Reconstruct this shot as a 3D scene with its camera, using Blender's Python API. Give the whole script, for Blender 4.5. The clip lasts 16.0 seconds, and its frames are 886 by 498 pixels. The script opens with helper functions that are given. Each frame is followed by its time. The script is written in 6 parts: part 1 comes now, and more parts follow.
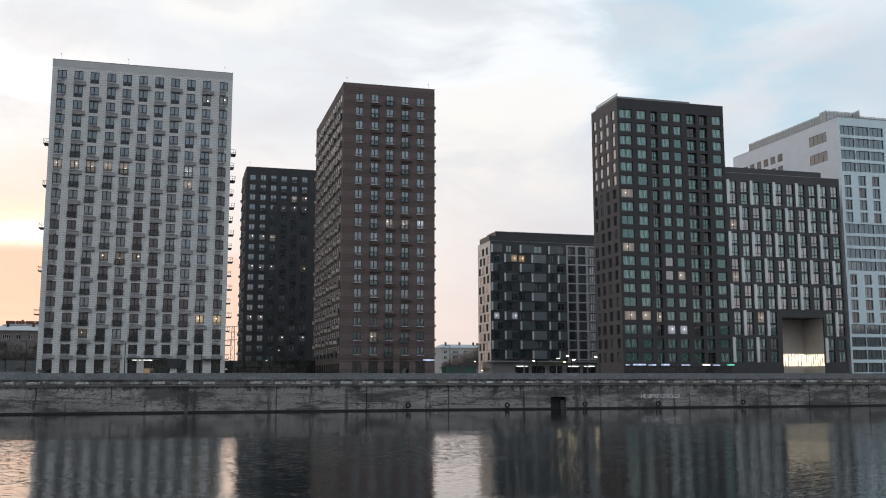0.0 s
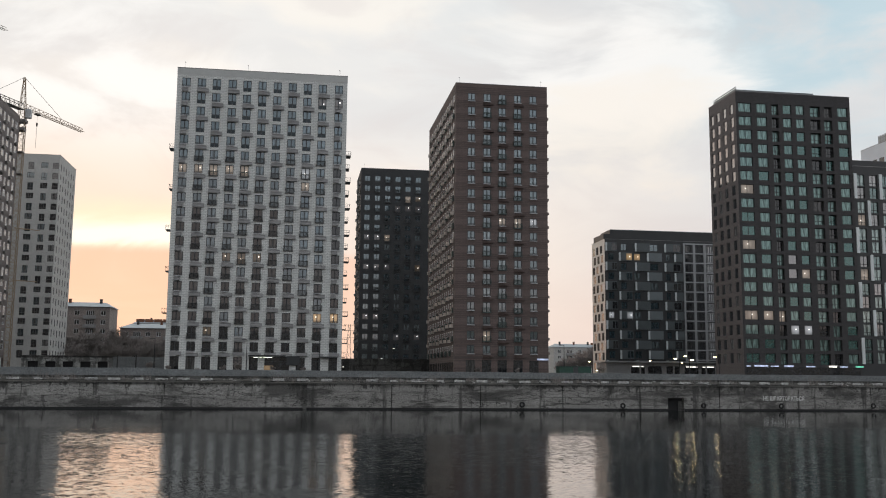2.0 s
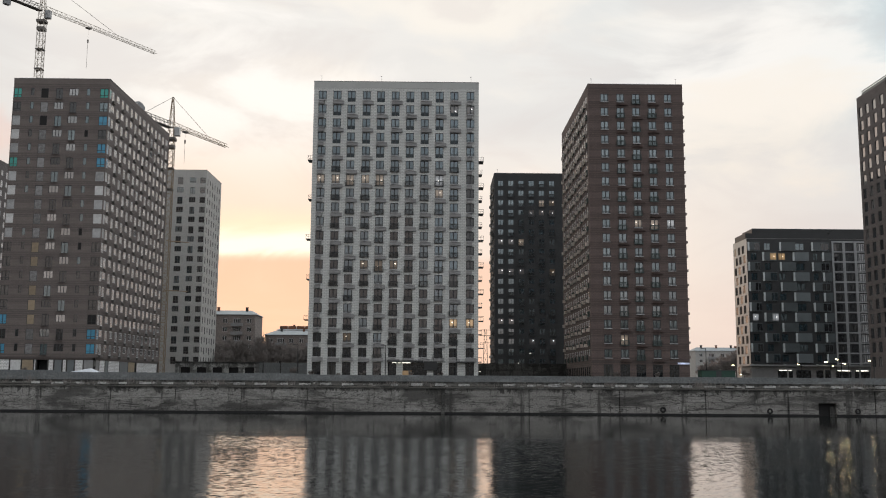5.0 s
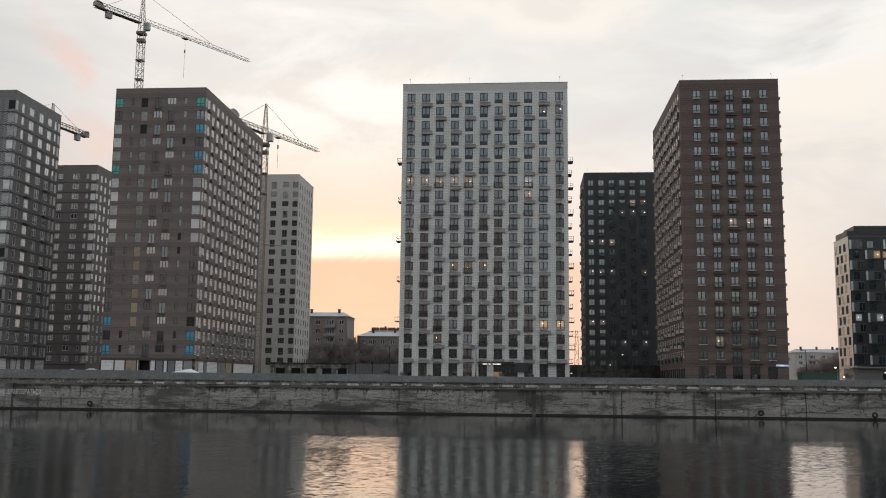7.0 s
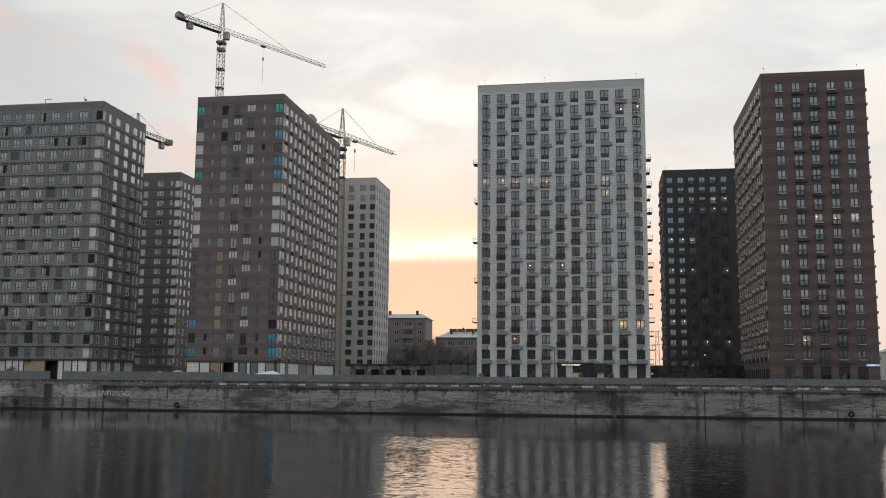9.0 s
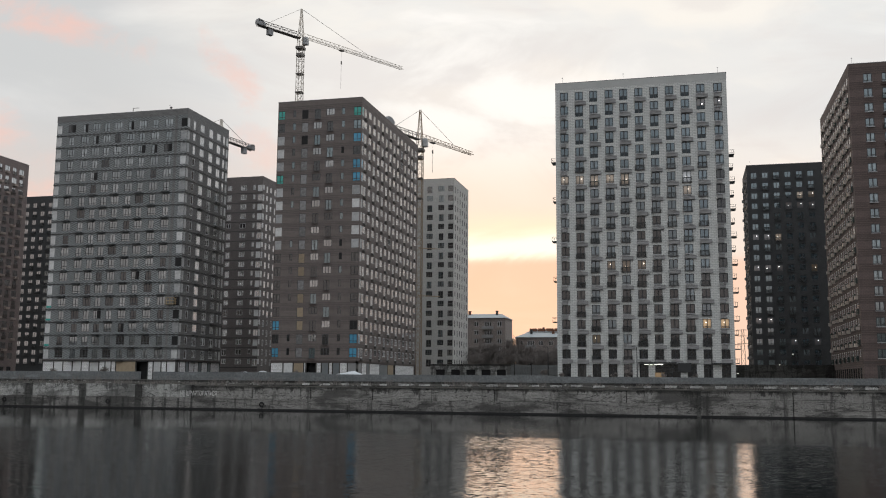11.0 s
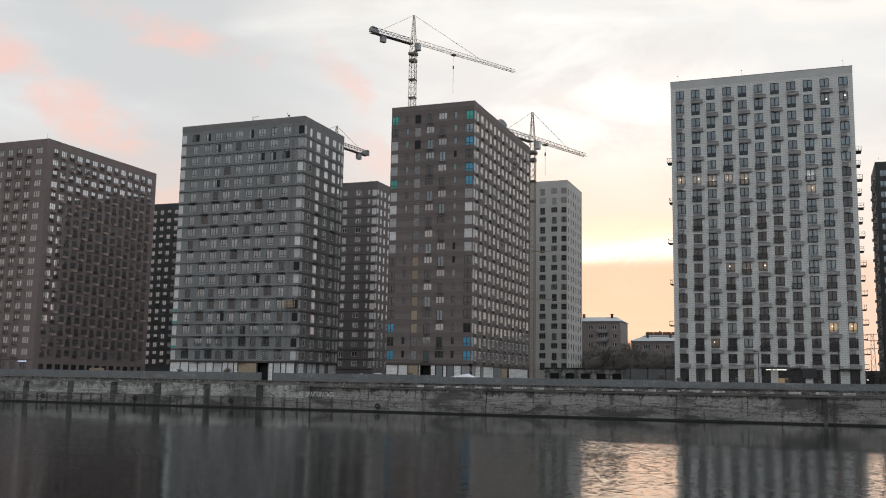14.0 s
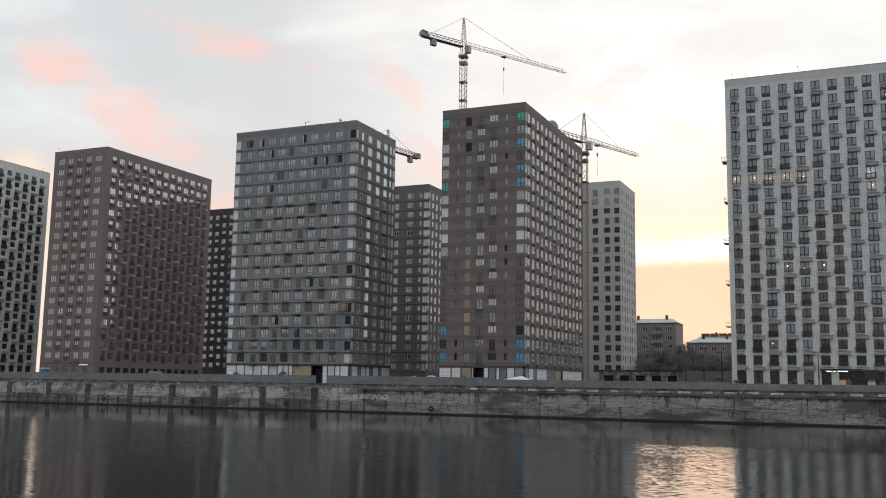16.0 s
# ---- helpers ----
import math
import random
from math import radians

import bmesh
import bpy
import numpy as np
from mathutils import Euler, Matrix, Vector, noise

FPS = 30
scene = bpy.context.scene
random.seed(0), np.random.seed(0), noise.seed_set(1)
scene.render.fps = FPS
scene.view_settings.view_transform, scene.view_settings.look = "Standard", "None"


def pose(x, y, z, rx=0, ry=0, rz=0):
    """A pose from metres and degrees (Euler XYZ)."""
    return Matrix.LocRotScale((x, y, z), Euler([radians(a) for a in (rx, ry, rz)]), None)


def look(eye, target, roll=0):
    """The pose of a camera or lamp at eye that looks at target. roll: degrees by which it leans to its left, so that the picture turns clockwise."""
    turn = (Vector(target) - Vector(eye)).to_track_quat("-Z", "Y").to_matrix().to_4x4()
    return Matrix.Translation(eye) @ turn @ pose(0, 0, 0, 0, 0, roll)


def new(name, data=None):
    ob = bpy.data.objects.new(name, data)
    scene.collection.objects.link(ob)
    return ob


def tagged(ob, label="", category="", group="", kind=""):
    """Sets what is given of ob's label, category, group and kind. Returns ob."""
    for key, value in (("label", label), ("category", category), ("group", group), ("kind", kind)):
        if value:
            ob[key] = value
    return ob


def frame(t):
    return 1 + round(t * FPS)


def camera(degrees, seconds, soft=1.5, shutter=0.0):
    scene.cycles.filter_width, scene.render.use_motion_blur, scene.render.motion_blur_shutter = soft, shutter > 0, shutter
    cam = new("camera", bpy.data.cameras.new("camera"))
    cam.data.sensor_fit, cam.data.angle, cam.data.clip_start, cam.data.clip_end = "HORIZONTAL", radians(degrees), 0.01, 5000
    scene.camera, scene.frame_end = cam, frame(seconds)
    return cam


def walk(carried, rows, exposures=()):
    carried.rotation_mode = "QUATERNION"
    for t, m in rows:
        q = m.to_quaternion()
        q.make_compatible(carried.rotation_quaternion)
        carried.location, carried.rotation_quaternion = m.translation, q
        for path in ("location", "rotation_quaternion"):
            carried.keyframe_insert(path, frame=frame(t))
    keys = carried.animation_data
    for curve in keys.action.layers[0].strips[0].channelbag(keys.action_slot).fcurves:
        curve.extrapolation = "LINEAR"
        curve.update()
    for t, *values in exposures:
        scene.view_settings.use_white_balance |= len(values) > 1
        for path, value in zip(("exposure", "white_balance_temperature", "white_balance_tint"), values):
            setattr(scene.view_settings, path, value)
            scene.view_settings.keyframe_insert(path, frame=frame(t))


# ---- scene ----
# z = 0 is the water, the far bank lies at z = 5, the eye stands at z = 5 on the near bank and only turns
EYE_Z = 5.0
GROUND_Z = 5.0
cam = camera(49.47, 16.0, 1.05)
TURNS = [
    (0.0, -15.393, 7.692, 0.083), (0.5, -12.762, 7.706, -0.425), (1.0, -11.466, 7.648, -0.49), (1.5, -9.948, 7.62, -0.442),
    (2.0, -8.685, 7.617, -0.474), (2.5, -7.241, 7.609, -0.533), (3.0, -5.875, 7.615, -0.489), (3.5, -4.534, 7.626, -0.409),
    (4.0, -3.399, 7.699, -0.445), (4.2, -2.792, 7.761, -0.427), (6.3, 2.692, 7.86, -0.617), (6.5, 3.289, 7.863, -0.683),
    (7.0, 4.744, 7.869, -0.6), (7.5, 5.803, 7.884, -0.56), (8.0, 6.74, 7.871, -0.657), (8.5, 7.9, 7.872, -0.689),
    (9.0, 9.384, 7.893, -0.471), (9.2, 9.992, 7.879, -0.42), (11.3, 14.909, 7.891, -0.679), (11.5, 15.458, 7.917, -0.876),
    (12.0, 16.389, 7.926, -1.074), (12.5, 17.452, 7.919, -1.144), (13.0, 18.61, 7.921, -1.041), (13.5, 19.698, 7.93, -0.915),
    (14.0, 20.836, 7.953, -0.992), (14.5, 21.61, 7.986, -0.956), (15.0, 22.405, 7.992, -1.0), (15.5, 23.072, 8.031, -1.114),
    (16.0, 23.979, 8.046, -0.902),
]
walk(cam, [(t, pose(0, 0, EYE_Z, 90 + pitch, roll, yaw)) for t, yaw, pitch, roll in TURNS],
     [(0.0, 0.08, 6080, 10), (1.0, 0.04, 6270, 10), (3.0, 0.0, 6500, 10), (7.0, 0.0, 6600, 10), (9.0, 0.0, 6500, 10), (12.5, 0.04, 6520, 10), (14.0, 0.09, 6450, 10), (16.0, 0.18, 6420, 10)])


# ---- node helpers ----
class Nodes:
    """Small wrapper that builds a node tree line by line."""

    def __init__(self, tree):
        self.tree = tree
        tree.nodes.clear()

    def add(self, kind):
        return self.tree.nodes.new(kind)

    def vec(self, op):
        n = self.add("ShaderNodeVectorMath")
        n.operation = op
        return n

    def put(self, sock, value):
        if isinstance(value, bpy.types.NodeSocket):
            self.tree.links.new(value, sock)
        elif isinstance(value, (tuple, list)) and len(value) == 3 and sock.type == "RGBA":
            sock.default_value = (*value, 1.0)
        else:
            sock.default_value = value

    def math(self, op, a, b=0.0, clamp=False):
        n = self.add("ShaderNodeMath")
        n.operation, n.use_clamp = op, clamp
        self.put(n.inputs[0], a)
        self.put(n.inputs[1], b)
        return n.outputs[0]

    def range(self, v, a, b, c=0.0, d=1.0, smooth=True):
        n = self.add("ShaderNodeMapRange")
        n.interpolation_type = "SMOOTHSTEP" if smooth else "LINEAR"
        for i, x in enumerate((v, a, b, c, d)):
            self.put(n.inputs[i], x)
        return n.outputs[0]

    def mix(self, fac, a, b, blend="MIX"):
        n = self.add("ShaderNodeMix")
        n.data_type, n.blend_type = "RGBA", blend
        self.put(n.inputs[0], fac)
        self.put(n.inputs[6], a)
        self.put(n.inputs[7], b)
        return n.outputs[2]

    def noise(self, vec, scale, detail=4.0, rough=0.55, distort=0.0):
        n = self.add("ShaderNodeTexNoise")
        self.put(n.inputs["Vector"], vec)
        n.inputs["Scale"].default_value = scale
        n.inputs["Detail"].default_value = detail
        n.inputs["Roughness"].default_value = rough
        n.inputs["Distortion"].default_value = distort
        return n.outputs["Fac"]

    def mapping(self, vec, scale=(1, 1, 1), loc=(0, 0, 0), rot=(0, 0, 0)):
        n = self.add("ShaderNodeMapping")
        self.put(n.inputs["Vector"], vec)
        n.inputs["Scale"].default_value = scale
        n.inputs["Location"].default_value = loc
        n.inputs["Rotation"].default_value = rot
        return n.outputs[0]

    def ramp(self, fac, stops):
        n = self.add("ShaderNodeValToRGB")
        e = n.color_ramp.elements
        while len(e) < len(stops):
            e.new(0.5)
        for el, (p, c) in zip(e, stops):
            el.position, el.color = p, (*c, 1)
        self.put(n.inputs[0], fac)
        return n.outputs[0]

    def bump(self, height, strength, distance):
        n = self.add("ShaderNodeBump")
        n.inputs["Strength"].default_value = strength
        n.inputs["Distance"].default_value = distance
        self.put(n.inputs["Height"], height)
        return n.outputs[0]


# ---- sky ----
SUN_AZ = 10.5         # degrees to the left of straight across the river
SUN_EL = 4.0
world = bpy.data.worlds.new("evening_sky")
scene.world = world
world.use_nodes = True
w = Nodes(world.node_tree)
direction = w.add("ShaderNodeTexCoord").outputs["Generated"]
sx, sy = -math.sin(radians(SUN_AZ)), math.cos(radians(SUN_AZ))
sep = w.add("ShaderNodeSeparateXYZ")
w.put(sep.inputs[0], direction)
az = w.math("MULTIPLY", w.math("ARCTAN2", w.math("MULTIPLY", sep.outputs[0], -1.0), sep.outputs[1]), 57.2958)   # degrees, left is positive
el = w.math("MULTIPLY", w.math("ARCSINE", sep.outputs[2]), 57.2958)
dot3 = w.vec("DOT_PRODUCT")
w.put(dot3.inputs[0], direction)
dot3.inputs[1].default_value = (sx, sy, 0)
toward = dot3.outputs["Value"]                     # 1 towards the sunset, -1 away from it
plane = w.add("ShaderNodeCombineXYZ")              # cloud layers are drawn out along the horizon
w.put(plane.inputs[0], w.math("MULTIPLY", az, 0.05))
w.put(plane.inputs[1], w.math("MULTIPLY", el, 0.13))
layer = plane.outputs[0]
billow = w.noise(w.mapping(layer, rot=(0, 0, 0.35)), 0.9, 6.0, 0.5, 0.35)
veil = w.noise(w.mapping(layer, loc=(4.3, 1.2, 0), rot=(0, 0, -0.3)), 0.7, 5.0, 0.5, 0.5)
wisps = w.noise(w.mapping(layer, loc=(1.3, 7.9, 0), rot=(0, 0, 0.25)), 2.0, 6.0, 0.56, 0.5)

puff = w.add("ShaderNodeCombineXYZ")
w.put(puff.inputs[0], w.math("MULTIPLY", az, 0.10))
w.put(puff.inputs[1], w.math("MULTIPLY", el, 0.13))
puffs = w.noise(w.mapping(puff.outputs[0], loc=(2.1, 5.3, 0)), 2.6, 7.0, 0.62, 0.3)


def cloud(a0, e0, wa, we, lean=0.0, rim=None):
    """A broken cloud round one direction: 1 in its middle, frayed by the layer's own noise or by rim."""
    da = w.math("SUBTRACT", az, a0)
    de = w.math("SUBTRACT", w.math("SUBTRACT", el, e0), w.math("MULTIPLY", da, lean))
    q = w.math("ADD", w.math("POWER", w.math("ABSOLUTE", w.math("DIVIDE", da, wa)), 2.0), w.math("POWER", w.math("ABSOLUTE", w.math("DIVIDE", de, we)), 2.0))
    fray = w.math("MULTIPLY", w.math("SUBTRACT", rim or wisps, 0.5), 6.0)
    return w.range(w.math("ADD", q, fray), 1.35, -0.25 if rim is None else -0.75)


# high overcast, brightest towards the sunset
cover = w.ramp(w.range(toward, -1, 1, 0, 1, smooth=False), [
    (0.0, (0.82, 0.88, 0.95)), (0.55, (0.78, 0.85, 0.91)), (0.84, (0.60, 0.68, 0.72)), (0.90, (0.74, 0.78, 0.79)), (0.955, (0.88, 0.875, 0.855)), (1.0, (0.93, 0.90, 0.86))])
cover = w.mix(w.range(billow, 0.44, 0.68, 0.0, 0.55), cover, (0.96, 0.94, 0.91))
cover = w.mix(w.range(veil, 0.50, 0.70, 0.0, 0.45), cover, (0.70, 0.71, 0.73))
cover = w.mix(w.range(el, 28.0, 60.0), cover, (1.02, 1.06, 1.10))
warm_side = w.range(w.math("ABSOLUTE", w.math("SUBTRACT", az, 4.0)), 38.0, 12.0)
cover = w.mix(w.math("MULTIPLY", w.math("MULTIPLY", w.range(billow, 0.46, 0.58), warm_side), 0.65), cover, (1.03, 0.97, 0.88))
cover = w.mix(w.math("MULTIPLY", w.range(wisps, 0.46, 0.64), 0.35), cover, (0.76, 0.71, 0.70))
# blue opening on the right, white cloud under it
cover = w.mix(w.math("MULTIPLY", cloud(-29.0, 20.0, 9.0, 5.5, 0.35), 0.7), cover, (0.50, 0.68, 0.76))
cover = w.mix(w.math("MULTIPLY", cloud(-19.0, 19.0, 9.0, 6.0, -0.2), 0.85), cover, (1.03, 1.0, 0.96))
cover = w.mix(w.math("MULTIPLY", cloud(10.5, 16.0, 8.0, 4.8, 0.1), 0.9), cover, (1.06, 1.03, 0.99))
cover = w.mix(w.math("MULTIPLY", cloud(33.0, 12.0, 12.0, 5.0), 0.5), cover, (0.66, 0.67, 0.71))
cover = w.mix(w.math("MULTIPLY", w.math("MULTIPLY", w.range(az, 20.0, 36.0), w.range(billow, 0.70, 0.46)), 0.85), cover, (0.63, 0.64, 0.645))
low_left = w.math("MULTIPLY", w.range(az, 18.0, 30.0), w.range(el, 14.5, 9.0))
cover = w.mix(w.math("MULTIPLY", low_left, 0.8), cover, (0.76, 0.66, 0.62))
cover = w.mix(w.math("MULTIPLY", cloud(48.5, 5.0, 4.0, 7.0), 0.9), cover, (1.0, 0.80, 0.62))
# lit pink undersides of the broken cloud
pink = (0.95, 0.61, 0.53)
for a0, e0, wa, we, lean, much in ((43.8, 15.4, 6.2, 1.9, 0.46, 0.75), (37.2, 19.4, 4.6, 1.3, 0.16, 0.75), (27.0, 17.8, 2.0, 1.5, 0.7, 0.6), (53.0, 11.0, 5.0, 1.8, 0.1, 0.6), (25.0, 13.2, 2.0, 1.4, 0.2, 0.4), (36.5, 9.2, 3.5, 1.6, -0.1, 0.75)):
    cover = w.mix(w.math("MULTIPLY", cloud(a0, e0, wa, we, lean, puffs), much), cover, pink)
# peach light that thickens towards the horizon, and the bank of cloud under the glow
right = w.range(az, -9.0, -22.0)
cover = w.mix(w.math("MULTIPLY", w.math("MULTIPLY", right, w.range(el, 15.0, 8.0)), 0.55), cover, (0.74, 0.70, 0.70))
cover = w.mix(w.math("MULTIPLY", w.math("MULTIPLY", right, w.range(el, 8.0, 2.0)), 0.65), cover, (0.90, 0.68, 0.61))
cover = w.mix(w.math("MULTIPLY", cloud(-18.0, 14.0, 7.0, 3.2), 0.55), cover, (1.0, 0.91, 0.80))
near = w.range(w.math("ABSOLUTE", w.math("SUBTRACT", az, 9.0)), 46.0, 6.0)
cover = w.mix(w.math("MULTIPLY", w.math("MULTIPLY", w.range(el, 17.0, 3.0), near), 0.75), cover, (0.96, 0.74, 0.60))
edge = w.math("ADD", el, w.math("MULTIPLY", w.math("SUBTRACT", wisps, 0.5), 2.2))
round_sun = w.range(w.math("ABSOLUTE", w.math("SUBTRACT", az, 11.0)), 13.0, 3.0)
cover = w.mix(w.math("MULTIPLY", w.math("MULTIPLY", w.range(edge, 15.5, 9.5), round_sun), 0.6), cover, (0.98, 0.76, 0.62))
glow = w.math("MULTIPLY", w.math("MULTIPLY", w.range(edge, 6.9, 7.6), w.range(edge, 10.3, 8.2)), round_sun)
cover = w.mix(glow, cover, (1.05, 0.93, 0.66))
core = w.math("MULTIPLY", w.math("MULTIPLY", w.range(edge, 7.0, 7.7), w.range(edge, 9.2, 8.0)), w.range(w.math("ABSOLUTE", w.math("SUBTRACT", az, 11.0)), 10.0, 3.0))
cover = w.mix(core, cover, (1.15, 1.08, 0.97))
bank = w.math("MULTIPLY", w.range(edge, 7.5, 6.8), w.range(w.math("ABSOLUTE", w.math("SUBTRACT", az, 10.0)), 26.0, 5.0))
cover = w.mix(w.math("MULTIPLY", bank, 0.92), cover, (0.95, 0.60, 0.45))
cover = w.mix(w.math("MULTIPLY", w.math("MULTIPLY", bank, w.range(wisps, 0.45, 0.7)), 0.5), cover, (0.98, 0.71, 0.56))
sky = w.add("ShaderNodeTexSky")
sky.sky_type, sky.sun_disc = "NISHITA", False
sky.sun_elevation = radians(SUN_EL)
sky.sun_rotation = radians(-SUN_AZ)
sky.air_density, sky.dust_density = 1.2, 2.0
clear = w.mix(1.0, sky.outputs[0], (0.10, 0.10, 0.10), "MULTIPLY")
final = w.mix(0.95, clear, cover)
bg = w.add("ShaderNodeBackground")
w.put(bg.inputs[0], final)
bg.inputs[1].default_value = 1.0
w.put(w.add("ShaderNodeOutputWorld").inputs[0], bg.outputs[0])

# what is left of the sun comes through the cloud as a broad weak light
sun = new("sun", bpy.data.lights.new("sun", "SUN"))
sun.data.energy, sun.data.angle, sun.data.color = 0.25, radians(60), (1.0, 0.80, 0.60)
sun.matrix_world = look((0, 0, 200), (-sx * 100, -sy * 100, 200 - 100 * math.tan(radians(SUN_EL + 22))))


# ---- materials ----
def material(name):
    m = bpy.data.materials.new(name)
    m.use_nodes = True
    n = Nodes(m.node_tree)
    b = n.add("ShaderNodeBsdfPrincipled")
    n.put(n.add("ShaderNodeOutputMaterial").inputs[0], b.outputs[0])
    return m, n, b


def plain(name, colour, rough=0.6, metal=0.0, vary=0.15, scale=1.5):
    m, n, b = material(name)
    v = n.add("ShaderNodeTexCoord").outputs["Object"]
    f = n.math("ADD", n.math("MULTIPLY", n.noise(v, scale, 5), 0.6), n.math("MULTIPLY", n.noise(v, scale * 9, 3), 0.4))
    rnd = n.add("ShaderNodeObjectInfo").outputs["Random"]
    f = n.math("ADD", f, n.math("MULTIPLY", n.math("SUBTRACT", rnd, 0.5), 0.25))
    dark = tuple(c * (1 - vary) for c in colour)
    lite = tuple(min(1, c * (1 + vary)) for c in colour)
    n.put(b.inputs["Base Color"], n.mix(n.range(f, 0.3, 0.7), dark, lite))
    b.inputs["Roughness"].default_value, b.inputs["Metallic"].default_value = rough, metal
    return m


def brick(name, c1, c2, mortar, width=0.62, row=0.21, gap=0.022, bands=0.0):
    """Clinker or panel brick on a wall whose own x runs along it and z up; bands is the height of a storey with ribbed and smooth courses."""
    m, n, b = material(name)
    v = n.add("ShaderNodeTexCoord").outputs["Object"]
    s = n.add("ShaderNodeSeparateXYZ")
    n.put(s.inputs[0], v)
    c = n.add("ShaderNodeCombineXYZ")
    n.put(c.inputs[0], n.math("ADD", s.outputs[0], s.outputs[1]))
    n.put(c.inputs[1], s.outputs[2])
    t = n.add("ShaderNodeTexBrick")
    n.put(t.inputs["Vector"], c.outputs[0])
    n.put(t.inputs["Color1"], c1)
    n.put(t.inputs["Color2"], c2)
    n.put(t.inputs["Mortar"], mortar)
    t.inputs["Scale"].default_value, t.inputs["Mortar Size"].default_value = 1.0, gap
    t.inputs["Brick Width"].default_value, t.inputs["Row Height"].default_value = width, row
    big = n.noise(n.mapping(v, scale=(0.12, 0.12, 0.05)), 1.0, 4)
    streaks = n.noise(n.mapping(v, scale=(1.4, 1.4, 0.06)), 1.0, 4)
    col = n.mix(n.range(big, 0.40, 0.70, 0.0, 0.22), t.outputs[0], tuple(x * 0.65 for x in c1))
    col = n.mix(n.range(streaks, 0.55, 0.75, 0.0, 0.25), col, tuple(x * 0.55 for x in c2))
    if bands:
        at = n.math("FRACT", n.math("DIVIDE", s.outputs[2], bands))
        ribbed = n.math("MULTIPLY", n.range(at, 0.10, 0.13), n.range(at, 0.72, 0.69))
        rib = n.range(n.math("ABSOLUTE", n.math("SUBTRACT", n.math("FRACT", n.math("DIVIDE", s.outputs[2], 0.42)), 0.5)), 0.18, 0.10)
        col = n.mix(n.math("MULTIPLY", n.math("MULTIPLY", ribbed, rib), 0.55), col, tuple(x * 0.8 for x in mortar))
        col = n.mix(n.math("MULTIPLY", n.math("SUBTRACT", 1.0, ribbed), 0.22), col, tuple(x * 1.35 for x in c1))
    n.put(b.inputs["Base Color"], col)
    b.inputs["Roughness"].default_value = 0.85
    n.put(b.inputs["Normal"], n.bump(t.outputs["Fac"], 0.4, -0.02))
    return m


def woven(name, dark, lite, step=0.42):
    """Brick laid in relief so that it makes small slanting checks."""
    m, n, b = material(name)
    v = n.add("ShaderNodeTexCoord").outputs["Object"]
    s = n.add("ShaderNodeSeparateXYZ")
    n.put(s.inputs[0], v)
    c = n.add("ShaderNodeCombineXYZ")
    u = n.math("MULTIPLY", n.math("ADD", s.outputs[0], s.outputs[1]), 0.65)
    n.put(c.inputs[0], n.math("ADD", u, n.math("MULTIPLY", n.math("SINE", n.math("MULTIPLY", s.outputs[2], 2.6)), 0.12)))
    n.put(c.inputs[1], n.math("MULTIPLY", s.outputs[2], 1.55))
    t = n.add("ShaderNodeTexChecker")
    n.put(t.inputs["Vector"], c.outputs[0])
    n.put(t.inputs["Color1"], dark)
    n.put(t.inputs["Color2"], lite)
    t.inputs["Scale"].default_value = 1 / step
    big = n.noise(n.mapping(v, scale=(0.1, 0.1, 0.06)), 1.0, 4)
    n.put(b.inputs["Base Color"], n.mix(n.range(big, 0.35, 0.65, 0.0, 0.3), t.outputs[0], dark))
    b.inputs["Roughness"].default_value = 0.85
    n.put(b.inputs["Normal"], n.bump(t.outputs["Fac"], 0.5, 0.03))
    return m


def glass(name, tint, curtain, share=0.35, ior=1.9, sheen=(1.0, 1.0, 1.0)):
    """Double glazing in front of a dim room, some with pale curtains drawn."""
    m, n, b = material(name)
    rnd = n.add("ShaderNodeObjectInfo").outputs["Random"]
    v = n.add("ShaderNodeTexCoord").outputs["Object"]
    folds = n.noise(n.mapping(v, scale=(4.5, 4.5, 0.4)), 1.0, 2)
    cloth = n.mix(n.range(folds, 0.35, 0.65), tuple(c * 0.28 for c in curtain), tuple(c * 1.15 for c in curtain))
    room = n.mix(n.range(n.noise(v, 1.3, 3), 0.4, 0.7), tint, tuple(c * 2.2 for c in tint))
    n.put(b.inputs["Base Color"], n.mix(n.range(rnd, 1 - share - 0.05, 1 - share + 0.05), room, cloth))
    b.inputs["Roughness"].default_value, b.inputs["IOR"].default_value = 0.04, ior
    n.put(b.inputs["Specular Tint"], sheen)
    n.put(b.inputs["Normal"], n.bump(n.noise(v, 0.7, 2), 0.06, 0.05))
    return m


def lit(name, colour, power):
    """A lamp or a lit sign."""
    m, n, b = material(name)
    v = n.add("ShaderNodeTexCoord").outputs["Object"]
    f = n.noise(n.mapping(v, scale=(1.6, 1.6, 1.1)), 1.0, 3)
    b.inputs["Base Color"].default_value = (0.1, 0.08, 0.06, 1)
    b.inputs["Roughness"].default_value = 0.1
    n.put(b.inputs["Emission Color"], n.mix(n.range(f, 0.35, 0.7), tuple(c * 0.45 for c in colour), colour))
    b.inputs["Emission Strength"].default_value = power
    return m


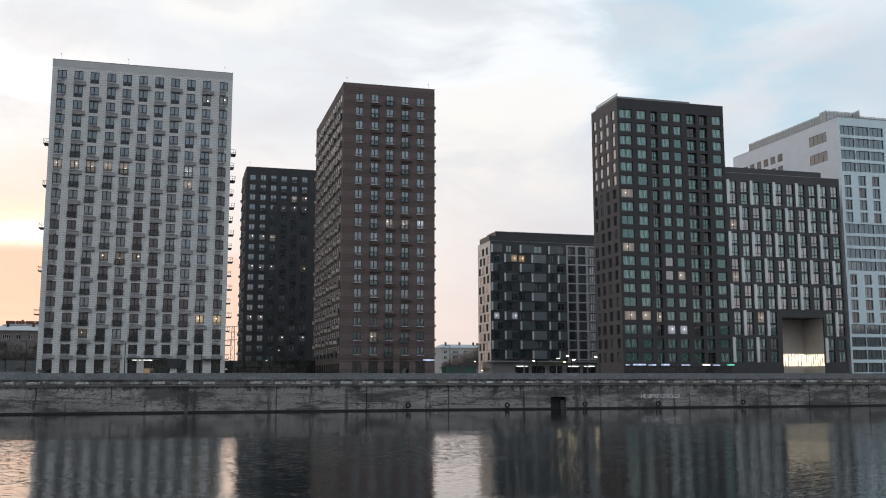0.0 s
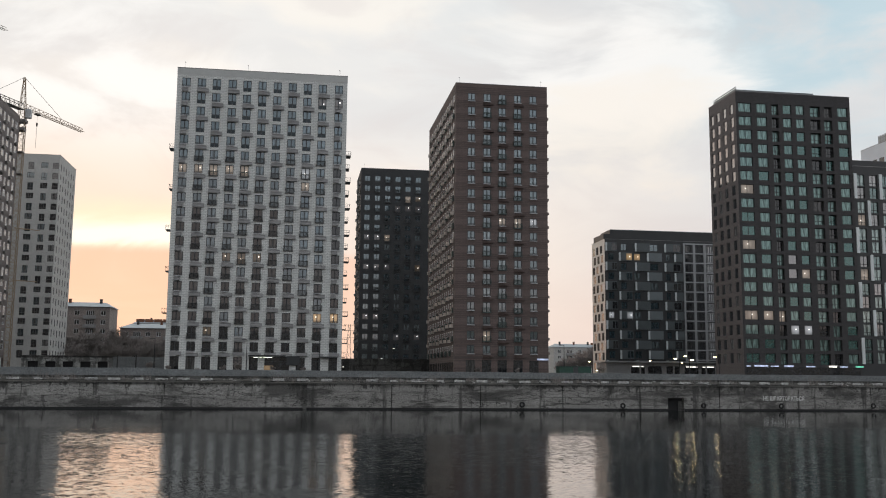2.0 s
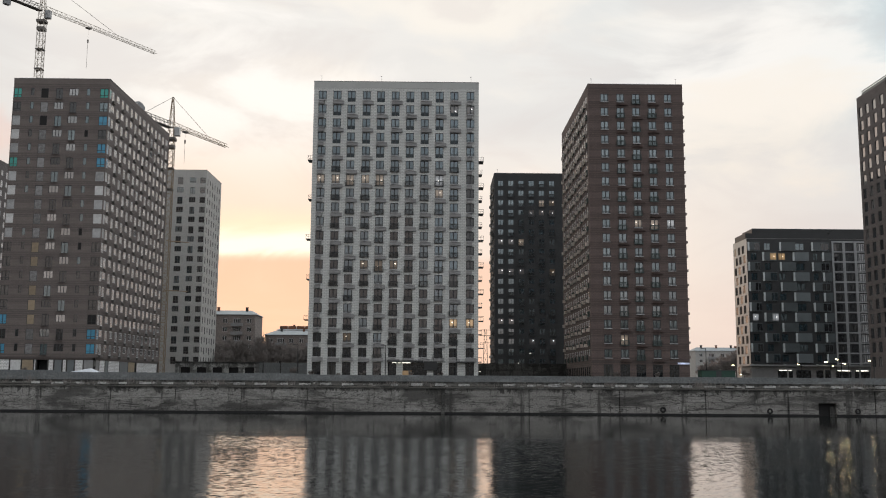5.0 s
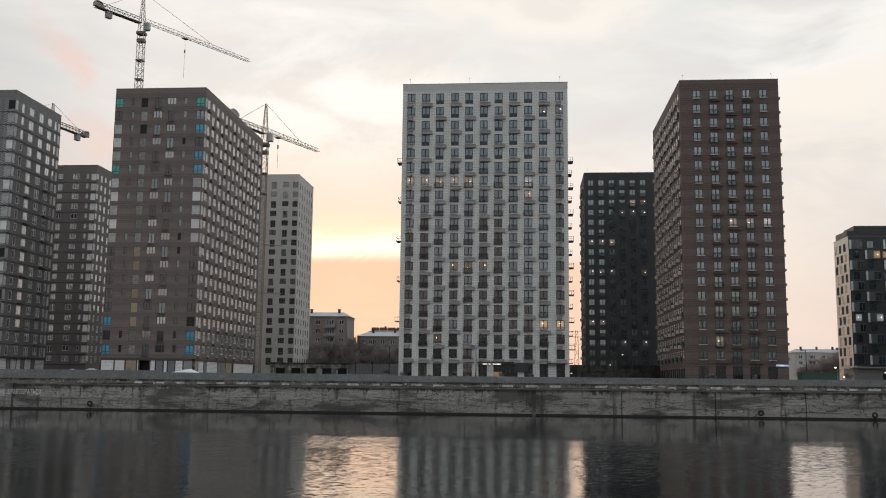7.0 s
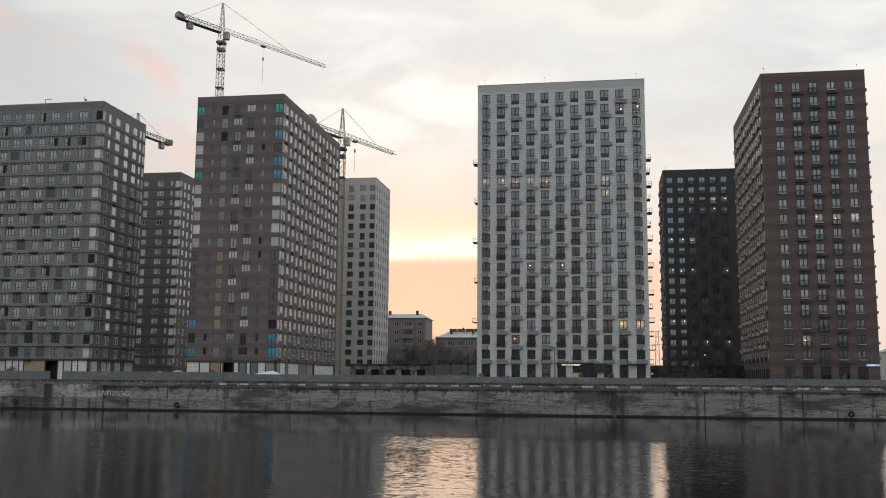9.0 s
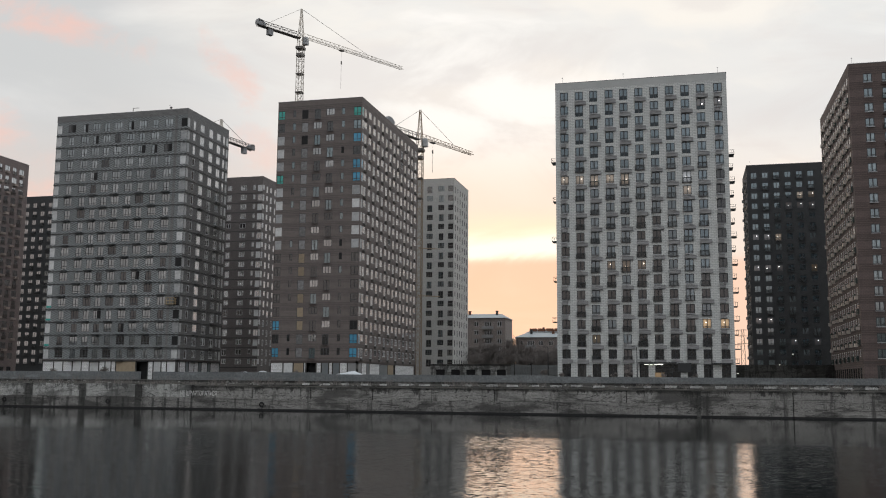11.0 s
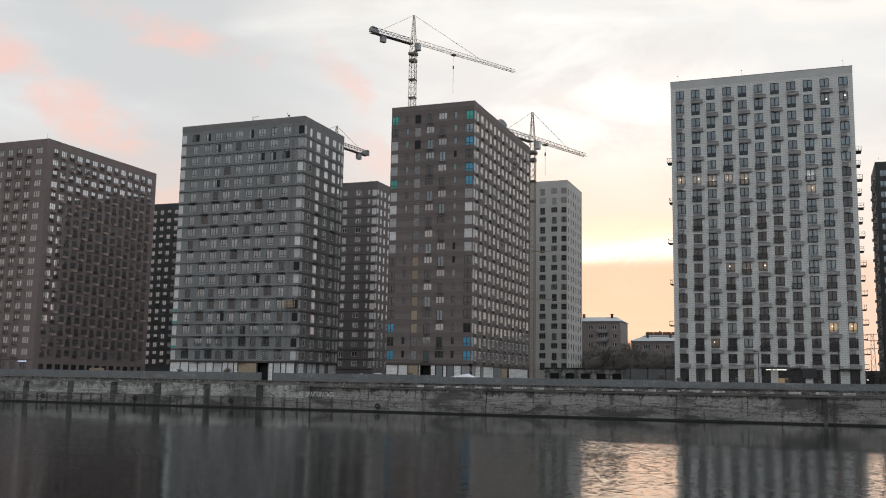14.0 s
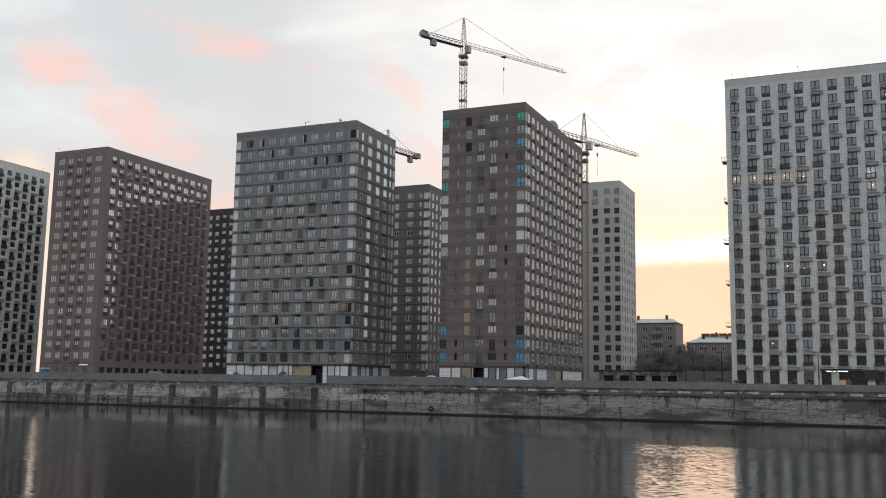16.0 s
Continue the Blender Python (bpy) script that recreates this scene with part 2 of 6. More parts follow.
def lit_room(name, colour, power, glow_share=0.75, size=0.20):
    """A room with its ceiling lamp on, seen through the pane; glow_share is how much of the lamp's light its walls give back."""
    m, n, b = material(name)
    v = n.add("ShaderNodeTexCoord").outputs["Object"]
    rnd = n.add("ShaderNodeObjectInfo").outputs["Random"]
    s = n.add("ShaderNodeSeparateXYZ")
    n.put(s.inputs[0], v)
    dx = n.math("SUBTRACT", s.outputs[0], n.range(rnd, 0.0, 1.0, -0.45, 0.45, smooth=False))
    dz = n.math("SUBTRACT", s.outputs[2], 1.15)
    d = n.math("SQRT", n.math("ADD", n.math("MULTIPLY", dx, dx), n.math("MULTIPLY", dz, dz)))
    lamp = n.range(d, size, size * 0.4)
    wall = n.math("ADD", n.range(d, 1.3, 0.1, 0.25, 0.9), n.math("MULTIPLY", n.noise(n.mapping(v, scale=(5, 5, 0.8)), 1.0, 3), 0.3))
    b.inputs["Base Color"].default_value = (0.1, 0.08, 0.06, 1)
    b.inputs["Roughness"].default_value, b.inputs["IOR"].default_value = 0.04, 1.8
    n.put(b.inputs["Emission Color"], n.mix(lamp, colour, (1.0, 0.92, 0.80)))
    n.put(b.inputs["Emission Strength"], n.math("MULTIPLY", n.math("ADD", n.math("MULTIPLY", wall, glow_share), n.math("MULTIPLY", lamp, 3.0)), power))
    return m


def concrete(name, colour, stain=0.5, scale=1.0, cracked=0.45):
    """Old concrete: pour layers, runs from the top, dark blotches and a few cracks."""
    m, n, b = material(name)
    v = n.add("ShaderNodeNewGeometry").outputs["Position"]
    big = n.noise(n.mapping(v, scale=(0.13, 0.13, 0.40)), scale, 6, 0.62, 0.4)
    run = n.noise(n.mapping(v, scale=(0.75, 0.75, 0.10)), scale, 6, 0.65)
    fine = n.noise(v, 4.0 * scale, 5, 0.65)
    layer = n.noise(n.mapping(v, scale=(0.07, 0.07, 2.4)), scale, 6, 0.7, 0.3)
    pale = n.noise(n.mapping(v, scale=(0.22, 0.22, 0.7), loc=(9, 2, 5)), scale, 5, 0.6)
    dark = tuple(c * 0.20 for c in colour)
    col = n.mix(n.range(fine, 0.3, 0.7), tuple(c * 0.70 for c in colour), tuple(c * 1.15 for c in colour))
    col = n.mix(n.range(pale, 0.56, 0.70, 0.0, 0.55), col, tuple(min(0.8, c * 1.6) for c in colour))
    col = n.mix(n.range(big, 0.47, 0.62, 0.0, stain), col, dark)
    col = n.mix(n.range(run, 0.54, 0.66, 0.0, stain), col, dark)
    col = n.mix(n.range(layer, 0.56, 0.62, 0.0, stain * 0.85), col, tuple(c * 0.25 for c in colour))
    s = n.add("ShaderNodeSeparateXYZ")
    n.put(s.inputs[0], v)
    drip = n.noise(n.mapping(v, scale=(0.55, 0.55, 0.22), loc=(3, 1, 8)), scale, 7, 0.72, 0.3)   # soot that has run down from the edge
    drip = n.math("MULTIPLY", n.range(n.math("ADD", drip, n.range(s.outputs[2], 2.2, 4.2, -0.10, 0.07)), 0.54, 0.60), stain)
    col = n.mix(drip, col, tuple(c * 0.13 for c in colour))
    for loc, seam in (((0, 0, 0), 0.010), ((40, 3, 9), 0.007)):       # wandering cracks, mostly level
        f = n.noise(n.mapping(v, scale=(0.10, 0.10, 0.55), loc=loc), 1.0, 4, 0.6, 0.6)
        gap = n.range(n.math("ABSOLUTE", n.math("SUBTRACT", f, 0.5)), seam, seam * 0.3)
        col = n.mix(n.math("MULTIPLY", gap, n.math("MINIMUM", cracked * 1.6, 0.8)), col, tuple(c * 0.12 for c in colour))
    vor = n.add("ShaderNodeTexVoronoi")
    vor.feature = "DISTANCE_TO_EDGE"
    wob = n.add("ShaderNodeVectorMath")
    wob.operation = "ADD"
    n.put(wob.inputs[0], n.mapping(v, scale=(0.10, 0.10, 0.75)))
    n.put(wob.inputs[1], n.math("MULTIPLY", fine, 0.12))
    n.put(vor.inputs["Vector"], wob.outputs[0])
    vor.inputs["Scale"].default_value = 1.0
    crack = n.math("MULTIPLY", n.range(vor.outputs["Distance"], 0.022, 0.006), n.range(pale, 0.52, 0.58))
    col = n.mix(n.math("MULTIPLY", crack, cracked), col, tuple(c * 0.10 for c in colour))
    n.put(b.inputs["Base Color"], col)
    b.inputs["Roughness"].default_value = 0.9
    n.put(b.inputs["Normal"], n.bump(n.math("ADD", fine, layer), 0.6, 0.08))
    return m


MAT = {
    "white_brick": brick("white_brick", (0.640, 0.662, 0.645), (0.575, 0.596, 0.588), (0.38, 0.395, 0.395), 0.9, 0.34, 0.045),
    "grey_render": plain("grey_render", (0.43, 0.445, 0.44), 0.85, 0, 0.08, 0.3),
    "brown_brick": brick("brown_brick", (0.134, 0.101, 0.094), (0.107, 0.082, 0.077), (0.064, 0.052, 0.049), 0.62, 0.30, bands=3.0),
    "dark_brown_brick": brick("dark_brown_brick", (0.172, 0.148, 0.140), (0.143, 0.124, 0.118), (0.095, 0.085, 0.081), 0.62, 0.30, bands=3.0),
    "black_brick": brick("black_brick", (0.050, 0.053, 0.056), (0.041, 0.044, 0.047), (0.024, 0.025, 0.026), 0.62, 0.30),
    "charcoal_brick": brick("charcoal_brick", (0.057, 0.055, 0.057), (0.046, 0.045, 0.047), (0.031, 0.030, 0.032), 0.62, 0.30),
    "mauve_brick": brick("mauve_brick", (0.215, 0.174, 0.166), (0.183, 0.150, 0.143), (0.120, 0.101, 0.098), 0.62, 0.30),
    "pale_brick": brick("pale_brick", (0.505, 0.502, 0.485), (0.445, 0.443, 0.428), (0.315, 0.312, 0.302), 0.62, 0.30),
    "graphite_brick": brick("graphite_brick", (0.215, 0.217, 0.217), (0.178, 0.18, 0.18), (0.066, 0.066, 0.066), 0.62, 0.30),
    "woven_brick": woven("woven_brick", (0.120, 0.131, 0.134), (0.298, 0.319, 0.326), 0.36),
    "umber_brick": brick("umber_brick", (0.166, 0.150, 0.147), (0.135, 0.123, 0.121), (0.09, 0.082, 0.081), 0.62, 0.30),
    "band_metal": plain("band_metal", (0.044, 0.045, 0.046), 0.5, 0.3, 0.12),
    "white_panel": plain("white_panel", (0.72, 0.76, 0.81), 0.5, 0, 0.05, 0.4),
    "black_panel": plain("black_panel", (0.032, 0.034, 0.036), 0.5, 0, 0.15, 0.4),
    "grey_panel": plain("grey_panel", (0.15, 0.17, 0.18), 0.5, 0, 0.10, 0.4),
    "bay_dark": plain("bay_dark", (0.086, 0.100, 0.105), 0.3, 0, 0.15, 0.4),
    "bay_panel": plain("bay_panel", (0.155, 0.178, 0.188), 0.3, 0, 0.12, 0.4),
    # white panel with the sky's tint put into its colour
    "sky_tint_panel": plain("sky_tint_panel", (0.60, 0.735, 0.785), 0.5, 0, 0.05, 0.4),
    "screen_panel": plain("screen_panel", (0.42, 0.45, 0.46), 0.3, 0, 0.10, 0.4),
    "silver_fin": plain("silver_fin", (0.58, 0.62, 0.63), 0.4, 0.1, 0.08, 0.4),
    "frame_slate": plain("frame_slate", (0.032, 0.036, 0.040), 0.45, 0.2),
    "glass_spandrel": glass("glass_spandrel", (0.012, 0.018, 0.022), (0.03, 0.04, 0.045), 0.3, 1.5, (0.85, 0.95, 1.0)),
    "railing_teal": plain("railing_teal", (0.040, 0.062, 0.060), 0.4, 0.2),
    "railing_brown": plain("railing_brown", (0.085, 0.073, 0.067), 0.5, 0.2),
    "ac_tan": plain("ac_tan", (0.33, 0.275, 0.245), 0.55, 0.1, 0.15),
    "gateway_plaster": plain("gateway_plaster", (0.44, 0.42, 0.40), 0.8, 0, 0.06, 0.3),
    "frame_dark": plain("frame_dark", (0.055, 0.058, 0.064), 0.45, 0.2),
    "frame_black": plain("frame_black", (0.028, 0.031, 0.033), 0.45, 0.2),
    "frame_white": plain("frame_white", (0.527, 0.535, 0.544), 0.5),
    "sill_pale": plain("sill_pale", (0.34, 0.35, 0.36), 0.4, 0.3),
    "railing_dark": plain("railing_dark", (0.046, 0.049, 0.050), 0.5, 0.3),
    "ac_grey": plain("ac_grey", (0.272, 0.275, 0.279), 0.6, 0.2, 0.1),
    "ac_brown": plain("ac_brown", (0.238, 0.199, 0.189), 0.55, 0.2, 0.15),
    "ledge_red": plain("ledge_red", (0.085, 0.060, 0.054), 0.6),
    "ledge_brown": plain("ledge_brown", (0.06, 0.048, 0.045), 0.6),
    "roof_felt": plain("roof_felt", (0.08, 0.08, 0.085), 0.9),
    "parapet_cap": plain("parapet_cap", (0.22, 0.22, 0.22), 0.4, 0.6),
    "glass_slate": glass("glass_slate", (0.016, 0.028, 0.038), (0.10, 0.13, 0.15), 0.25, 2.3, (0.80, 0.93, 1.0)),
    "glass_coated": glass("glass_coated", (0.030, 0.034, 0.037), (0.20, 0.20, 0.20), 0.15, 6.0),
    "glass_blue": glass("glass_blue", (0.018, 0.032, 0.040), (0.14, 0.17, 0.18), 0.22, 2.4, (0.80, 0.93, 0.97)),
    "glass_front": glass("glass_front", (0.018, 0.028, 0.034), (0.14, 0.165, 0.175), 0.30, 2.5, (0.84, 0.95, 0.98)),
    "glass_veiled": glass("glass_veiled", (0.02, 0.05, 0.05), (0.30, 0.36, 0.34), 0.55, 2.6, (0.78, 0.95, 0.93)),
    "glass_sheen": glass("glass_sheen", (0.026, 0.032, 0.036), (0.22, 0.23, 0.235), 0.30, 2.8, (0.90, 0.97, 1.0)),
    "glass_dark": glass("glass_dark", (0.020, 0.021, 0.022), (0.07, 0.07, 0.07), 0.2, 1.22),
    "glass_mid": glass("glass_mid", (0.028, 0.030, 0.032), (0.16, 0.16, 0.16), 0.2, 2.05),
    "shelf_grey": plain("shelf_grey", (0.11, 0.105, 0.10), 0.5, 0.2),
    "glass_grey": glass("glass_grey", (0.030, 0.034, 0.037), (0.24, 0.24, 0.24), 0.25, 3.0),
    "glass_teal": glass("glass_teal", (0.018, 0.050, 0.047), (0.15, 0.22, 0.208), 0.7, 2.25, (0.64, 0.91, 0.87)),
    # darker glass; in low rows it stands in for a dark reflection
    "glass_dim": glass("glass_dim", (0.014, 0.015, 0.017), (0.06, 0.06, 0.06), 0.25, 1.7),
    # near-black colour that stands for the shade inside openings and rooms
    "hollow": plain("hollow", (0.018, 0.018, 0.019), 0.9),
    "film_blue": plain("film_blue", (0.07, 0.30, 0.47), 0.25),
    "film_green": plain("film_green", (0.060, 0.391, 0.340), 0.25),
    "film_clear": plain("film_clear", (0.37, 0.385, 0.395), 0.3, 0, 0.3, 1.0),
    # paler copy of film_clear; on corner windows it stands for mirrored sky
    "film_bright": plain("film_bright", (0.60, 0.615, 0.62), 0.25, 0, 0.2, 1.0),
    "film_dusty": plain("film_dusty", (0.20, 0.205, 0.21), 0.35, 0, 0.45, 1.6),
    "plywood": plain("plywood", (0.315, 0.255, 0.180), 0.8, 0, 0.2),
    "gas_block": brick("gas_block", (0.84, 0.85, 0.85), (0.76, 0.77, 0.78), (0.34, 0.34, 0.34), 0.62, 0.30, 0.03),
    "lit_warm": lit_room("lit_warm", (1.0, 0.82, 0.66), 0.30, 0.75, 0.22),
    "lit_dot": lit_room("lit_dot", (1.0, 0.74, 0.5), 0.8, 0.06, 0.19),
    "lit_dot_cold": lit_room("lit_dot_cold", (0.7, 0.8, 1.0), 0.8, 0.06, 0.19),
    "lit_amber": lit_room("lit_amber", (1.0, 0.66, 0.34), 0.55),
    "lit_cold": lit_room("lit_cold", (0.85, 0.92, 1.0), 0.45),
    "lamp_white": lit("lamp_white", (1.0, 0.96, 0.86), 2.5),
    "lamp_warm": lit("lamp_warm", (1.0, 0.78, 0.46), 20.0),
    "sign_cold": lit("sign_cold", (0.62, 0.72, 1.0), 1.0),
    "sign_green": lit("sign_green", (0.20, 0.95, 0.65), 1.0),
    "panel_warm": lit("panel_warm", (1.0, 0.84, 0.58), 2.2),
    "quay_concrete": concrete("quay_concrete", (0.315, 0.310, 0.296), 0.85),
    "quay_panel": concrete("quay_panel", (0.44, 0.445, 0.43), 0.7),
    "quay_lower": concrete("quay_lower", (0.250, 0.245, 0.235), 0.8),
    "quay_right": concrete("quay_right", (0.268, 0.262, 0.250), 0.85),
    "quay_dark": concrete("quay_dark", (0.105, 0.105, 0.10), 0.6),
    "fence_concrete": concrete("fence_concrete", (0.188, 0.202, 0.208), 0.10, 1.0, 0.0),
    "kerb_white": concrete("kerb_white", (0.58, 0.58, 0.57), 0.35, 2.0),
    "notice_paint": plain("notice_paint", (0.62, 0.62, 0.61), 0.8, 0, 0.35, 1.2),
    "crane_white": plain("crane_white", (0.50, 0.46, 0.40), 0.5, 0.1),
    "crane_dark": plain("crane_dark", (0.15, 0.14, 0.13), 0.6, 0.2),
    "crane_grey": plain("crane_grey", (0.25, 0.26, 0.27), 0.6, 0.1),
    "crane_yellow": plain("crane_yellow", (0.30, 0.225, 0.15), 0.6, 0.1),
    "ac_pale": plain("ac_pale", (0.50, 0.46, 0.425), 0.5, 0.1, 0.15),
    "rust": plain("rust", (0.16, 0.07, 0.04), 0.8),
    "zinc_roof": plain("zinc_roof", (0.29, 0.335, 0.36), 0.6, 0.0, 0.15, 0.5),
    "old_brick": brick("old_brick", (0.33, 0.285, 0.268), (0.285, 0.248, 0.235), (0.14, 0.13, 0.12), 0.5, 0.15),
    "bark": plain("bark", (0.21, 0.19, 0.18), 0.9),
    # bark lightened to imitate distance haze
    "haze_bark": plain("haze_bark", (0.30, 0.25, 0.23), 0.9),
    "timber_fresh": plain("timber_fresh", (0.40, 0.30, 0.17), 0.8),
    "painted_green": plain("painted_green", (0.02, 0.065, 0.048), 0.5),
    "painted_blue": plain("painted_blue", (0.05, 0.12, 0.24), 0.5),
    "tarpaulin": plain("tarpaulin", (0.62, 0.66, 0.70), 0.4),
    "asphalt": plain("asphalt", (0.05, 0.05, 0.05), 0.9),
    "rubber": plain("rubber", (0.015, 0.015, 0.016), 0.8),
}


# ---- mesh helpers ----
def boxes(name, items, mats):
    """One mesh of boxes (x0, x1, y0, y1, z0, z1[, material slot])."""
    verts, faces, slots = [], [], []
    for it in items:
        x0, x1, y0, y1, z0, z1 = it[:6]
        k = len(verts)
        verts += [(x0, y0, z0), (x1, y0, z0), (x1, y1, z0), (x0, y1, z0), (x0, y0, z1), (x1, y0, z1), (x1, y1, z1), (x0, y1, z1)]
        for f in ((0, 3, 2, 1), (4, 5, 6, 7), (0, 1, 5, 4), (1, 2, 6, 5), (2, 3, 7, 6), (3, 0, 4, 7)):
            faces.append(tuple(k + i for i in f))
            slots.append(it[6] if len(it) > 6 else 0)
    me = bpy.data.meshes.new(name)
    me.from_pydata(verts, [], faces)
    for mt in mats:
        me.materials.append(MAT[mt])
    me.polygons.foreach_set("material_index", slots)
    return me


def soft_box(name, sx, sy, sz, r, mat):
    """A box with bevelled edges, standing on its own base centre."""
    bm = bmesh.new()
    bmesh.ops.create_cube(bm, size=1)
    bmesh.ops.scale(bm, vec=(sx, sy, sz), verts=bm.verts)
    bmesh.ops.translate(bm, vec=(0, 0, sz / 2), verts=bm.verts)
    bmesh.ops.bevel(bm, geom=bm.edges[:], offset=r, segments=2, affect="EDGES", profile=0.5)
    return finish(bm, name, mat)


def finish(bm, name, mat):
    me = bpy.data.meshes.new(name)
    bm.to_mesh(me)
    bm.free()
    for mt in (mat if isinstance(mat, (tuple, list)) else (mat,)):
        me.materials.append(MAT[mt])
    return me


def part(name, me, parent, m=None, label=""):
    ob = new(name, me)
    ob.parent = parent
    if m is not None:
        ob.matrix_basis = m
    if label:
        ob["label"] = label
    return ob


def thing(name, label, category, m=None, group="", me=None, kind=""):
    ob = new(name, me)
    if m is not None:
        ob.matrix_basis = m
    return tagged(ob, label, category, group, kind)


def rod(bm, a, b, r, sides=4):
    """A bar from a to b."""
    a, b = Vector(a), Vector(b)
    d = b - a
    if d.length < 1e-6:
        return
    got = bmesh.ops.create_cone(bm, cap_ends=True, segments=sides, radius1=r, radius2=r, depth=d.length)
    bmesh.ops.transform(bm, matrix=Matrix.Translation((a + b) / 2) @ d.to_track_quat("Z", "Y").to_matrix().to_4x4(), verts=got["verts"])


def wall_mesh(name, width, v0, v1, holes, depth, mat, extra=()):
    """A wall in its own x-z plane, outside towards -y, pierced by holes (u0, u1, w0, w1[, depth]), with reveals."""
    us = sorted({0.0, width, *[h[0] for h in holes], *[h[1] for h in holes]})
    vs = sorted({v0, v1, *[h[2] for h in holes], *[h[3] for h in holes]})
    us = [u for i, u in enumerate(us) if i == 0 or u - us[i - 1] > 1e-4]
    vs = [v for i, v in enumerate(vs) if i == 0 or v - vs[i - 1] > 1e-4]
    ua, va = np.array(us), np.array(vs)
    open_ = np.zeros((len(us), len(vs)), bool)
    for a, b, c, d in (h[:4] for h in holes):
        i0, i1 = np.searchsorted(ua, a - 1e-3), np.searchsorted(ua, b - 1e-3)
        j0, j1 = np.searchsorted(va, c - 1e-3), np.searchsorted(va, d - 1e-3)
        open_[i0:i1, j0:j1] = True
    verts, faces, idx = [], [], {}

    def vid(u, y, v):
        key = (round(u, 4), y, round(v, 4))
        if key not in idx:
            idx[key] = len(verts)
            verts.append((u, y, v))
        return idx[key]

    for j in range(len(vs) - 1):
        for i in range(len(us) - 1):
            if not open_[i, j]:
                faces.append((vid(us[i], 0, vs[j]), vid(us[i + 1], 0, vs[j]), vid(us[i + 1], 0, vs[j + 1]), vid(us[i], 0, vs[j + 1])))
    for a, b, c, d, *own in holes:
        back = own[0] if own else depth
        for p, q in (((a, c), (b, c)), ((b, c), (b, d)), ((b, d), (a, d)), ((a, d), (a, c))):
            faces.append((vid(p[0], 0, p[1]), vid(q[0], 0, q[1]), vid(q[0], back, q[1]), vid(p[0], back, p[1])))
    me = bpy.data.meshes.new(name)
    me.from_pydata(verts, [], faces)
    me.materials.append(MAT[mat])
    return me


CACHE = {}
BARS = {"frame_slate": (0.12, 0.10), "frame_dark": (0.07, 0.05), "frame_white": (0.10, 0.08), "frame_black": (0.07, 0.055)}     # widths of frame and mullion


def lights_of(wd, ht, leaves, transom, t=0.07, bar=0.055):
    """The glazed openings of a window frame of this size."""
    xs = [-wd / 2 + wd * k / leaves for k in range(leaves + 1)]
    zs = [0.0, transom, ht] if transom else [0.0, ht]
    out = []
    for i in range(leaves):
        for j in range(len(zs) - 1):
            a, b = xs[i] + (t if i == 0 else bar), xs[i + 1] - (t if i == leaves - 1 else bar)
            c, d = zs[j] + (t if j == 0 else 0.05), zs[j + 1] - (t if j == len(zs) - 2 else 0.05)
            out.append((a, b, c, d))
    return out


def window_mesh(wd, ht, leaves, transom, frame, sill, pane=""):
    """Frame with mullions, from its lower middle, outside towards -y; with its glass in the same mesh where pane is given."""
    key = ("w", round(wd, 2), round(ht, 2), leaves, transom, frame, sill, pane)
    if key not in CACHE:
        thick = (0.14, 0.09) if frame == "frame_white" and pane else BARS.get(frame, (0.07, 0.055))
        holes = [(a + wd / 2, b + wd / 2, c, d) for a, b, c, d in lights_of(wd, ht, leaves, transom, *thick)]
        me = wall_mesh("window", wd, 0.0, ht, holes, 0.025 if pane else 0.09, frame)
        me.transform(Matrix.Translation((-wd / 2, 0, 0)))
        bm = bmesh.new()
        bm.from_mesh(me)
        if sill:                                     # a sheet sill that folds out from the foot of the frame
            h = wd / 2 + 0.03
            foot = sorted((v for v in bm.verts if abs(v.co.z) < 1e-4 and abs(v.co.y) < 1e-4 and abs(abs(v.co.x) - wd / 2) < 1e-4), key=lambda v: v.co.x)
            a, b = bm.verts.new((-h, -0.34, -0.04)), bm.verts.new((h, -0.34, -0.04))
            c, d = bm.verts.new((-h, -0.34, -0.19)), bm.verts.new((h, -0.34, -0.19))
            for f in ((a, b, foot[1], foot[0]), (c, d, b, a)):
                bm.faces.new(f).material_index = 1
            me.materials.append(MAT[sill])
        if pane:
            slot = len(me.materials)
            me.materials.append(MAT[pane])
            back = [v for v in bm.verts if v.co.y > 0.015]
            for a, b, c, d in lights_of(wd, ht, leaves, transom, *thick):
                bm.faces.new([min(back, key=lambda v: abs(v.co.x - x) + abs(v.co.z - z)) for x, z in ((a, c), (b, c), (b, d), (a, d))]).material_index = slot
        bm.to_mesh(me)
        bm.free()
        CACHE[key] = me
    return CACHE[key]


def pane_mesh(wd, ht, mat, low=0.0):
    """The glass of a window; up to low it is dark spandrel glass."""
    key = ("p", round(wd, 2), round(ht, 2), mat, low)
    if key not in CACHE:
        items = [(-wd / 2 + 0.05, wd / 2 - 0.05, 0.05, 0.08, max(low, 0.05), ht - 0.05, 0)]
        if low:
            items.append((-wd / 2 + 0.05, wd / 2 - 0.05, 0.05, 0.08, 0.05, low, 1))
        CACHE[key] = boxes("pane", items, [mat] + (["glass_spandrel"] if low else []))
    return CACHE[key]


def bent_sheet(name, outline, x0, x1, mat):
    """A closed (y, z) outline drawn out along x, with ends."""
    bm = bmesh.new()
    a = [bm.verts.new((x0, y, z)) for y, z in outline]
    b = [bm.verts.new((x1, y, z)) for y, z in outline]
    n = len(outline)
    for i in range(n):
        bm.faces.new((a[i], b[i], b[(i + 1) % n], a[(i + 1) % n]))
    bm.faces.new(a[::-1])
    bm.faces.new(b)
    bmesh.ops.recalc_face_normals(bm, faces=bm.faces[:])
    return finish(bm, name, mat)


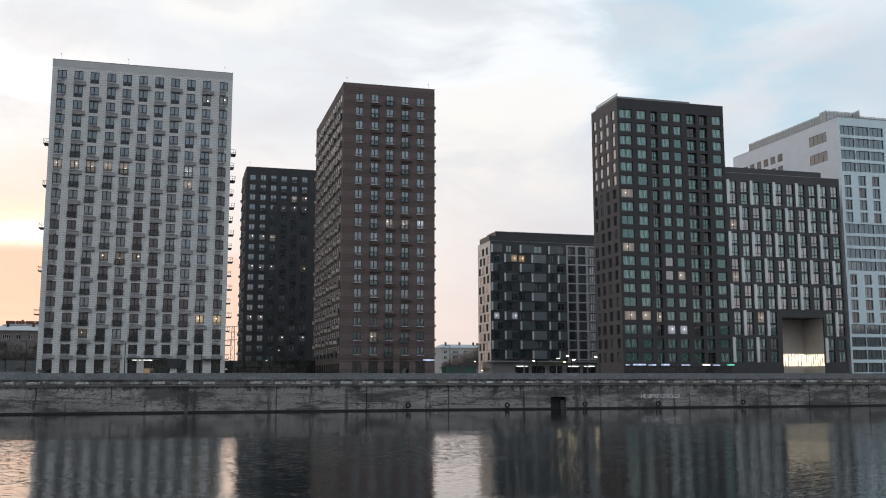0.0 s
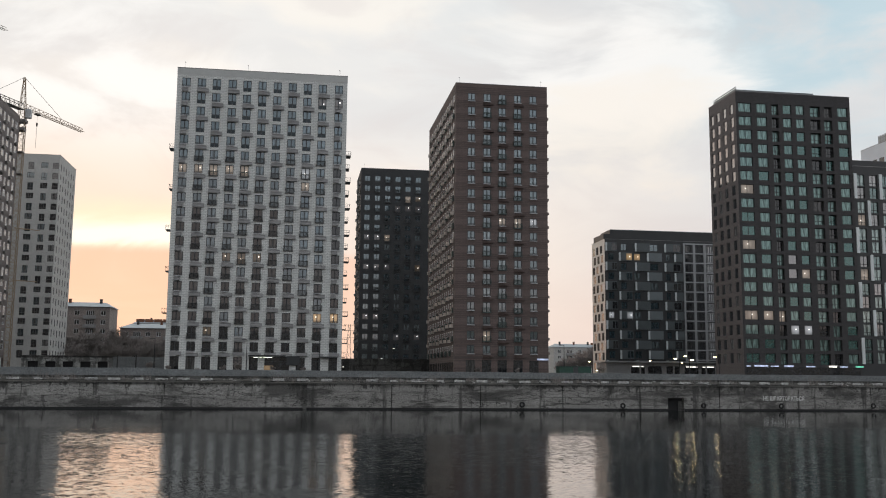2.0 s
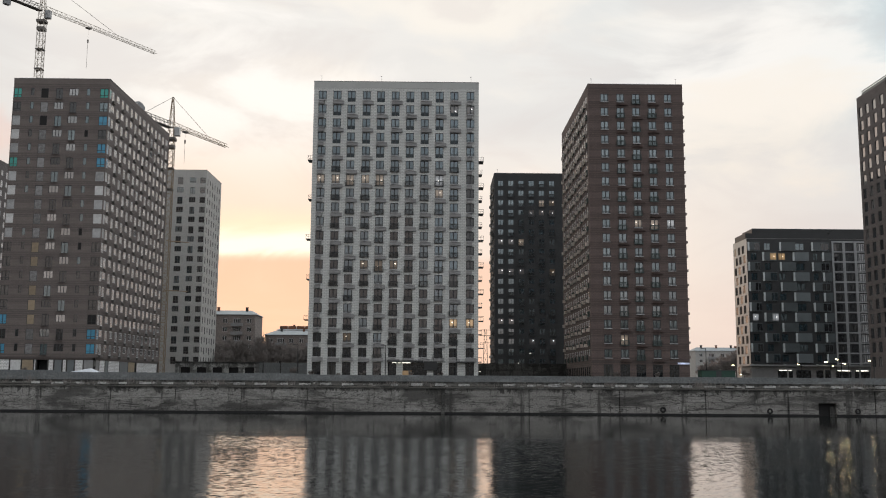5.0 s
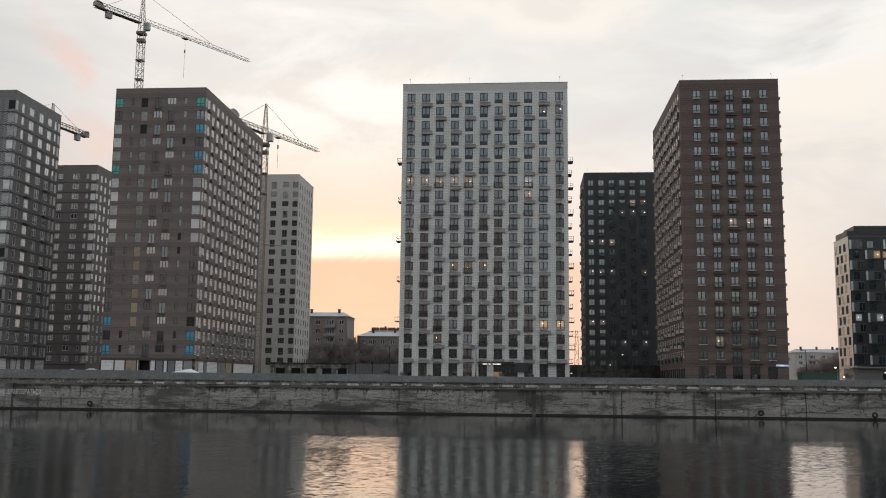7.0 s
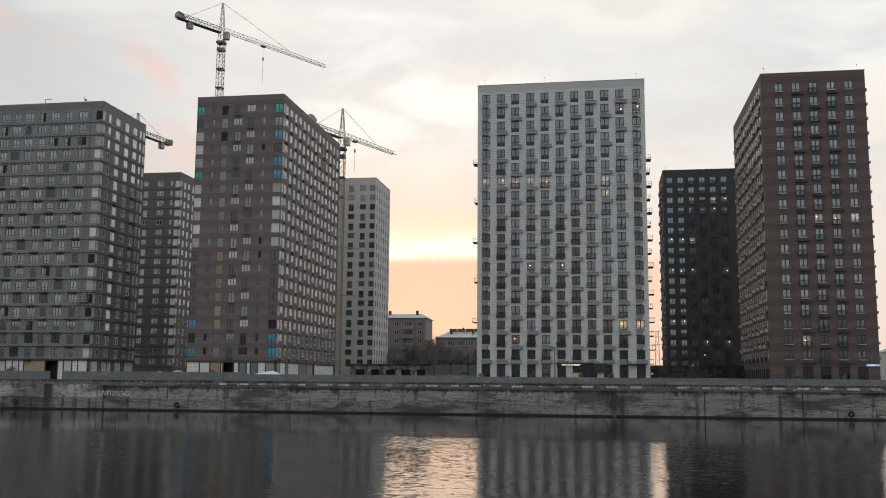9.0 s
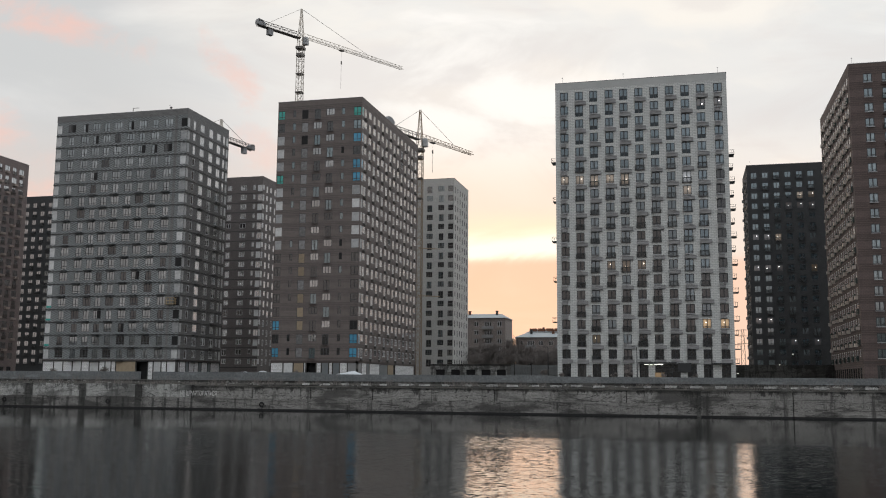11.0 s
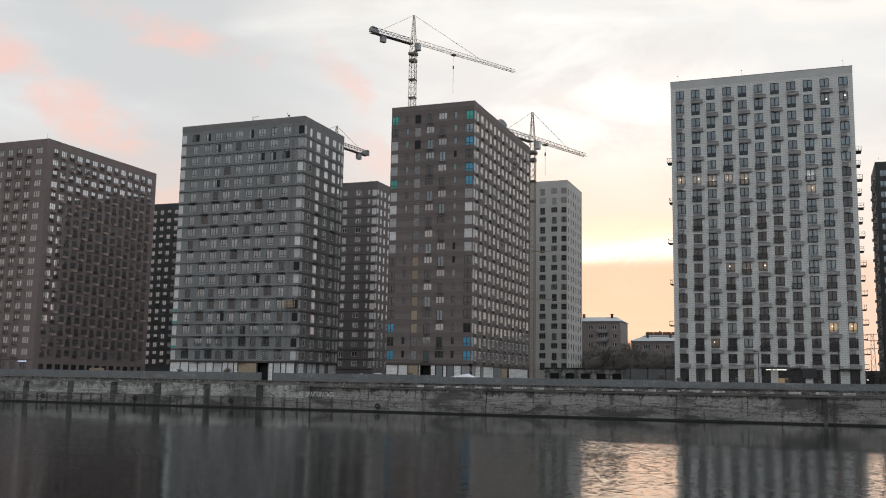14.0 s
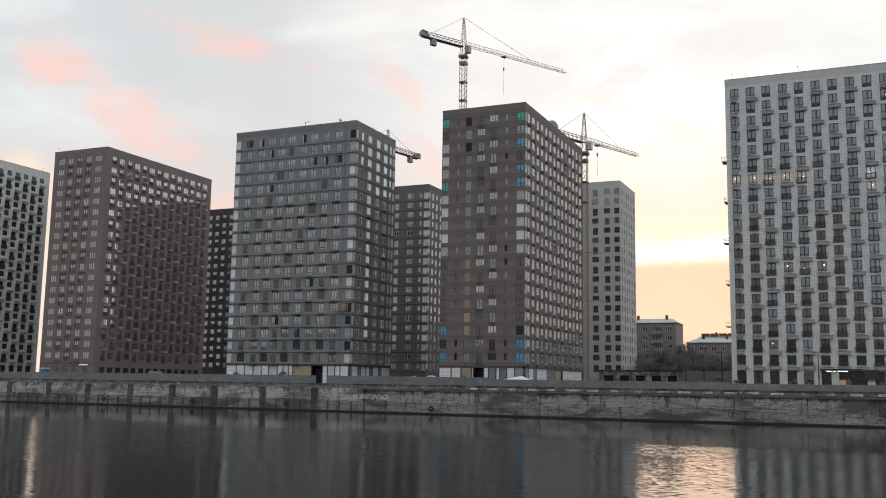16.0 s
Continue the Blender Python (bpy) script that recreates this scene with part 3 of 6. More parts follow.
def railing_mesh(wd, ht, mat):
    """A window guard of upright bars between two rails, standing just off the wall on a thin ledge."""
    key = ("r", round(wd, 2), round(ht, 2), mat)
    if key not in CACHE:
        full = wd + 0.24
        out = 0.14 if mat == "railing_brown" else 0.30
        n = int(full / 0.14)
        step = full / n
        slots = [(step * k + 0.028, step * (k + 1) - 0.028, 0.10, ht - 0.08) for k in range(n)]
        me = wall_mesh("balcony_railing", full, -0.06, ht, slots, 0.03, mat)
        bm = bmesh.new()
        bm.from_mesh(me)
        foot = sorted((v for v in bm.verts if abs(v.co.z + 0.06) < 1e-4), key=lambda v: v.co.x)
        head = sorted((v for v in bm.verts if abs(v.co.z - ht) < 1e-4 and v.co.y < 0.01), key=lambda v: v.co.x)
        a, b = bm.verts.new((0, out, -0.06)), bm.verts.new((full, out, -0.06))
        c, d = bm.verts.new((0, out, ht)), bm.verts.new((full, out, ht))
        for q in ((foot[0], a, b, foot[-1]), (foot[0], a, c, head[0]), (foot[-1], head[-1], d, b)):
            bm.faces.new(q)
        bm.to_mesh(me)
        bm.free()
        me.transform(Matrix.Translation((-full / 2, -out, 0)))
        CACHE[key] = me
    return CACHE[key]


def ac_mesh(wd, ht, dp, mat):
    """A louvred box for air conditioners, from its lower middle."""
    key = ("a", round(wd, 2), round(ht, 2), round(dp, 2), mat)
    if key not in CACHE:
        n = max(2, int(ht / 0.16))
        outline = [(0.0, 0.0)]
        for k in range(n):
            outline += [(-dp, ht * k / n), (-dp - 0.03, ht * (k + 0.45) / n), (-dp, ht * (k + 0.8) / n)]
        outline += [(-dp - 0.04, ht), (-dp - 0.04, ht + 0.04), (0.0, ht + 0.04)]
        CACHE[key] = bent_sheet("air_conditioner_box", outline, -wd / 2, wd / 2, mat)
    return CACHE[key]


# ---- towers ----
class Tower:
    """A block of flats with its base centre line on the ground; faces are added one by one."""

    def __init__(self, label, x0, x1, y0, y1, roof, wall, name="apartment_tower", group=""):
        self.x0, self.x1, self.y0, self.y1, self.roof, self.wall = x0, x1, y0, y1, roof, wall
        self.root = thing(name, label, "apartment building", Matrix.Translation((x0, y0, GROUND_Z)), group)
        self.w, self.d = x1 - x0, y1 - y0
        self.rng = random.Random(int(abs(x0) * 10) + int(y0))

    def matrix(self, face):
        if face == "front":
            return Matrix.Identity(4)
        if face == "right":       # looks towards +x
            return Matrix.Translation((self.w, 0, 0)) @ Matrix.Rotation(radians(90), 4, "Z")
        if face == "left":        # looks towards -x; u runs from the back to the front
            return Matrix.Translation((0, self.d, 0)) @ Matrix.Rotation(radians(-90), 4, "Z")
        return Matrix.Translation((self.w, self.d, 0)) @ Matrix.Rotation(radians(180), 4, "Z")

    def face(self, face, wins, v0=0.0, v1=None, wall=None, depth=0.0, label="", whole=False):
        """whole: windows far off or seen edge on, with frame and glass as one piece. wins: dicts with u (middle), v (bottom), w, h and what the opening holds."""
        depth = depth or (0.15 if face == "front" else 0.045)
        width = self.w if face in ("front", "back") else self.d
        m = self.matrix(face)
        holes = [(q["u"] - q["w"] / 2, q["u"] + q["w"] / 2, q["v"], q["v"] + q["h"], depth + q.get("inset", 0.0)) for q in wins]
        part("wall", wall_mesh("wall", width, v0, self.roof if v1 is None else v1, holes, depth, wall or self.wall), self.root, m, label)
        for q in wins:
            at = m @ Matrix.Translation((q["u"], depth + q.get("inset", 0.0) - (0.03 if whole else 0.10), q["v"]))
            if q.get("bare"):
                # a black pane behind the hole stands for the unlit room
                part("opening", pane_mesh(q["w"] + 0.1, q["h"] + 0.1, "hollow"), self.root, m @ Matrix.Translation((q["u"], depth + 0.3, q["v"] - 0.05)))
                continue
            look_of = (q["w"], q["h"], q.get("leaves", 2), q.get("transom", 0), q.get("frame", "frame_dark"), q.get("sill", ""))
            if whole:
                part("window", window_mesh(*look_of, q.get("glass", "glass_blue")), self.root, at)
            else:
                win = part("window", window_mesh(*look_of), self.root, at)
                part("pane", pane_mesh(q["w"], q["h"], q.get("glass", "glass_blue"), q.get("spandrel", 0.0)), win)
            if q.get("rail"):
                part("balcony_railing", railing_mesh(q["w"], q["rail"], q.get("rail_mat", "railing_dark")), self.root, m @ Matrix.Translation((q["u"], 0, q["v"] - 0.02)))
        return m

    def boxes_on(self, m, spots, wd, ht, dp, mat, name="air_conditioner_box"):
        for u, v in spots:
            part(name, ac_mesh(wd, ht, dp, mat), self.root, m @ Matrix.Translation((u, 0, v)))

    def close(self, faces, cap="parapet_cap", v0=0.0):
        """Blind walls, roof and parapet."""
        for f in faces:
            width = self.w if f in ("front", "back") else self.d
            part("wall", wall_mesh("wall", width, v0, self.roof, [], 0.3, self.wall), self.root, self.matrix(f))
        z = self.roof
        part("roof", boxes("roof", [(0.25, self.w - 0.25, 0.25, self.d - 0.25, z - 1.3, z - 1.0)], ["roof_felt"]), self.root)
        e = 0.06
        part("parapet", boxes("parapet", [(-e, self.w + e, -e, 0.40, z, z + 0.10), (-e, self.w + e, self.d - 0.40, self.d + e, z, z + 0.10),
                                          (-e, 0.40, 0.40, self.d - 0.40, z, z + 0.10), (self.w - 0.40, self.w + e, 0.40, self.d - 0.40, z, z + 0.10)], [cap]), self.root)
        inner = [(0.30, 0.40, 0.3, self.d - 0.3, z - 1.2, z), (self.w - 0.40, self.w - 0.30, 0.3, self.d - 0.3, z - 1.2, z),
                 (0.40, self.w - 0.40, self.d - 0.40, self.d - 0.30, z - 1.2, z), (0.40, self.w - 0.40, 0.30, 0.40, z - 1.2, z)]
        part("parapet_lining", boxes("parapet_lining", inner, ["roof_felt"]), self.root)

    def lamps(self, spots):
        """Thin obstruction lamps on the roof edge."""
        for x, y in spots:
            part("roof_lamp", boxes("roof_lamp", [(-0.018, 0.018, -0.018, 0.018, 0, 1.2), (-0.16, 0.06, -0.04, 0.04, 1.2, 1.32)], ["parapet_cap"]), self.root, Matrix.Translation((x, y, self.roof + 0.1)))


FLOOR = 3.0


def staggered(tower, face, cols, tops, tall_if, ww, hs, ht, glass_at, frame, sill, ac=None, rail_mat="railing_dark", rail=1.05, never=()):
    """Rows of two-leaf windows in which every other one reaches the floor behind a shallow railing."""
    wins, low = [], []
    for r, top in enumerate(tops):
        for c, u in enumerate(cols):
            tall = tall_if(r, c)
            h = ht if tall else hs
            q = dict(u=u, v=top - h, w=ww, h=h, frame=frame, glass=glass_at(r, c))
            if tall:
                q.update(transom=rail - 0.1, rail=rail, rail_mat=rail_mat)
            else:
                q.update(sill=sill)
                low.append((r, c, u, top))
            wins.append(q)
    return wins, low


# white tower in the middle of the bank
W = Tower("twenty-storey white brick apartment tower with grey air-conditioner boxes", -25.55, 9.25, 197.1, 217.9, 62.75, "white_brick")
cols = [x + 25.55 for x in (-23.7, -20.6, -17.6, -14.4, -11.4, -8.3, -5.2, -2.1, 1.0, 4.1, 7.5)]
tops = [60.7 - FLOOR * r for r in range(19)]
lit_w = {(6, 0): "lit_warm", (6, 1): "lit_warm", (6, 2): "lit_warm", (6, 3): "lit_warm", (6, 4): "lit_warm", (6, 8): "lit_cold", (7, 8): "lit_warm", (1, 9): "lit_dot_cold", (1, 10): "lit_dot_cold",
         (16, 9): "lit_amber", (16, 10): "lit_amber", (12, 3): "lit_dot", (12, 4): "lit_dot", (12, 5): "lit_dot", (17, 2): "lit_dot"}


def glass_w(r, c):
    if (r, c) in lit_w:
        return lit_w[r, c]
    # dim panes thicken downwards, imitating the dark bank that low windows mirror
    dim = (r > 12 and (c * 7 + r * 3) % 10 < (r - 8)) or (c == 10 and r > 5) or (c == 0 and r > 9) or (r > 8 and c in (1, 5, 6))
    return "glass_dim" if dim else "glass_slate"


wins, low = staggered(W, "front", cols, tops, lambda r, c: (r + c) % 2 == 0 and 0 < c < 10, 1.68, 1.86, 2.36, glass_w, "frame_slate", "sill_pale")
for q in wins:
    if q["h"] < 2.0:
        q["transom"] = 0.32
for c, u in enumerate(cols):
    if c == 6 or c == 7:
        continue
    wins.append(dict(u=u, v=0.4, w=1.75, h=3.35, frame="frame_black", glass="glass_dim", transom=2.6))
wins.append(dict(u=(cols[6] + cols[7]) / 2, v=0.4, w=4.9, h=3.4, leaves=3, transom=2.5, frame="frame_black", glass="glass_dim"))
for q in wins:                                     # the upper floors have glazed parapets instead of baskets
    if q["v"] > 44 and "rail" in q:
        q.pop("rail")
        q.update(transom=0.8, spandrel=0.8)
mW = W.face("front", wins, label="white brick wall")
for r, c, u, top in low:
    wide = c not in (0, 10)
    W.boxes_on(mW, [(u + (0.32 if wide else -0.2), top - 2.92)], 2.3 if wide else 1.15, 0.68, 0.42, "ac_grey")
W.boxes_on(mW, [(u + 0.2, 4.0) for c, u in enumerate(cols) if c % 2 == 0], 2.2, 0.62, 0.42, "ac_grey")
W.close(["left", "right", "back"])
part("cornice", boxes("cornice", [(-0.02, W.w + 0.02, -0.03, 0, 61.35, 62.72)], ["grey_render"]), W.root, None, "smooth grey band under the roof")
W.lamps([(1.5, 0.5), (14.2, 0.5), (33.2, 0.5)])
for k in range(16):                                # balconies on the narrow sides, seen edge on
    z = 45.9 - 2.8 * k
    for side in ((1,) if k % 3 else (1, -1)):
        x = W.w if side > 0 else 0
        d = 1.1 * side if k % 2 == 0 else 0.8 * side
        a, b = sorted((x, x + d))
        me = boxes("balcony", [(a, b, 1.0, 3.6, z, z + 0.14), (a, b, 1.0, 1.05, z + 0.95, z + 1.0), (a, b, 3.55, 3.6, z + 0.95, z + 1.0), *[(x + d * f - 0.02, x + d * f + 0.02, 1.0, 1.05, z, z + 1.0) for f in (0.5, 0.97)],
                               (x + d - 0.03, x + d + 0.03, 1.0, 3.6, z + 0.93, z + 1.0), (x + d - 0.02, x + d + 0.02, 1.0, 3.6, z + 0.3, z + 0.36)], ["railing_dark"])
        part("balcony", me, W.root)
# shop entrance with a lamp strip
part("shop_canopy", boxes("shop_canopy", [(16.2, 23.6, -0.9, -0.05, 3.9, 4.15)], ["frame_black"]), W.root)
part("lamp_strip", boxes("lamp_strip", [(17.3, 18.2, -0.95, -0.9, 3.62, 3.74), (18.5, 19.0, -0.95, -0.9, 3.62, 3.74), (19.3, 21.0, -0.95, -0.9, 3.62, 3.74)], ["lamp_white"]), W.root, None, "glowing warm strip lamp")
part("shop_sign", boxes("shop_sign", [(19.4, 21.2, -0.15, -0.05, 1.2, 2.1)], ["lit_amber"]), W.root)
part("side_canopy", boxes("side_canopy", [(23.8, 26.4, -0.5, -0.05, 2.2, 4.0), (30.4, 34.0, -1.0, -0.05, 3.8, 4.0)], ["frame_black"]), W.root)


# brown towers, alike but mirrored
def brown_tower(label, x0, x1, y0, y1, roof, wall, side, front_cols, glass_front, glass_side, lights=(), ac_mat="ac_brown", group="", wide=False, rail_mat="railing_teal"):
    t = Tower(label, x0, x1, y0, y1, roof, wall, group=group)
    tops = [roof - 2.1 - FLOOR * r for r in range(19)]
    lights = dict(lights)
    g = lambda r, c: lights.get((r, c)) or glass_front
    wins, low = staggered(t, "front", front_cols, tops, lambda r, c: (r + c) % 2 == 0 and c in (1, 2, 3) and r > 0 or (r == 0 and c == 2), 1.62, 1.72, 2.2, g, "frame_slate", "sill_pale", rail_mat=rail_mat)
    if not wide:                                     # a low fixed light under the casements
        for q in wins:
            if "rail" not in q:
                q["transom"] = 0.34
    if wide:                                         # three-leaf windows in the outer bays
        for q in wins:
            q["sill"] = ""
            if "rail" not in q:
                q.update(w=2.2 if abs(q["u"] - t.w / 2) > 5 else 1.7, leaves=3 if abs(q["u"] - t.w / 2) > 5 else 2, frame="frame_dark")
    for c, u in enumerate(front_cols):
        wins.append(dict(u=u, v=0.3, w=2.0, h=3.4, frame="frame_black", glass="glass_dim", transom=2.2))
    m = t.face("front", wins, label="brick front wall")
    for r, c, u, top in low:
        if c in (1, 2, 3):
            part("ledge", ac_mesh(2.3, 0.2, 0.35, "ledge_red"), t.root, m @ Matrix.Translation((u + 0.25, 0, top - 2.55)))
    n = 14
    pitch = (y1 - y0 - 3.0) / n
    us = [1.5 + pitch * (k + 0.5) for k in range(n)]
    wins, low = staggered(t, side, us, tops, lambda r, c: (r + c) % 2 == 0, 1.5, 1.36, 2.15, lambda r, c: lights.get((r, 100 + c)) or glass_side(r, c), "frame_dark" if wide else "frame_white", "", rail_mat=rail_mat)
    if wide:
        for k, q in enumerate(wins):
            if "rail" not in q:
                q.update(w=2.1, h=q["h"] + 0.3, v=q["v"] - 0.3, leaves=3)
    for u in us:
        wins.append(dict(u=u, v=0.3, w=1.9, h=3.0, frame="frame_black", glass="glass_dim"))
    m = t.face(side, wins, label="brick side wall", whole=True)
    for r, c, u, top in low:
        if r < 18:
            part("air_conditioner_box", ac_mesh(0.95 if ac_mat == "ac_pale" else 1.6, 0.66 if ac_mat == "ac_pale" else 0.55, 0.58 if ac_mat == "ac_pale" else 0.62, ac_mat), t.root, m @ Matrix.Translation((u + (0.3 if r % 3 else -0.3), 0, top - 2.45 + 0.12 * (c % 3))))
    t.close([f for f in ("left", "right", "back") if f != side])
    part("base_course", boxes("base_course", [(-0.03, t.w + 0.03, -0.04, 0, 4.05, 4.3)], ["ledge_brown"]), t.root)
    t.lamps([(0.8, 0.6), (t.w - 1.2, 0.6)])
    return t


lights_b = {(9, 2): "lit_warm", (9, 3): "lit_warm", (9, 4): "lit_cold", (17, 1): "lit_warm"}
B = brown_tower("twenty-storey brown brick apartment tower with stacked balconies", 32.5, 52.55, 197.5, 239.3, 62.85, "brown_brick", "left",
                [3.4, 6.8, 10.1, 13.5, 16.9], "glass_front", lambda r, c: "glass_dim", lights_b, "ac_pale")
for k in range(19):
    z = 59.0 - FLOOR * k
    part("side_ledge", boxes("side_ledge", [(20.05, 20.75, 1.5, 3.3, z, z + 0.5)], ["ac_brown"]), B.root)
part("shop_sign", boxes("shop_sign", [(17.6, 20.0, -0.25, -0.05, 3.75, 4.1)], ["sign_cold"]), B.root)

lights_m = {}
M = brown_tower("twenty-storey mauve-brown brick apartment tower", -208.9, -189.7, 197.5, 243.3, 63.3, "mauve_brick", "right",
                [2.7, 6.1, 9.4, 12.7, 16.2], "glass_grey", lambda r, c: "glass_coated", lights_m, "ac_tan", wide=True, rail_mat="railing_brown")
part("shop_sign", boxes("shop_sign", [(14.6, 17.2, -0.3, -0.05, 3.7, 4.0), (4.2, 6.0, -0.3, -0.05, 1.2, 1.45)], ["sign_cold"]), M.root)
part("shop_window_lit", boxes("shop_window_lit", [(19.2, 19.28, 21.5, 27.5, 0.9, 2.6)], ["lit_warm"]), M.root)


# dark towers in the second row
def back_tower(label, x0, x1, y0, y1, roof, wall, cols, side, nside, gl, lights=(), frame="frame_white", sill="sill_pale", group=""):
    t = Tower(label, x0, x1, y0, y1, roof, wall, group=group)
    lights = dict(lights)
    tops = [roof - 2.25 - FLOOR * r for r in range(19)]
    wins, low = staggered(t, "front", cols, tops, lambda r, c: (r + c) % 2 == 0 and c > 0, 1.65, 1.4, 2.1, lambda r, c: lights.get((r, c)) or gl(r, c), frame, sill)
    for q in wins:
        if "rail" not in q:
            q.update(v=q["v"] - 0.3, h=q["h"] + 0.3, transom=0.32)
    t.face("front", wins, label="brick front wall", whole=True)
    if side:
        pitch = (y1 - y0 - 2.0) / nside
        us = [1.0 + pitch * (k + 0.5) for k in range(nside)]
        wins, low = staggered(t, side, us, tops, lambda r, c: (r + c) % 2 == 0, 1.5, 1.4, 2.1, gl, frame, "")
        m = t.face(side, wins, whole=True)
        for r, c, u, top in low:
            part("air_conditioner_box", ac_mesh(1.2, 0.7, 0.5, "ac_grey"), t.root, m @ Matrix.Translation((u, 0, top - 2.4)))
    t.close([f for f in ("left", "right", "back") if f != side])
    t.lamps([(1.0, 0.6)])
    return t


lights_d = {(9, 0): "lit_dot_cold", (9, 1): "lit_dot_cold", (9, 2): "lit_dot_cold", (9, 5): "lit_dot", (6, 2): "lit_warm", (6, 0): "lit_dot_cold", (6, 1): "lit_dot_cold", (3, 3): "lit_dot_cold", (3, 4): "lit_dot_cold", (3, 5): "lit_dot_cold",
            (2, 4): "lit_warm", (2, 5): "lit_dot", (14, 0): "lit_dot_cold", (14, 1): "lit_dot_cold", (16, 3): "lit_dot_cold", (16, 5): "lit_dot_cold"}
back_tower("twenty-storey black brick apartment tower behind the brown one", 18.3, 53.1, 287.2, 308.0, 63.0, "black_brick",
               [1.9 + 3.1 * k for k in range(6)], "left", 6, lambda r, c: "glass_blue", lights_d, "frame_dark", "")
back_tower("black brick apartment tower behind two brown towers", -240.0, -205.2, 286.0, 307.0, 63.0, "black_brick",
                [1.9 + 3.1 * k for k in range(5, 10)], None, 0, lambda r, c: "glass_grey", (), "frame_dark", "frame_dark")
L = Tower("pale brick apartment tower with dark window columns", -266.3, -231.5, 197.5, 217.5, 63.2, "white_brick")
tops_l = [60.9 - FLOOR * r for r in range(19)]
us_l = [1.7 + 3.05 * k for k in range(6)]
wins, low = staggered(L, "right", us_l, tops_l, lambda r, c: (r + c) % 2 == 0, 1.6, 1.5, 2.3, lambda r, c: "glass_dim", "frame_black", "")
for u in us_l:
    wins.append(dict(u=u, v=0.4, w=1.75, h=3.3, frame="frame_black", glass="glass_dim"))
mL = L.face("right", wins, whole=True)
L.boxes_on(mL, [(u + 0.3, top - 2.9) for r, c, u, top in low], 1.9, 0.65, 0.42, "ac_grey")
L.close(["front", "left", "back"])
L.lamps([(33.5, 18.0)])

# ---- unfinished towers ----
rng = random.Random(5)


def podium(t, face, v1, items):
    """Unfinished ground floor: posts with block, board or open bays between them. items: (u0, u1, filling)."""
    m = t.matrix(face)
    width = t.w if face == "front" else t.d
    part("floor_beam", boxes("floor_beam", [(0, width, 0.0, 0.5, v1 - 0.45, v1)], ["ledge_brown"]), t.root, m)
    for u0, u1, fill in items:
        if fill == "open":
            # open bays are closed by a black sheet in place of shade
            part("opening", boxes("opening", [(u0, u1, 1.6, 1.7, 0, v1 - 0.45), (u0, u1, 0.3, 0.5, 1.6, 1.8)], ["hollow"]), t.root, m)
        else:
            part("infill_panel", boxes("infill_panel", [(u0, u1, 0.08, 0.30, 0, v1 - 0.47)], [fill]), t.root, m)
    post = boxes("post", [(-0.14, 0.14, 0.05, 0.35, 0, v1 - 0.46)], ["quay_dark"])
    for u in sorted({x for it in items for x in it[:2]}):
        part("post", post, t.root, m @ Matrix.Translation((u, 0, 0)))


K = Tower("unfinished dark brown brick apartment tower with film over its corner windows", -89.4, -69.1, 198.5, 244.8, 63.2, "dark_brown_brick")
tops_k = [61.1 - FLOOR * r for r in range(19)]
left_film = ["film_green", "glass_dim", "film_clear", "film_clear", "film_clear", "film_green", "film_clear", "film_clear", "film_clear", "film_clear", "film_clear"] + ["glass_dim"] * 5 + ["film_blue", "glass_dim", "film_blue"]
right_film = ["film_green", "glass_blue", "film_blue", "glass_dim", "film_blue", "film_blue", "film_clear", "film_clear", "film_clear", "film_clear", "film_clear"] + ["glass_dim"] * 5 + ["bare", "film_blue", "film_blue"]
hoist = ["bare", "film_clear", "bare", "film_clear", "film_clear", "film_clear", "film_clear", "film_clear", "film_clear", "film_clear", "film_clear", "plywood", "plywood", "film_clear", "plywood", "plywood", "plywood", "film_clear", "film_clear"]
wins = []
for r, top in enumerate(tops_k):
    for u, wd, film in ((0.95, 1.6, left_film[r]), (19.2, 1.75, right_film[r])):
        q = dict(u=u, v=top - 2.0, w=wd, h=2.0, leaves=2, transom=0.55, frame="frame_black", glass=film if film != "bare" else "hollow")
        if film == "film_clear":
            q.update(leaves=1, transom=0, frame="film_bright" if r % 2 else "film_clear", glass="film_bright" if r % 2 else "film_clear")
        wins.append(q)
    # low rows take darker glass in place of a darker reflection
    dark = r > 11
    if (r * 5) % 7 not in (3, 5) or r < 3:
        wins.append(dict(u=4.05, v=top - 1.55, w=0.72, h=1.55, leaves=1, frame="frame_dark", glass="glass_blue" if r < 11 and r % 3 else "glass_dim"))
    wins.append(dict(u=6.65, v=top - 2.1 - 0.1 * (r % 2), w=1.55, h=2.1 + 0.1 * (r % 2), leaves=1, frame="frame_dark", glass="hollow" if hoist[r] == "bare" else hoist[r].replace("film_clear", "film_dusty")))
    for u, k in ((9.7, 0), (12.75, 1)):
        if (r + k) % 2 == 0:
            wins.append(dict(u=u, v=top - 2.3, w=1.45, h=2.3, leaves=2, frame="frame_dark", glass="glass_dim" if (r * 3 + k) % 4 == 0 else "glass_blue", sill="ledge_brown"))
        else:
            wins.append(dict(u=u, v=top - 1.55, w=2.0, h=1.55, leaves=3, frame="frame_dark", glass="glass_dim" if (r + 2 * k) % 5 == 0 else "glass_grey"))
    wins.append(dict(u=15.85, v=top - 1.55, w=0.75, h=1.55, leaves=1, frame="frame_dark", glass="hollow" if r in (3, 10, 11) else ("glass_dim" if r > 12 else "glass_blue")))
K.face("front", wins, v0=4.3, label="dark brown brick front wall")
us = [2.55 + 3.2 * k for k in range(14)]
wins = [dict(u=0.75, v=t - 2.0, w=1.15, h=2.0, leaves=2, transom=0.55, frame="frame_white", glass=right_film[r] if right_film[r][:4] == "film" else "glass_grey") for r, t in enumerate(tops_k)]
shelves = []
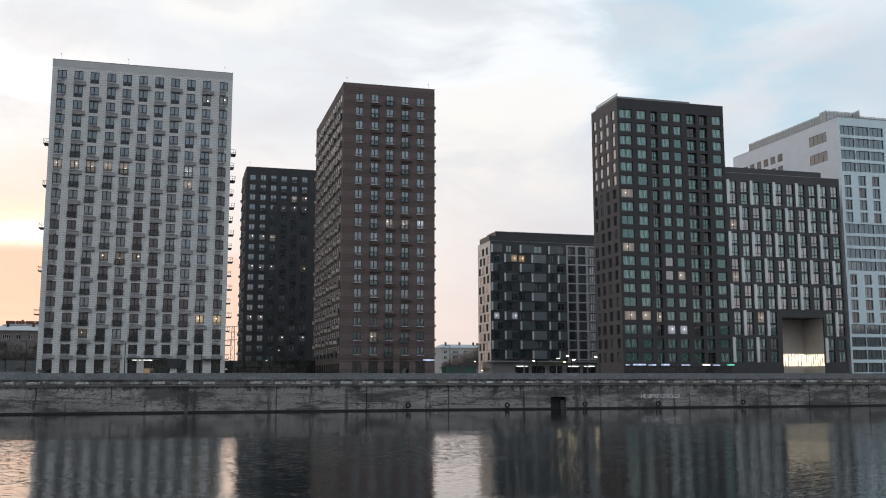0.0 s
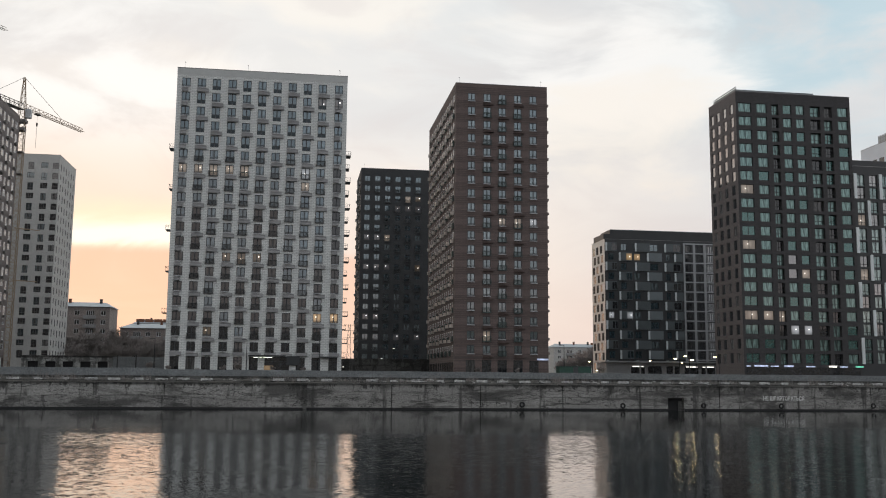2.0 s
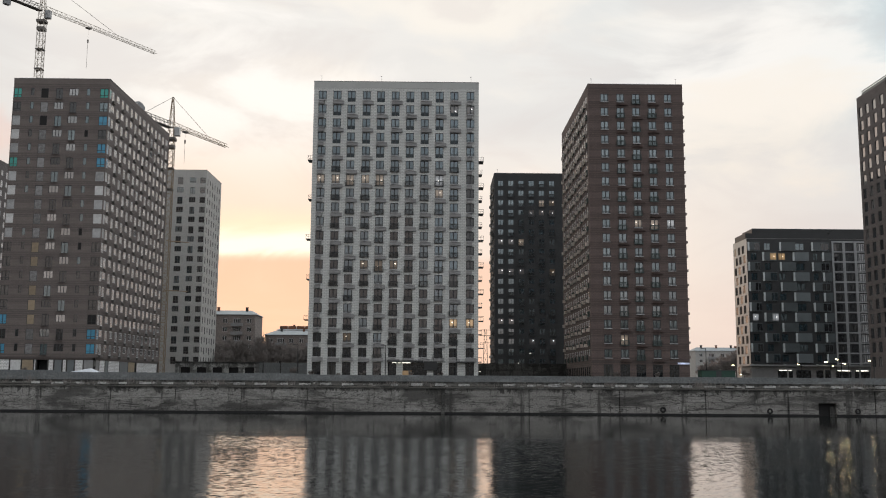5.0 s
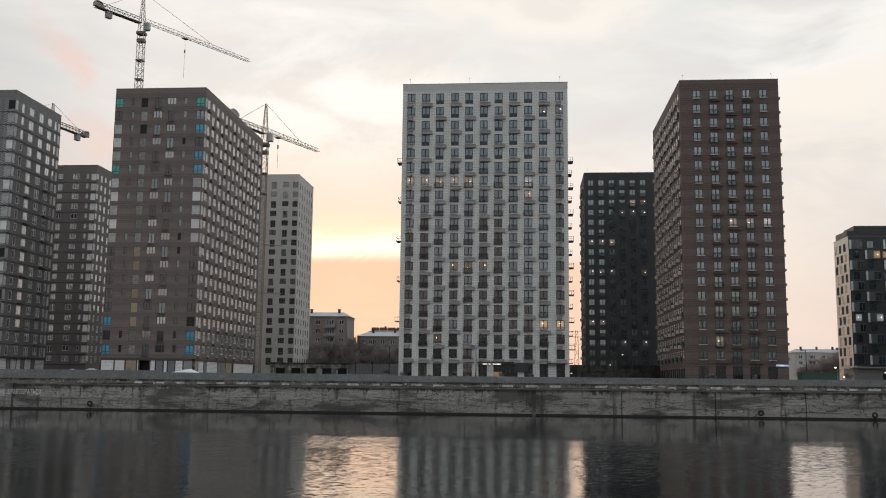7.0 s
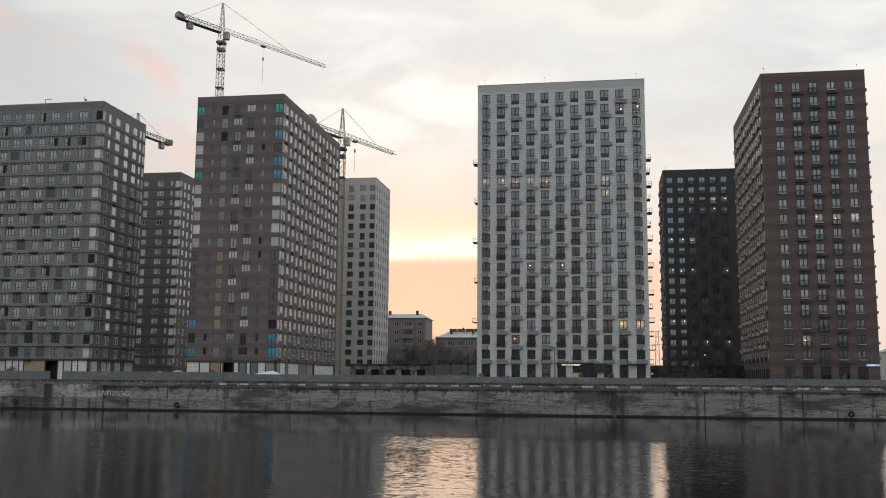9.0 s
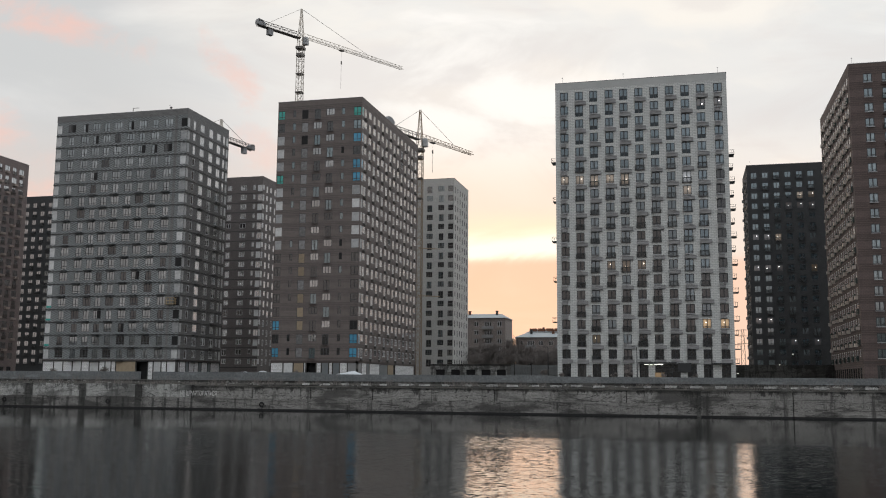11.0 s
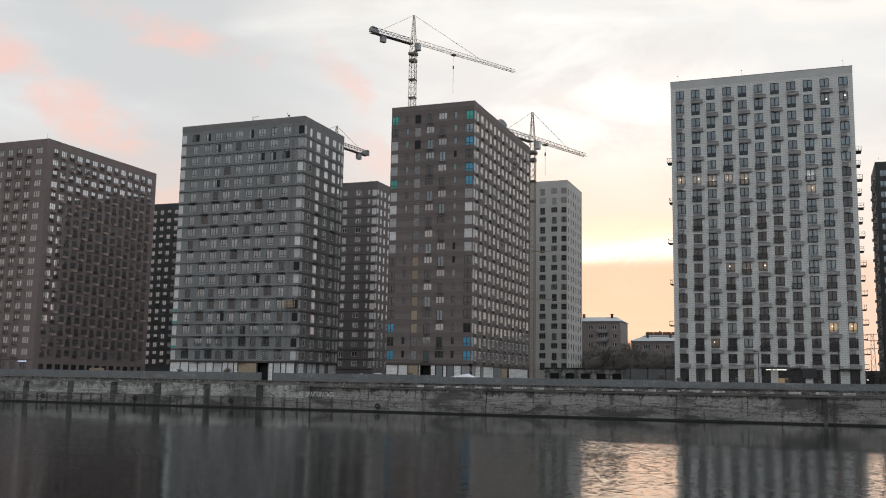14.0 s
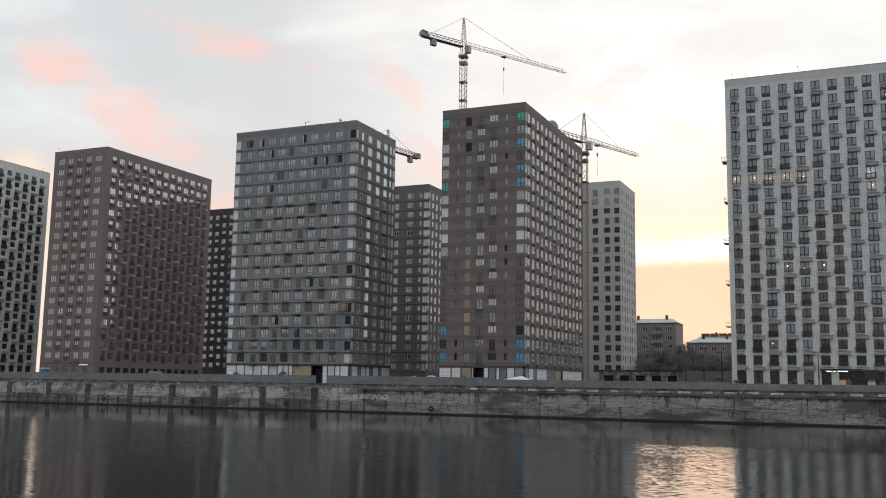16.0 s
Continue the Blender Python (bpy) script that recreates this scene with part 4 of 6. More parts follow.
for r, top in enumerate(tops_k):
    for c, u in enumerate(us):
        tall = (r + c) % 2 == 0
        h = 2.15 if tall else 1.5
        wins.append(dict(u=u, v=top - h, w=1.5 if tall else 1.85, h=h, leaves=2, frame="frame_white", glass="hollow" if (r, c) in ((1, 9), (2, 9), (9, 6)) else ("glass_grey" if (r * 3 + c * 5) % 7 else "glass_mid")))
        if tall:
            shelves.append((u, top - 2.65))
mK = K.face("right", wins, v0=4.3, label="dark brown brick side wall", whole=True)
for u, v in shelves:
    part("balcony_shelf", ac_mesh(1.5, 0.42, 0.45, "shelf_grey"), K.root, mK @ Matrix.Translation((u, 0, v)))
K.close(["left", "back"])
podium(K, "front", 4.3, [(0.0, 3.0, "gas_block"), (3.0, 5.4, "film_bright"), (5.4, 7.9, "plywood"), (7.9, 8.4, "gas_block"), (8.4, 10.8, "open"), (10.8, 12.0, "gas_block"), (12.0, 13.7, "grey_panel"), (13.7, 14.6, "gas_block"), (14.6, 16.2, "grey_panel"), (16.2, 18.0, "gas_block"), (18.0, 20.3, "ac_grey")])
podium(K, "right", 4.3, [(0.2, 3.0, "ac_grey"), (3.0, 6.5, "gas_block"), (6.5, 8.5, "grey_panel"), (8.5, 16, "gas_block"), (16, 22, "grey_panel"), (22, 27, "plywood"), (27, 28.2, "open"), (28.2, 45, "gas_block")])

G = Tower("unfinished grey woven-brick apartment tower with dark floor bands", -146.75, -111.75, 197.5, 218.4, 63.0, "woven_brick")
tops_g = [60.8 - FLOOR * r for r in range(19)]
gcols = [(-142.6, 0), (-138.9, 1), (-135.9, 0), (-133.0, 1), (-129.95, 0), (-126.55, 1), (-123.5, 0), (-120.1, 1), (-116.55, 0)]
ajar = []
bare_g = {(0, 1), (0, 5), (1, 2), (2, 6), (2, 7), (4, 2), (0, 0), (12, 6), (15, 3), (16, 5), (2, 8)}
wins = []
for r, top in enumerate(tops_g):
    # the sky mirrored in the corner column is painted as paler film
    wins.append(dict(u=0.75, v=top - 2.1, w=1.3, h=2.1, leaves=1, frame="film_bright", glass="film_bright"))
    for c, (x, k) in enumerate(gcols):
        wide = (r + k) % 2 == 0
        u = x + 146.75
        h = 1.9 if wide else 2.05
        wd = 2.1 if wide else 1.5
        # more dim panes from row 12 down imitate a darker reflection
        gl = "glass_dim" if (r * 7 + c * 5) % 9 < (1 if r < 12 else 3) else "glass_sheen"
        if (r, c) in bare_g:
            ajar.append((u + wd * 0.22, top - h, wd * 0.4, h))
        wins.append(dict(u=u, v=top - h, w=wd, h=h, leaves=3 if wide else 2, frame="frame_dark", glass=gl, transom=0.45 if wide else 0.6))
    wins.append(dict(u=34.15, v=top - 2.05, w=1.55, h=2.05, leaves=1, frame="frame_dark" if r in (0, 11, 14, 15, 17) else "film_clear", glass="hollow" if r in (0, 11, 14, 15, 17) else ("film_clear" if r % 3 else "film_bright")))
mG = G.face("front", wins, v0=4.5, label="grey woven-brick front wall")
for r in (14, 15, 17):
    part("film_strip", boxes("film_strip", [(0.12, 1.38, -0.02, 0.02, 0, 0.45)], ["film_green"]), G.root, mG @ Matrix.Translation((0, 0, tops_g[r] - 2.2)), "torn green film")
# black sheets before the panes stand for the dark behind open leaves
for u, v, wd, h in ajar:
    part("open_leaf", boxes("open_leaf", [(-wd / 2, wd / 2, 0.02, 0.045, 0.06, h - 0.06)], ["hollow"]), G.root, mG @ Matrix.Translation((u, 0, v)), "black sheet for the dark behind an open casement")
gside = [(0.65, 1.0, 2), (3.4, 1.1, 1), (7.2, 2.0, 3), (11.6, 1.9, 2), (15.6, 1.9, 2), (18.4, 1.0, 1)]
wins = []
for r, top in enumerate(tops_g):
    for c, (u, wd, lv) in enumerate(gside):
        h = 2.05 if (r + c) % 2 or c == 0 else 1.75
        wins.append(dict(u=u, v=top - h, w=wd, h=h, leaves=lv, frame="frame_white", glass="film_clear" if c == 0 else "glass_coated"))
    wins.append(dict(u=20.1, v=top - 2.05, w=0.9, h=2.05, leaves=1, frame="film_bright", glass="film_bright"))
mGs = G.face("right", wins, v0=4.5, wall="graphite_brick", label="graphite brick side wall", whole=True)
for r, top in enumerate(tops_g):
    v = top - 2.75
    part("floor_band", boxes("floor_band", [(-0.05, G.w + 0.05, -0.10, 0, v, v + 0.18)], ["band_metal"]), G.root, mG)
    part("floor_band", boxes("floor_band", [(-0.05, G.d, -0.10, 0, v, v + 0.18)], ["band_metal"]), G.root, mGs)
    if r > 4:
        for c, (x, k) in enumerate(gcols):
            if (r + k) % 2 == 1:
                part("balcony_shelf", ac_mesh(1.9, 0.28, 0.65, "railing_dark"), G.root, mG @ Matrix.Translation((x + 146.75, 0, v - 0.05)))
        for c in (2, 4):
            if (r + c // 2) % 2:
                part("balcony_shelf", ac_mesh(1.9, 0.28, 0.65, "railing_dark"), G.root, mGs @ Matrix.Translation((gside[c][0], 0, v - 0.05)))
part("dark_strip", boxes("dark_strip", [(31.75, 32.45, -0.06, 0, 4.6, 61.55)], ["graphite_brick"]), G.root, mG)
part("roof_band", boxes("roof_band", [(-0.05, G.w + 0.05, -0.06, 0, 61.6, 62.98)], ["graphite_brick"]), G.root, mG)
G.close(["left", "back"])
podium(G, "front", 4.5, [(0, 3, "gas_block"), (3, 5.5, "film_bright"), (5.5, 8, "gas_block"), (8, 10.4, "film_bright"), (10.4, 12.5, "gas_block"), (12.5, 15, "film_bright"), (15, 16.6, "gas_block"), (16.6, 18.2, "film_bright"), (18.2, 19.4, "gas_block"), (19.4, 24.6, "plywood"), (24.6, 27.6, "open"), (27.6, 29, "gas_block"), (29, 31, "film_bright"), (31, 32.4, "gas_block"), (32.4, 35, "film_bright")])
podium(G, "right", 4.5, [(0, 1.2, "film_bright"), (1.2, 4, "gas_block"), (4, 5.5, "grey_panel"), (5.5, 8, "gas_block"), (8, 10, "gas_block"), (10, 11.5, "grey_panel"), (11.5, 14.5, "gas_block"), (14.5, 16, "grey_panel"), (16, 20.6, "gas_block")])
G.lamps([(29.6, 1.0)])
part("roof_rig", boxes("roof_rig", [(20.0, 20.1, 0.6, 0.7, 0, 1.2), (20.1, 21.6, 0.6, 0.7, 1.1, 1.2), (29.9, 30.3, 0.6, 0.9, 0.5, 0.9)], ["crane_dark"]), G.root, Matrix.Translation((0, 0, 63.0)))

cradle = part("work_cradle", boxes("work_cradle", [(0, 2.4, -0.9, -0.15, 0, 0.12)], ["timber_fresh"]), G.root, Matrix.Translation((31.75, 0, 17.0)), "pale timber work cradle")
for x in (0.0, 1.15, 2.3):
    for y in (-0.9, -0.22):
        part("cradle_post", boxes("cradle_post", [(x, x + 0.1, y, y + 0.08, 0.12, 1.5)], ["timber_fresh"]), cradle)
for z in (0.75, 1.42):
    part("cradle_rail", boxes("cradle_rail", [(0, 2.4, -0.97, -0.9, z, z + 0.1)], ["timber_fresh"]), cradle)

E = Tower("dark brown brick apartment tower in the second row", -161.5, -126.6, 271.3, 292.0, 63.0, "umber_brick")
tops_e = [60.4 - FLOOR * r for r in range(19)]
wins = []
for r, top in enumerate(tops_e):
    # dim panes below row 9 imitate a darker reflection
    for x, wd, h in ((-137.8, 1.5, 2.0 if r % 2 else 1.5), (-133.0, 2.0, 1.6), (-129.4, 0.8, 1.5)):
        wins.append(dict(u=x + 161.5, v=top - h, w=wd, h=h, leaves=1 if wd < 1 else 2, frame="frame_white", glass="hollow" if (r, x) in ((4, -137.8), (4, -133.0)) else ("glass_dim" if r > 9 and (r + int(x)) % 4 == 0 else "glass_sheen")))
    # pale film here stands for sky mirrored in the corner
    wins.append(dict(u=34.0, v=top - 2.0, w=1.6, h=2.0, leaves=2, frame="frame_white", glass="film_bright" if (r * 5) % 7 < 4 else "glass_grey"))
E.face("front", wins, whole=True)
wins = []
for r, top in enumerate(tops_e):
    for c, u in enumerate((0.75, 3.4, 6.2, 9.4, 12.6, 15.8, 18.6)):
        h = 2.0 if (r + c) % 2 else 1.5
        wins.append(dict(u=u, v=top - h, w=1.2, h=h, frame="frame_white", glass="glass_coated" if c else "film_bright"))
E.face("right", wins, whole=True)
for top in tops_e:
    part("floor_band", boxes("floor_band", [(18.0, E.w + 0.05, -0.06, 0, top - 2.7, top - 2.5)], ["band_metal"]), E.root)
E.close(["left", "back"])

F = Tower("pale grey brick apartment tower with dark windows in columns", -89.2, -69.0, 286.5, 306.8, 63.0, "pale_brick")
tops_f = [60.7 - FLOOR * r for r in range(19)]
wins = []
for r, top in enumerate(tops_f):
    for c, (u, wd) in enumerate(((12.4, 1.75), (16.1, 1.7))):
        tall = (r + c) % 2 == 0
        h = 2.15 if tall else 1.65
        wins.append(dict(u=u, v=top - h, w=wd * (0.9 if tall else 1.15), h=h, leaves=2 if tall else 3, transom=0.7 if tall else 0.45, frame="shelf_grey", glass="hollow" if (r, c) in ((4, 1), (5, 1), (11, 1)) else ("glass_mid" if (r + c) % 3 == 0 else "glass_front")))
    wins.append(dict(u=19.15, v=top - 1.8, w=1.65, h=1.8, leaves=1, transom=0.9, frame="shelf_grey", glass="glass_mid"))
F.face("front", wins, whole=True)
wins, low = staggered(F, "right", [2.0, 5.2, 8.4, 11.6, 14.8, 18.0], tops_f, lambda r, c: (r + c) % 2 == 0, 0.95, 1.6, 2.1, lambda r, c: "glass_mid" if (r * 5 + c * 3) % 4 == 0 else "glass_dark", "frame_slate", "")
for q in wins:
    q["rail"] = 0
F.face("right", wins, whole=True)
F.close(["left", "back"])

# ---- towers to the right ----
R = Tower("twenty-storey black brick apartment tower with teal-tinted windows", 94.2, 121.3, 193.5, 207.4, 63.1, "charcoal_brick")
pitch_r = 3.05
tops_r = [60.6 - pitch_r * r for r in range(19)]
lit_r = {(6, 0): "lit_warm", (10, 0): "lit_warm", (15, 0): "lit_warm", (15, 1): "lit_warm", (15, 2): "lit_warm", (16, 3): "lit_cold", (16, 4): "lit_cold", (12, 4): "lit_warm", (11, 3): "glass_grey", (12, 3): "glass_grey"}
wins = []
for r, top in enumerate(tops_r):
    for c, (x, wd, lv, log) in enumerate(((96.3, 3.0, 2, 0), (100.25, 2.35, 1, 0), (103.4, 1.6, 2, 1), (106.25, 2.0, 1, 0), (109.3, 1.95, 1, 0), (112.9, 2.4, 2, 1), (116.0, 1.9, 2, 1), (119.5, 2.35, 1, 0))):
        gl = lit_r.get((r, c)) or ("glass_dim" if log and (r + c) % 3 == 0 else "glass_teal")
        q = dict(u=x - 94.2, v=top - 2.02, w=wd, h=2.02, leaves=lv, frame="frame_black", glass=gl)
        if log:
            q.update(v=top - 2.35, h=2.35, transom=0.9, inset=0.4)
        wins.append(q)
R.face("front", wins, depth=0.34, label="charcoal brick front wall")
wins = []
for r, top in enumerate(tops_r):
    for c, u in enumerate((1.7, 4.8, 8.1, 11.6)):
        wins.append(dict(u=u + 0.3 * (r % 2), v=top - 2.1, w=1.7, h=2.2, leaves=1, frame="frame_dark", glass="glass_grey"))
# brick paler than the front's puts this side's stronger light into the colour
R.face("left", wins, depth=0.16, whole=True, wall="umber_brick", label="side wall in paler brick for the light on it")
R.close(["right", "back"])
part("roof_screen", boxes("roof_screen", [(0.6, 0.7, 1.0, 12.5, 0, 1.0), (0.6, 19.0, 1.0, 1.1, 0, 0.75), (0.6, 0.75, 1.0, 12.5, 1.25, 1.4)], ["grey_panel"]), R.root, Matrix.Translation((0, 0, 63.1)))
for k, (u, wd, mt) in enumerate(((0.4, 0.9, "sign_cold"), (2.2, 3.0, "sign_cold"), (5.9, 1.8, "sign_cold"), (9.0, 2.0, "sign_cold"), (14.0, 2.0, "sign_cold"), (19.2, 1.8, "lamp_white"), (21.8, 1.7, "sign_cold"), (25.4, 1.8, "sign_green"))):
    part("shop_sign", boxes("shop_sign", [(u, u + wd, -0.35, -0.2, 2.85, 3.1 + 0.1 * (k % 2))], [mt]), R.root, None, "glowing shop sign")
part("shop_front", boxes("shop_front", [(0.5, 26.5, -0.15, -0.02, 0, 2.8)], ["glass_dim"]), R.root)

N = Tower("black office block with pale vertical fins and a tall gateway", 121.3, 152.0, 193.5, 211.0, 47.4, "black_panel", name="office_block")
wins, fins = [], []
for k in range(7):
    z0 = 39.95 - 6.07 * k
    for b in range(10):
        u = 1.75 + 3.05 * b
        if k >= 5 and 12.0 < u < 25.5:
            continue
        finned = (b + k) % 2 == 0
        for lv in (0, 1):
            gl = "lit_warm" if (k, b, lv) in ((1, 0, 0), (5, 2, 1), (3, 0, 0)) else ("glass_grey" if (b * 3 + k + lv) % 4 == 0 else "glass_veiled")
            wins.append(dict(u=u, v=z0 + 0.2 + 2.85 * lv, w=1.9, h=2.5, leaves=2, transom=0.7, frame="frame_black", glass=gl))
        if finned:
            fins.append((u - 1.35, z0 + 0.1))
hole = (13.1, 24.4, 0.0, 14.0)
base = [q for q in wins]
holes = [(q["u"] - q["w"] / 2, q["u"] + q["w"] / 2, q["v"], q["v"] + q["h"]) for q in base]
part("wall", wall_mesh("wall", N.w, 0.0, N.roof, holes + [hole], 0.4, "black_panel"), N.root, None, "black panelled front wall")
for q in base:
    win = part("window", window_mesh(q["w"], q["h"], 2, 0.7, "frame_black", ""), N.root, Matrix.Translation((q["u"], 0.28, q["v"])))
    part("pane", pane_mesh(q["w"], q["h"], q["glass"]), win)
for u, z in fins:
    part("fin", boxes("fin", [(u - 0.34, u + 0.34, -0.25, 0.0, z, z + 5.7)], ["silver_fin"]), N.root, None)
part("gateway_ceiling", boxes("gateway_ceiling", [(12.8, 24.7, 0.4, 8.0, 14.0, 14.3)], ["black_panel"]), N.root)
part("gateway_wall", boxes("gateway_wall", [(24.4, 24.7, 0.4, 8.0, 0, 14.0)], ["gateway_plaster"]), N.root, None, "pale side wall of the gateway")
part("gateway_wall", boxes("gateway_wall", [(12.8, 13.1, 0.4, 8.0, 0, 14.0)], ["black_panel"]), N.root)
part("gateway_wall", boxes("gateway_wall", [(12.8, 24.7, 8.0, 8.3, 0, 14.3)], ["gateway_plaster"]), N.root, None, "pale back wall of the gateway")
screen = part("light_screen", boxes("light_screen", [(13.2, 24.28, 7.85, 7.98, 2.9, 5.75)], ["panel_warm"]), N.root, None, "glowing warm screen wall")
part("light_screen", boxes("light_screen", [(24.28, 24.39, 0.6, 7.85, 2.9, 5.6)], ["panel_warm"]), N.root, None, "glowing warm screen wall")
for k in range(12):
    part("screen_bar", boxes("screen_bar", [(0, 0.10, 7.78, 7.84, 2.9, 5.7)], ["frame_dark"]), screen, Matrix.Translation((13.5 + 0.9 * k, 0, 0)))
for k in range(8):
    part("screen_bar", boxes("screen_bar", [(24.2, 24.27, 0, 0.10, 2.9, 5.6)], ["frame_dark"]), screen, Matrix.Translation((0, 0.9 + 0.85 * k, 0)))
N.close(["left", "right", "back"])
part("penthouse", boxes("penthouse", [(0.2, 26.5, 1.0, 14.0, 0, 1.6)], ["black_panel"]), N.root, Matrix.Translation((0, 0, 47.4)))

WH = Tower("white high-rise with ribbon windows behind the black office block", 157.0, 195.0, 199.0, 246.0, 64.7, "white_panel", name="office_tower")
wins = []
for r in range(20):
    z = 60.3 - 3.1 * r
    ribbon = (r // 4) % 2 == 0
    if ribbon:
        for b in range(3):
            wins.append(dict(u=2.6 + 4.3 * b, v=z, w=4.15, h=2.3, leaves=3, frame="frame_dark", glass="glass_blue"))
    else:
        for b, (u, wd) in enumerate(((2.0, 2.0), (6.2, 2.2), (10.2, 2.2)    )):
            wins.append(dict(u=u, v=z - 0.4, w=wd, h=2.5, leaves=2, frame="frame_dark", glass="glass_mid" if (r + b) % 3 == 0 else "glass_blue"))
# the front's cyan is sky light painted in; the side stays white
WH.face("front", wins, depth=0.4, wall="sky_tint_panel")
wins = []
for r in range(4):
    z = 59.5 - 4.9 * r if r < 2 else 0
    if r < 2:
        wins.append(dict(u=39.0, v=z, w=7.0, h=2.6, leaves=4, frame="frame_dark", glass="glass_mid"))
for r in range(4):
    for k in range(7):
        wins.append(dict(u=1.8 + 3.3 * k + 1.2, v=58.6 - 3.3 * r, w=2.2, h=2.1, leaves=2, frame="frame_dark", glass="glass_dim"))
WH.face("left", wins, whole=True)
WH.close(["right", "back"])
part("penthouse", boxes("penthouse", [(3.0, 9.0, 7.5, 9.0, 0, 2.2)], ["grey_panel"]), WH.root, Matrix.Translation((0, 0, 64.7)))
for x0, x1, y0, y1, h in ((1.0, 1.0, 8.0, 40.0, 2.6), (1.0, 9.0, 5.5, 5.5, 3.2), (1.0, 1.0, 5.5, 8.0, 3.2), (9.0, 24.0, 3.0, 3.0, 1.6), (9.0, 9.0, 3.0, 5.5, 3.2)):
    along = max(x1 - x0, y1 - y0)
    n = max(2, int(along / 1.1))
    bars = [(x0 + (x1 - x0) * k / n - 0.05, x0 + (x1 - x0) * k / n + 0.05, y0 + (y1 - y0) * k / n - 0.05, y0 + (y1 - y0) * k / n + 0.05, 0, h) for k in range(n + 1)]
    bars += [(x0 - 0.04, x1 + 0.04, y0 - 0.04, y1 + 0.04, z, z + 0.09) for z in (h * 0.33, h * 0.66, h - 0.1)]
    lattice_screen = part("roof_screen", boxes("roof_screen", bars, ["ac_grey"]), WH.root, Matrix.Translation((0, 0, 64.7)), "grey lattice screen round the roof plant")
    part("screen_panel", boxes("screen_panel", [(x0 - 0.02, x1 + 0.02, y0 - 0.02, y1 + 0.02, 0.12, h - 0.2)], ["screen_panel"]), lattice_screen, None, "pale grey screen panel")

S = Tower("twelve-storey black panelled block with staggered grey bays", 93.7, 150.0, 284.2, 297.2, 43.0, "black_panel", name="apartment_block")
wins, bays = [], []
for r in range(13):
    top = 41.9 - 3.02 * r
    cells = ((94.9, 2.4), (99.0, 2.4), (103.3, 2.6), (108.8, 3.2), (113.4, 2.0), (116.0, 2.4))
    for c, (x, wd) in enumerate(cells):
        lt = {(1, 1): "lit_amber", (1, 2): "lit_amber", (7, 0): "lit_cold", (7, 1): "lit_cold"}.get((r, c))
        wins.append(dict(u=x - 93.7 + 0.8, v=top - 2.3, w=wd - 0.6, h=2.1, leaves=2, frame="frame_black", glass=lt or "glass_blue"))
    for k, (x, wd) in enumerate(((93.9, 3.6), (103.4, 4.8), (113.0, 5.2)) if r % 2 == 0 else ((98.2, 4.2), (107.3, 4.8), (116.2, 2.8))):
        bays.append((x - 93.7, wd, top - 2.55))
    for k, x in enumerate((120.9, 124.7)):
        wins.append(dict(u=x - 93.7, v=top - 2.4, w=1.9, h=2.2, leaves=1, frame="frame_black", glass="glass_dim"))
    wins.append(dict(u=128.0 - 93.7, v=top - 2.4, w=2.0, h=2.2, leaves=3, frame="frame_white", glass="glass_grey"))
S.face("front", wins, depth=0.2)
for k, (u, wd, v) in enumerate(bays):
    bay = part("bay", boxes("bay", [(u + 0.5, u + wd, -0.35, 0.0, v, v + 2.62)], ["bay_panel" if round(u + 93.7, 1) == 107.3 else "bay_dark"]), S.root, None, "grey panel bay")
    part("edge_strip", boxes("edge_strip", [(u, u + 0.5, -0.38, 0.0, v, v + 2.62)], ["silver_fin"]), bay, None, "pale edge strip")
    on = {(98.2, 38.88): "lit_amber", (98.2, 20.76): "lit_cold"}.get((round(u + 93.7, 1), round(v + 2.55, 2)))
    if on or (wd > 3 and k % 3 != 1):
        part("bay_window", window_mesh(wd * 0.46, 2.2, 2, 0, "bay_dark", "", on or ("glass_front" if k % 2 else "glass_dim")), bay, Matrix.Translation((u + 0.1 + 0.74 * wd, -0.38, v + 0.2)))
for dx, wd in ((0.0, 0.55), (3.2, 0.8), (6.7, 0.8), (10.3, 0.55), (12.8, 2.4)):
    part("pier", boxes("pier", [(25.5 + dx, 25.5 + dx + wd, -0.12, 0, 1.0, 42.4)], ["sill_pale"]), S.root, None, "pale grey pier")
for r in range(14):
    z = 41.9 - 3.02 * r
    part("spandrel", boxes("spandrel", [(25.5, 41.0, -0.15, -0.02, z + 0.12, z + 0.5)], ["sill_pale"]), S.root, None, "pale grey spandrel")
wins = []
for r in range(13):
    for c, u in enumerate((2.0, 5.6, 9.4)):
        wins.append(dict(u=u + 1.1 * (r % 2), v=41.2 - 3.02 * r - 2.3, w=2.1, h=2.4, leaves=2, frame="frame_dark", glass="hollow" if (r + c) % 3 else "glass_dim"))
S.face("left", wins, wall="screen_panel", whole=True)
S.close(["right", "back"])
part("penthouse", boxes("penthouse", [(0.0, 25.4, 1.0, 11.0, 0, 1.8, 0), (2.4, 56.0, 2.0, 11.0, 1.8, 3.3, 0), (25.4, 56.0, 1.0, 11.0, 0, 2.2, 0), (2.4, 56.0, 1.9, 2.0, 3.2, 3.4, 1)], ["black_panel", "grey_panel"]), S.root, Matrix.Translation((0, 0, 43.0)))

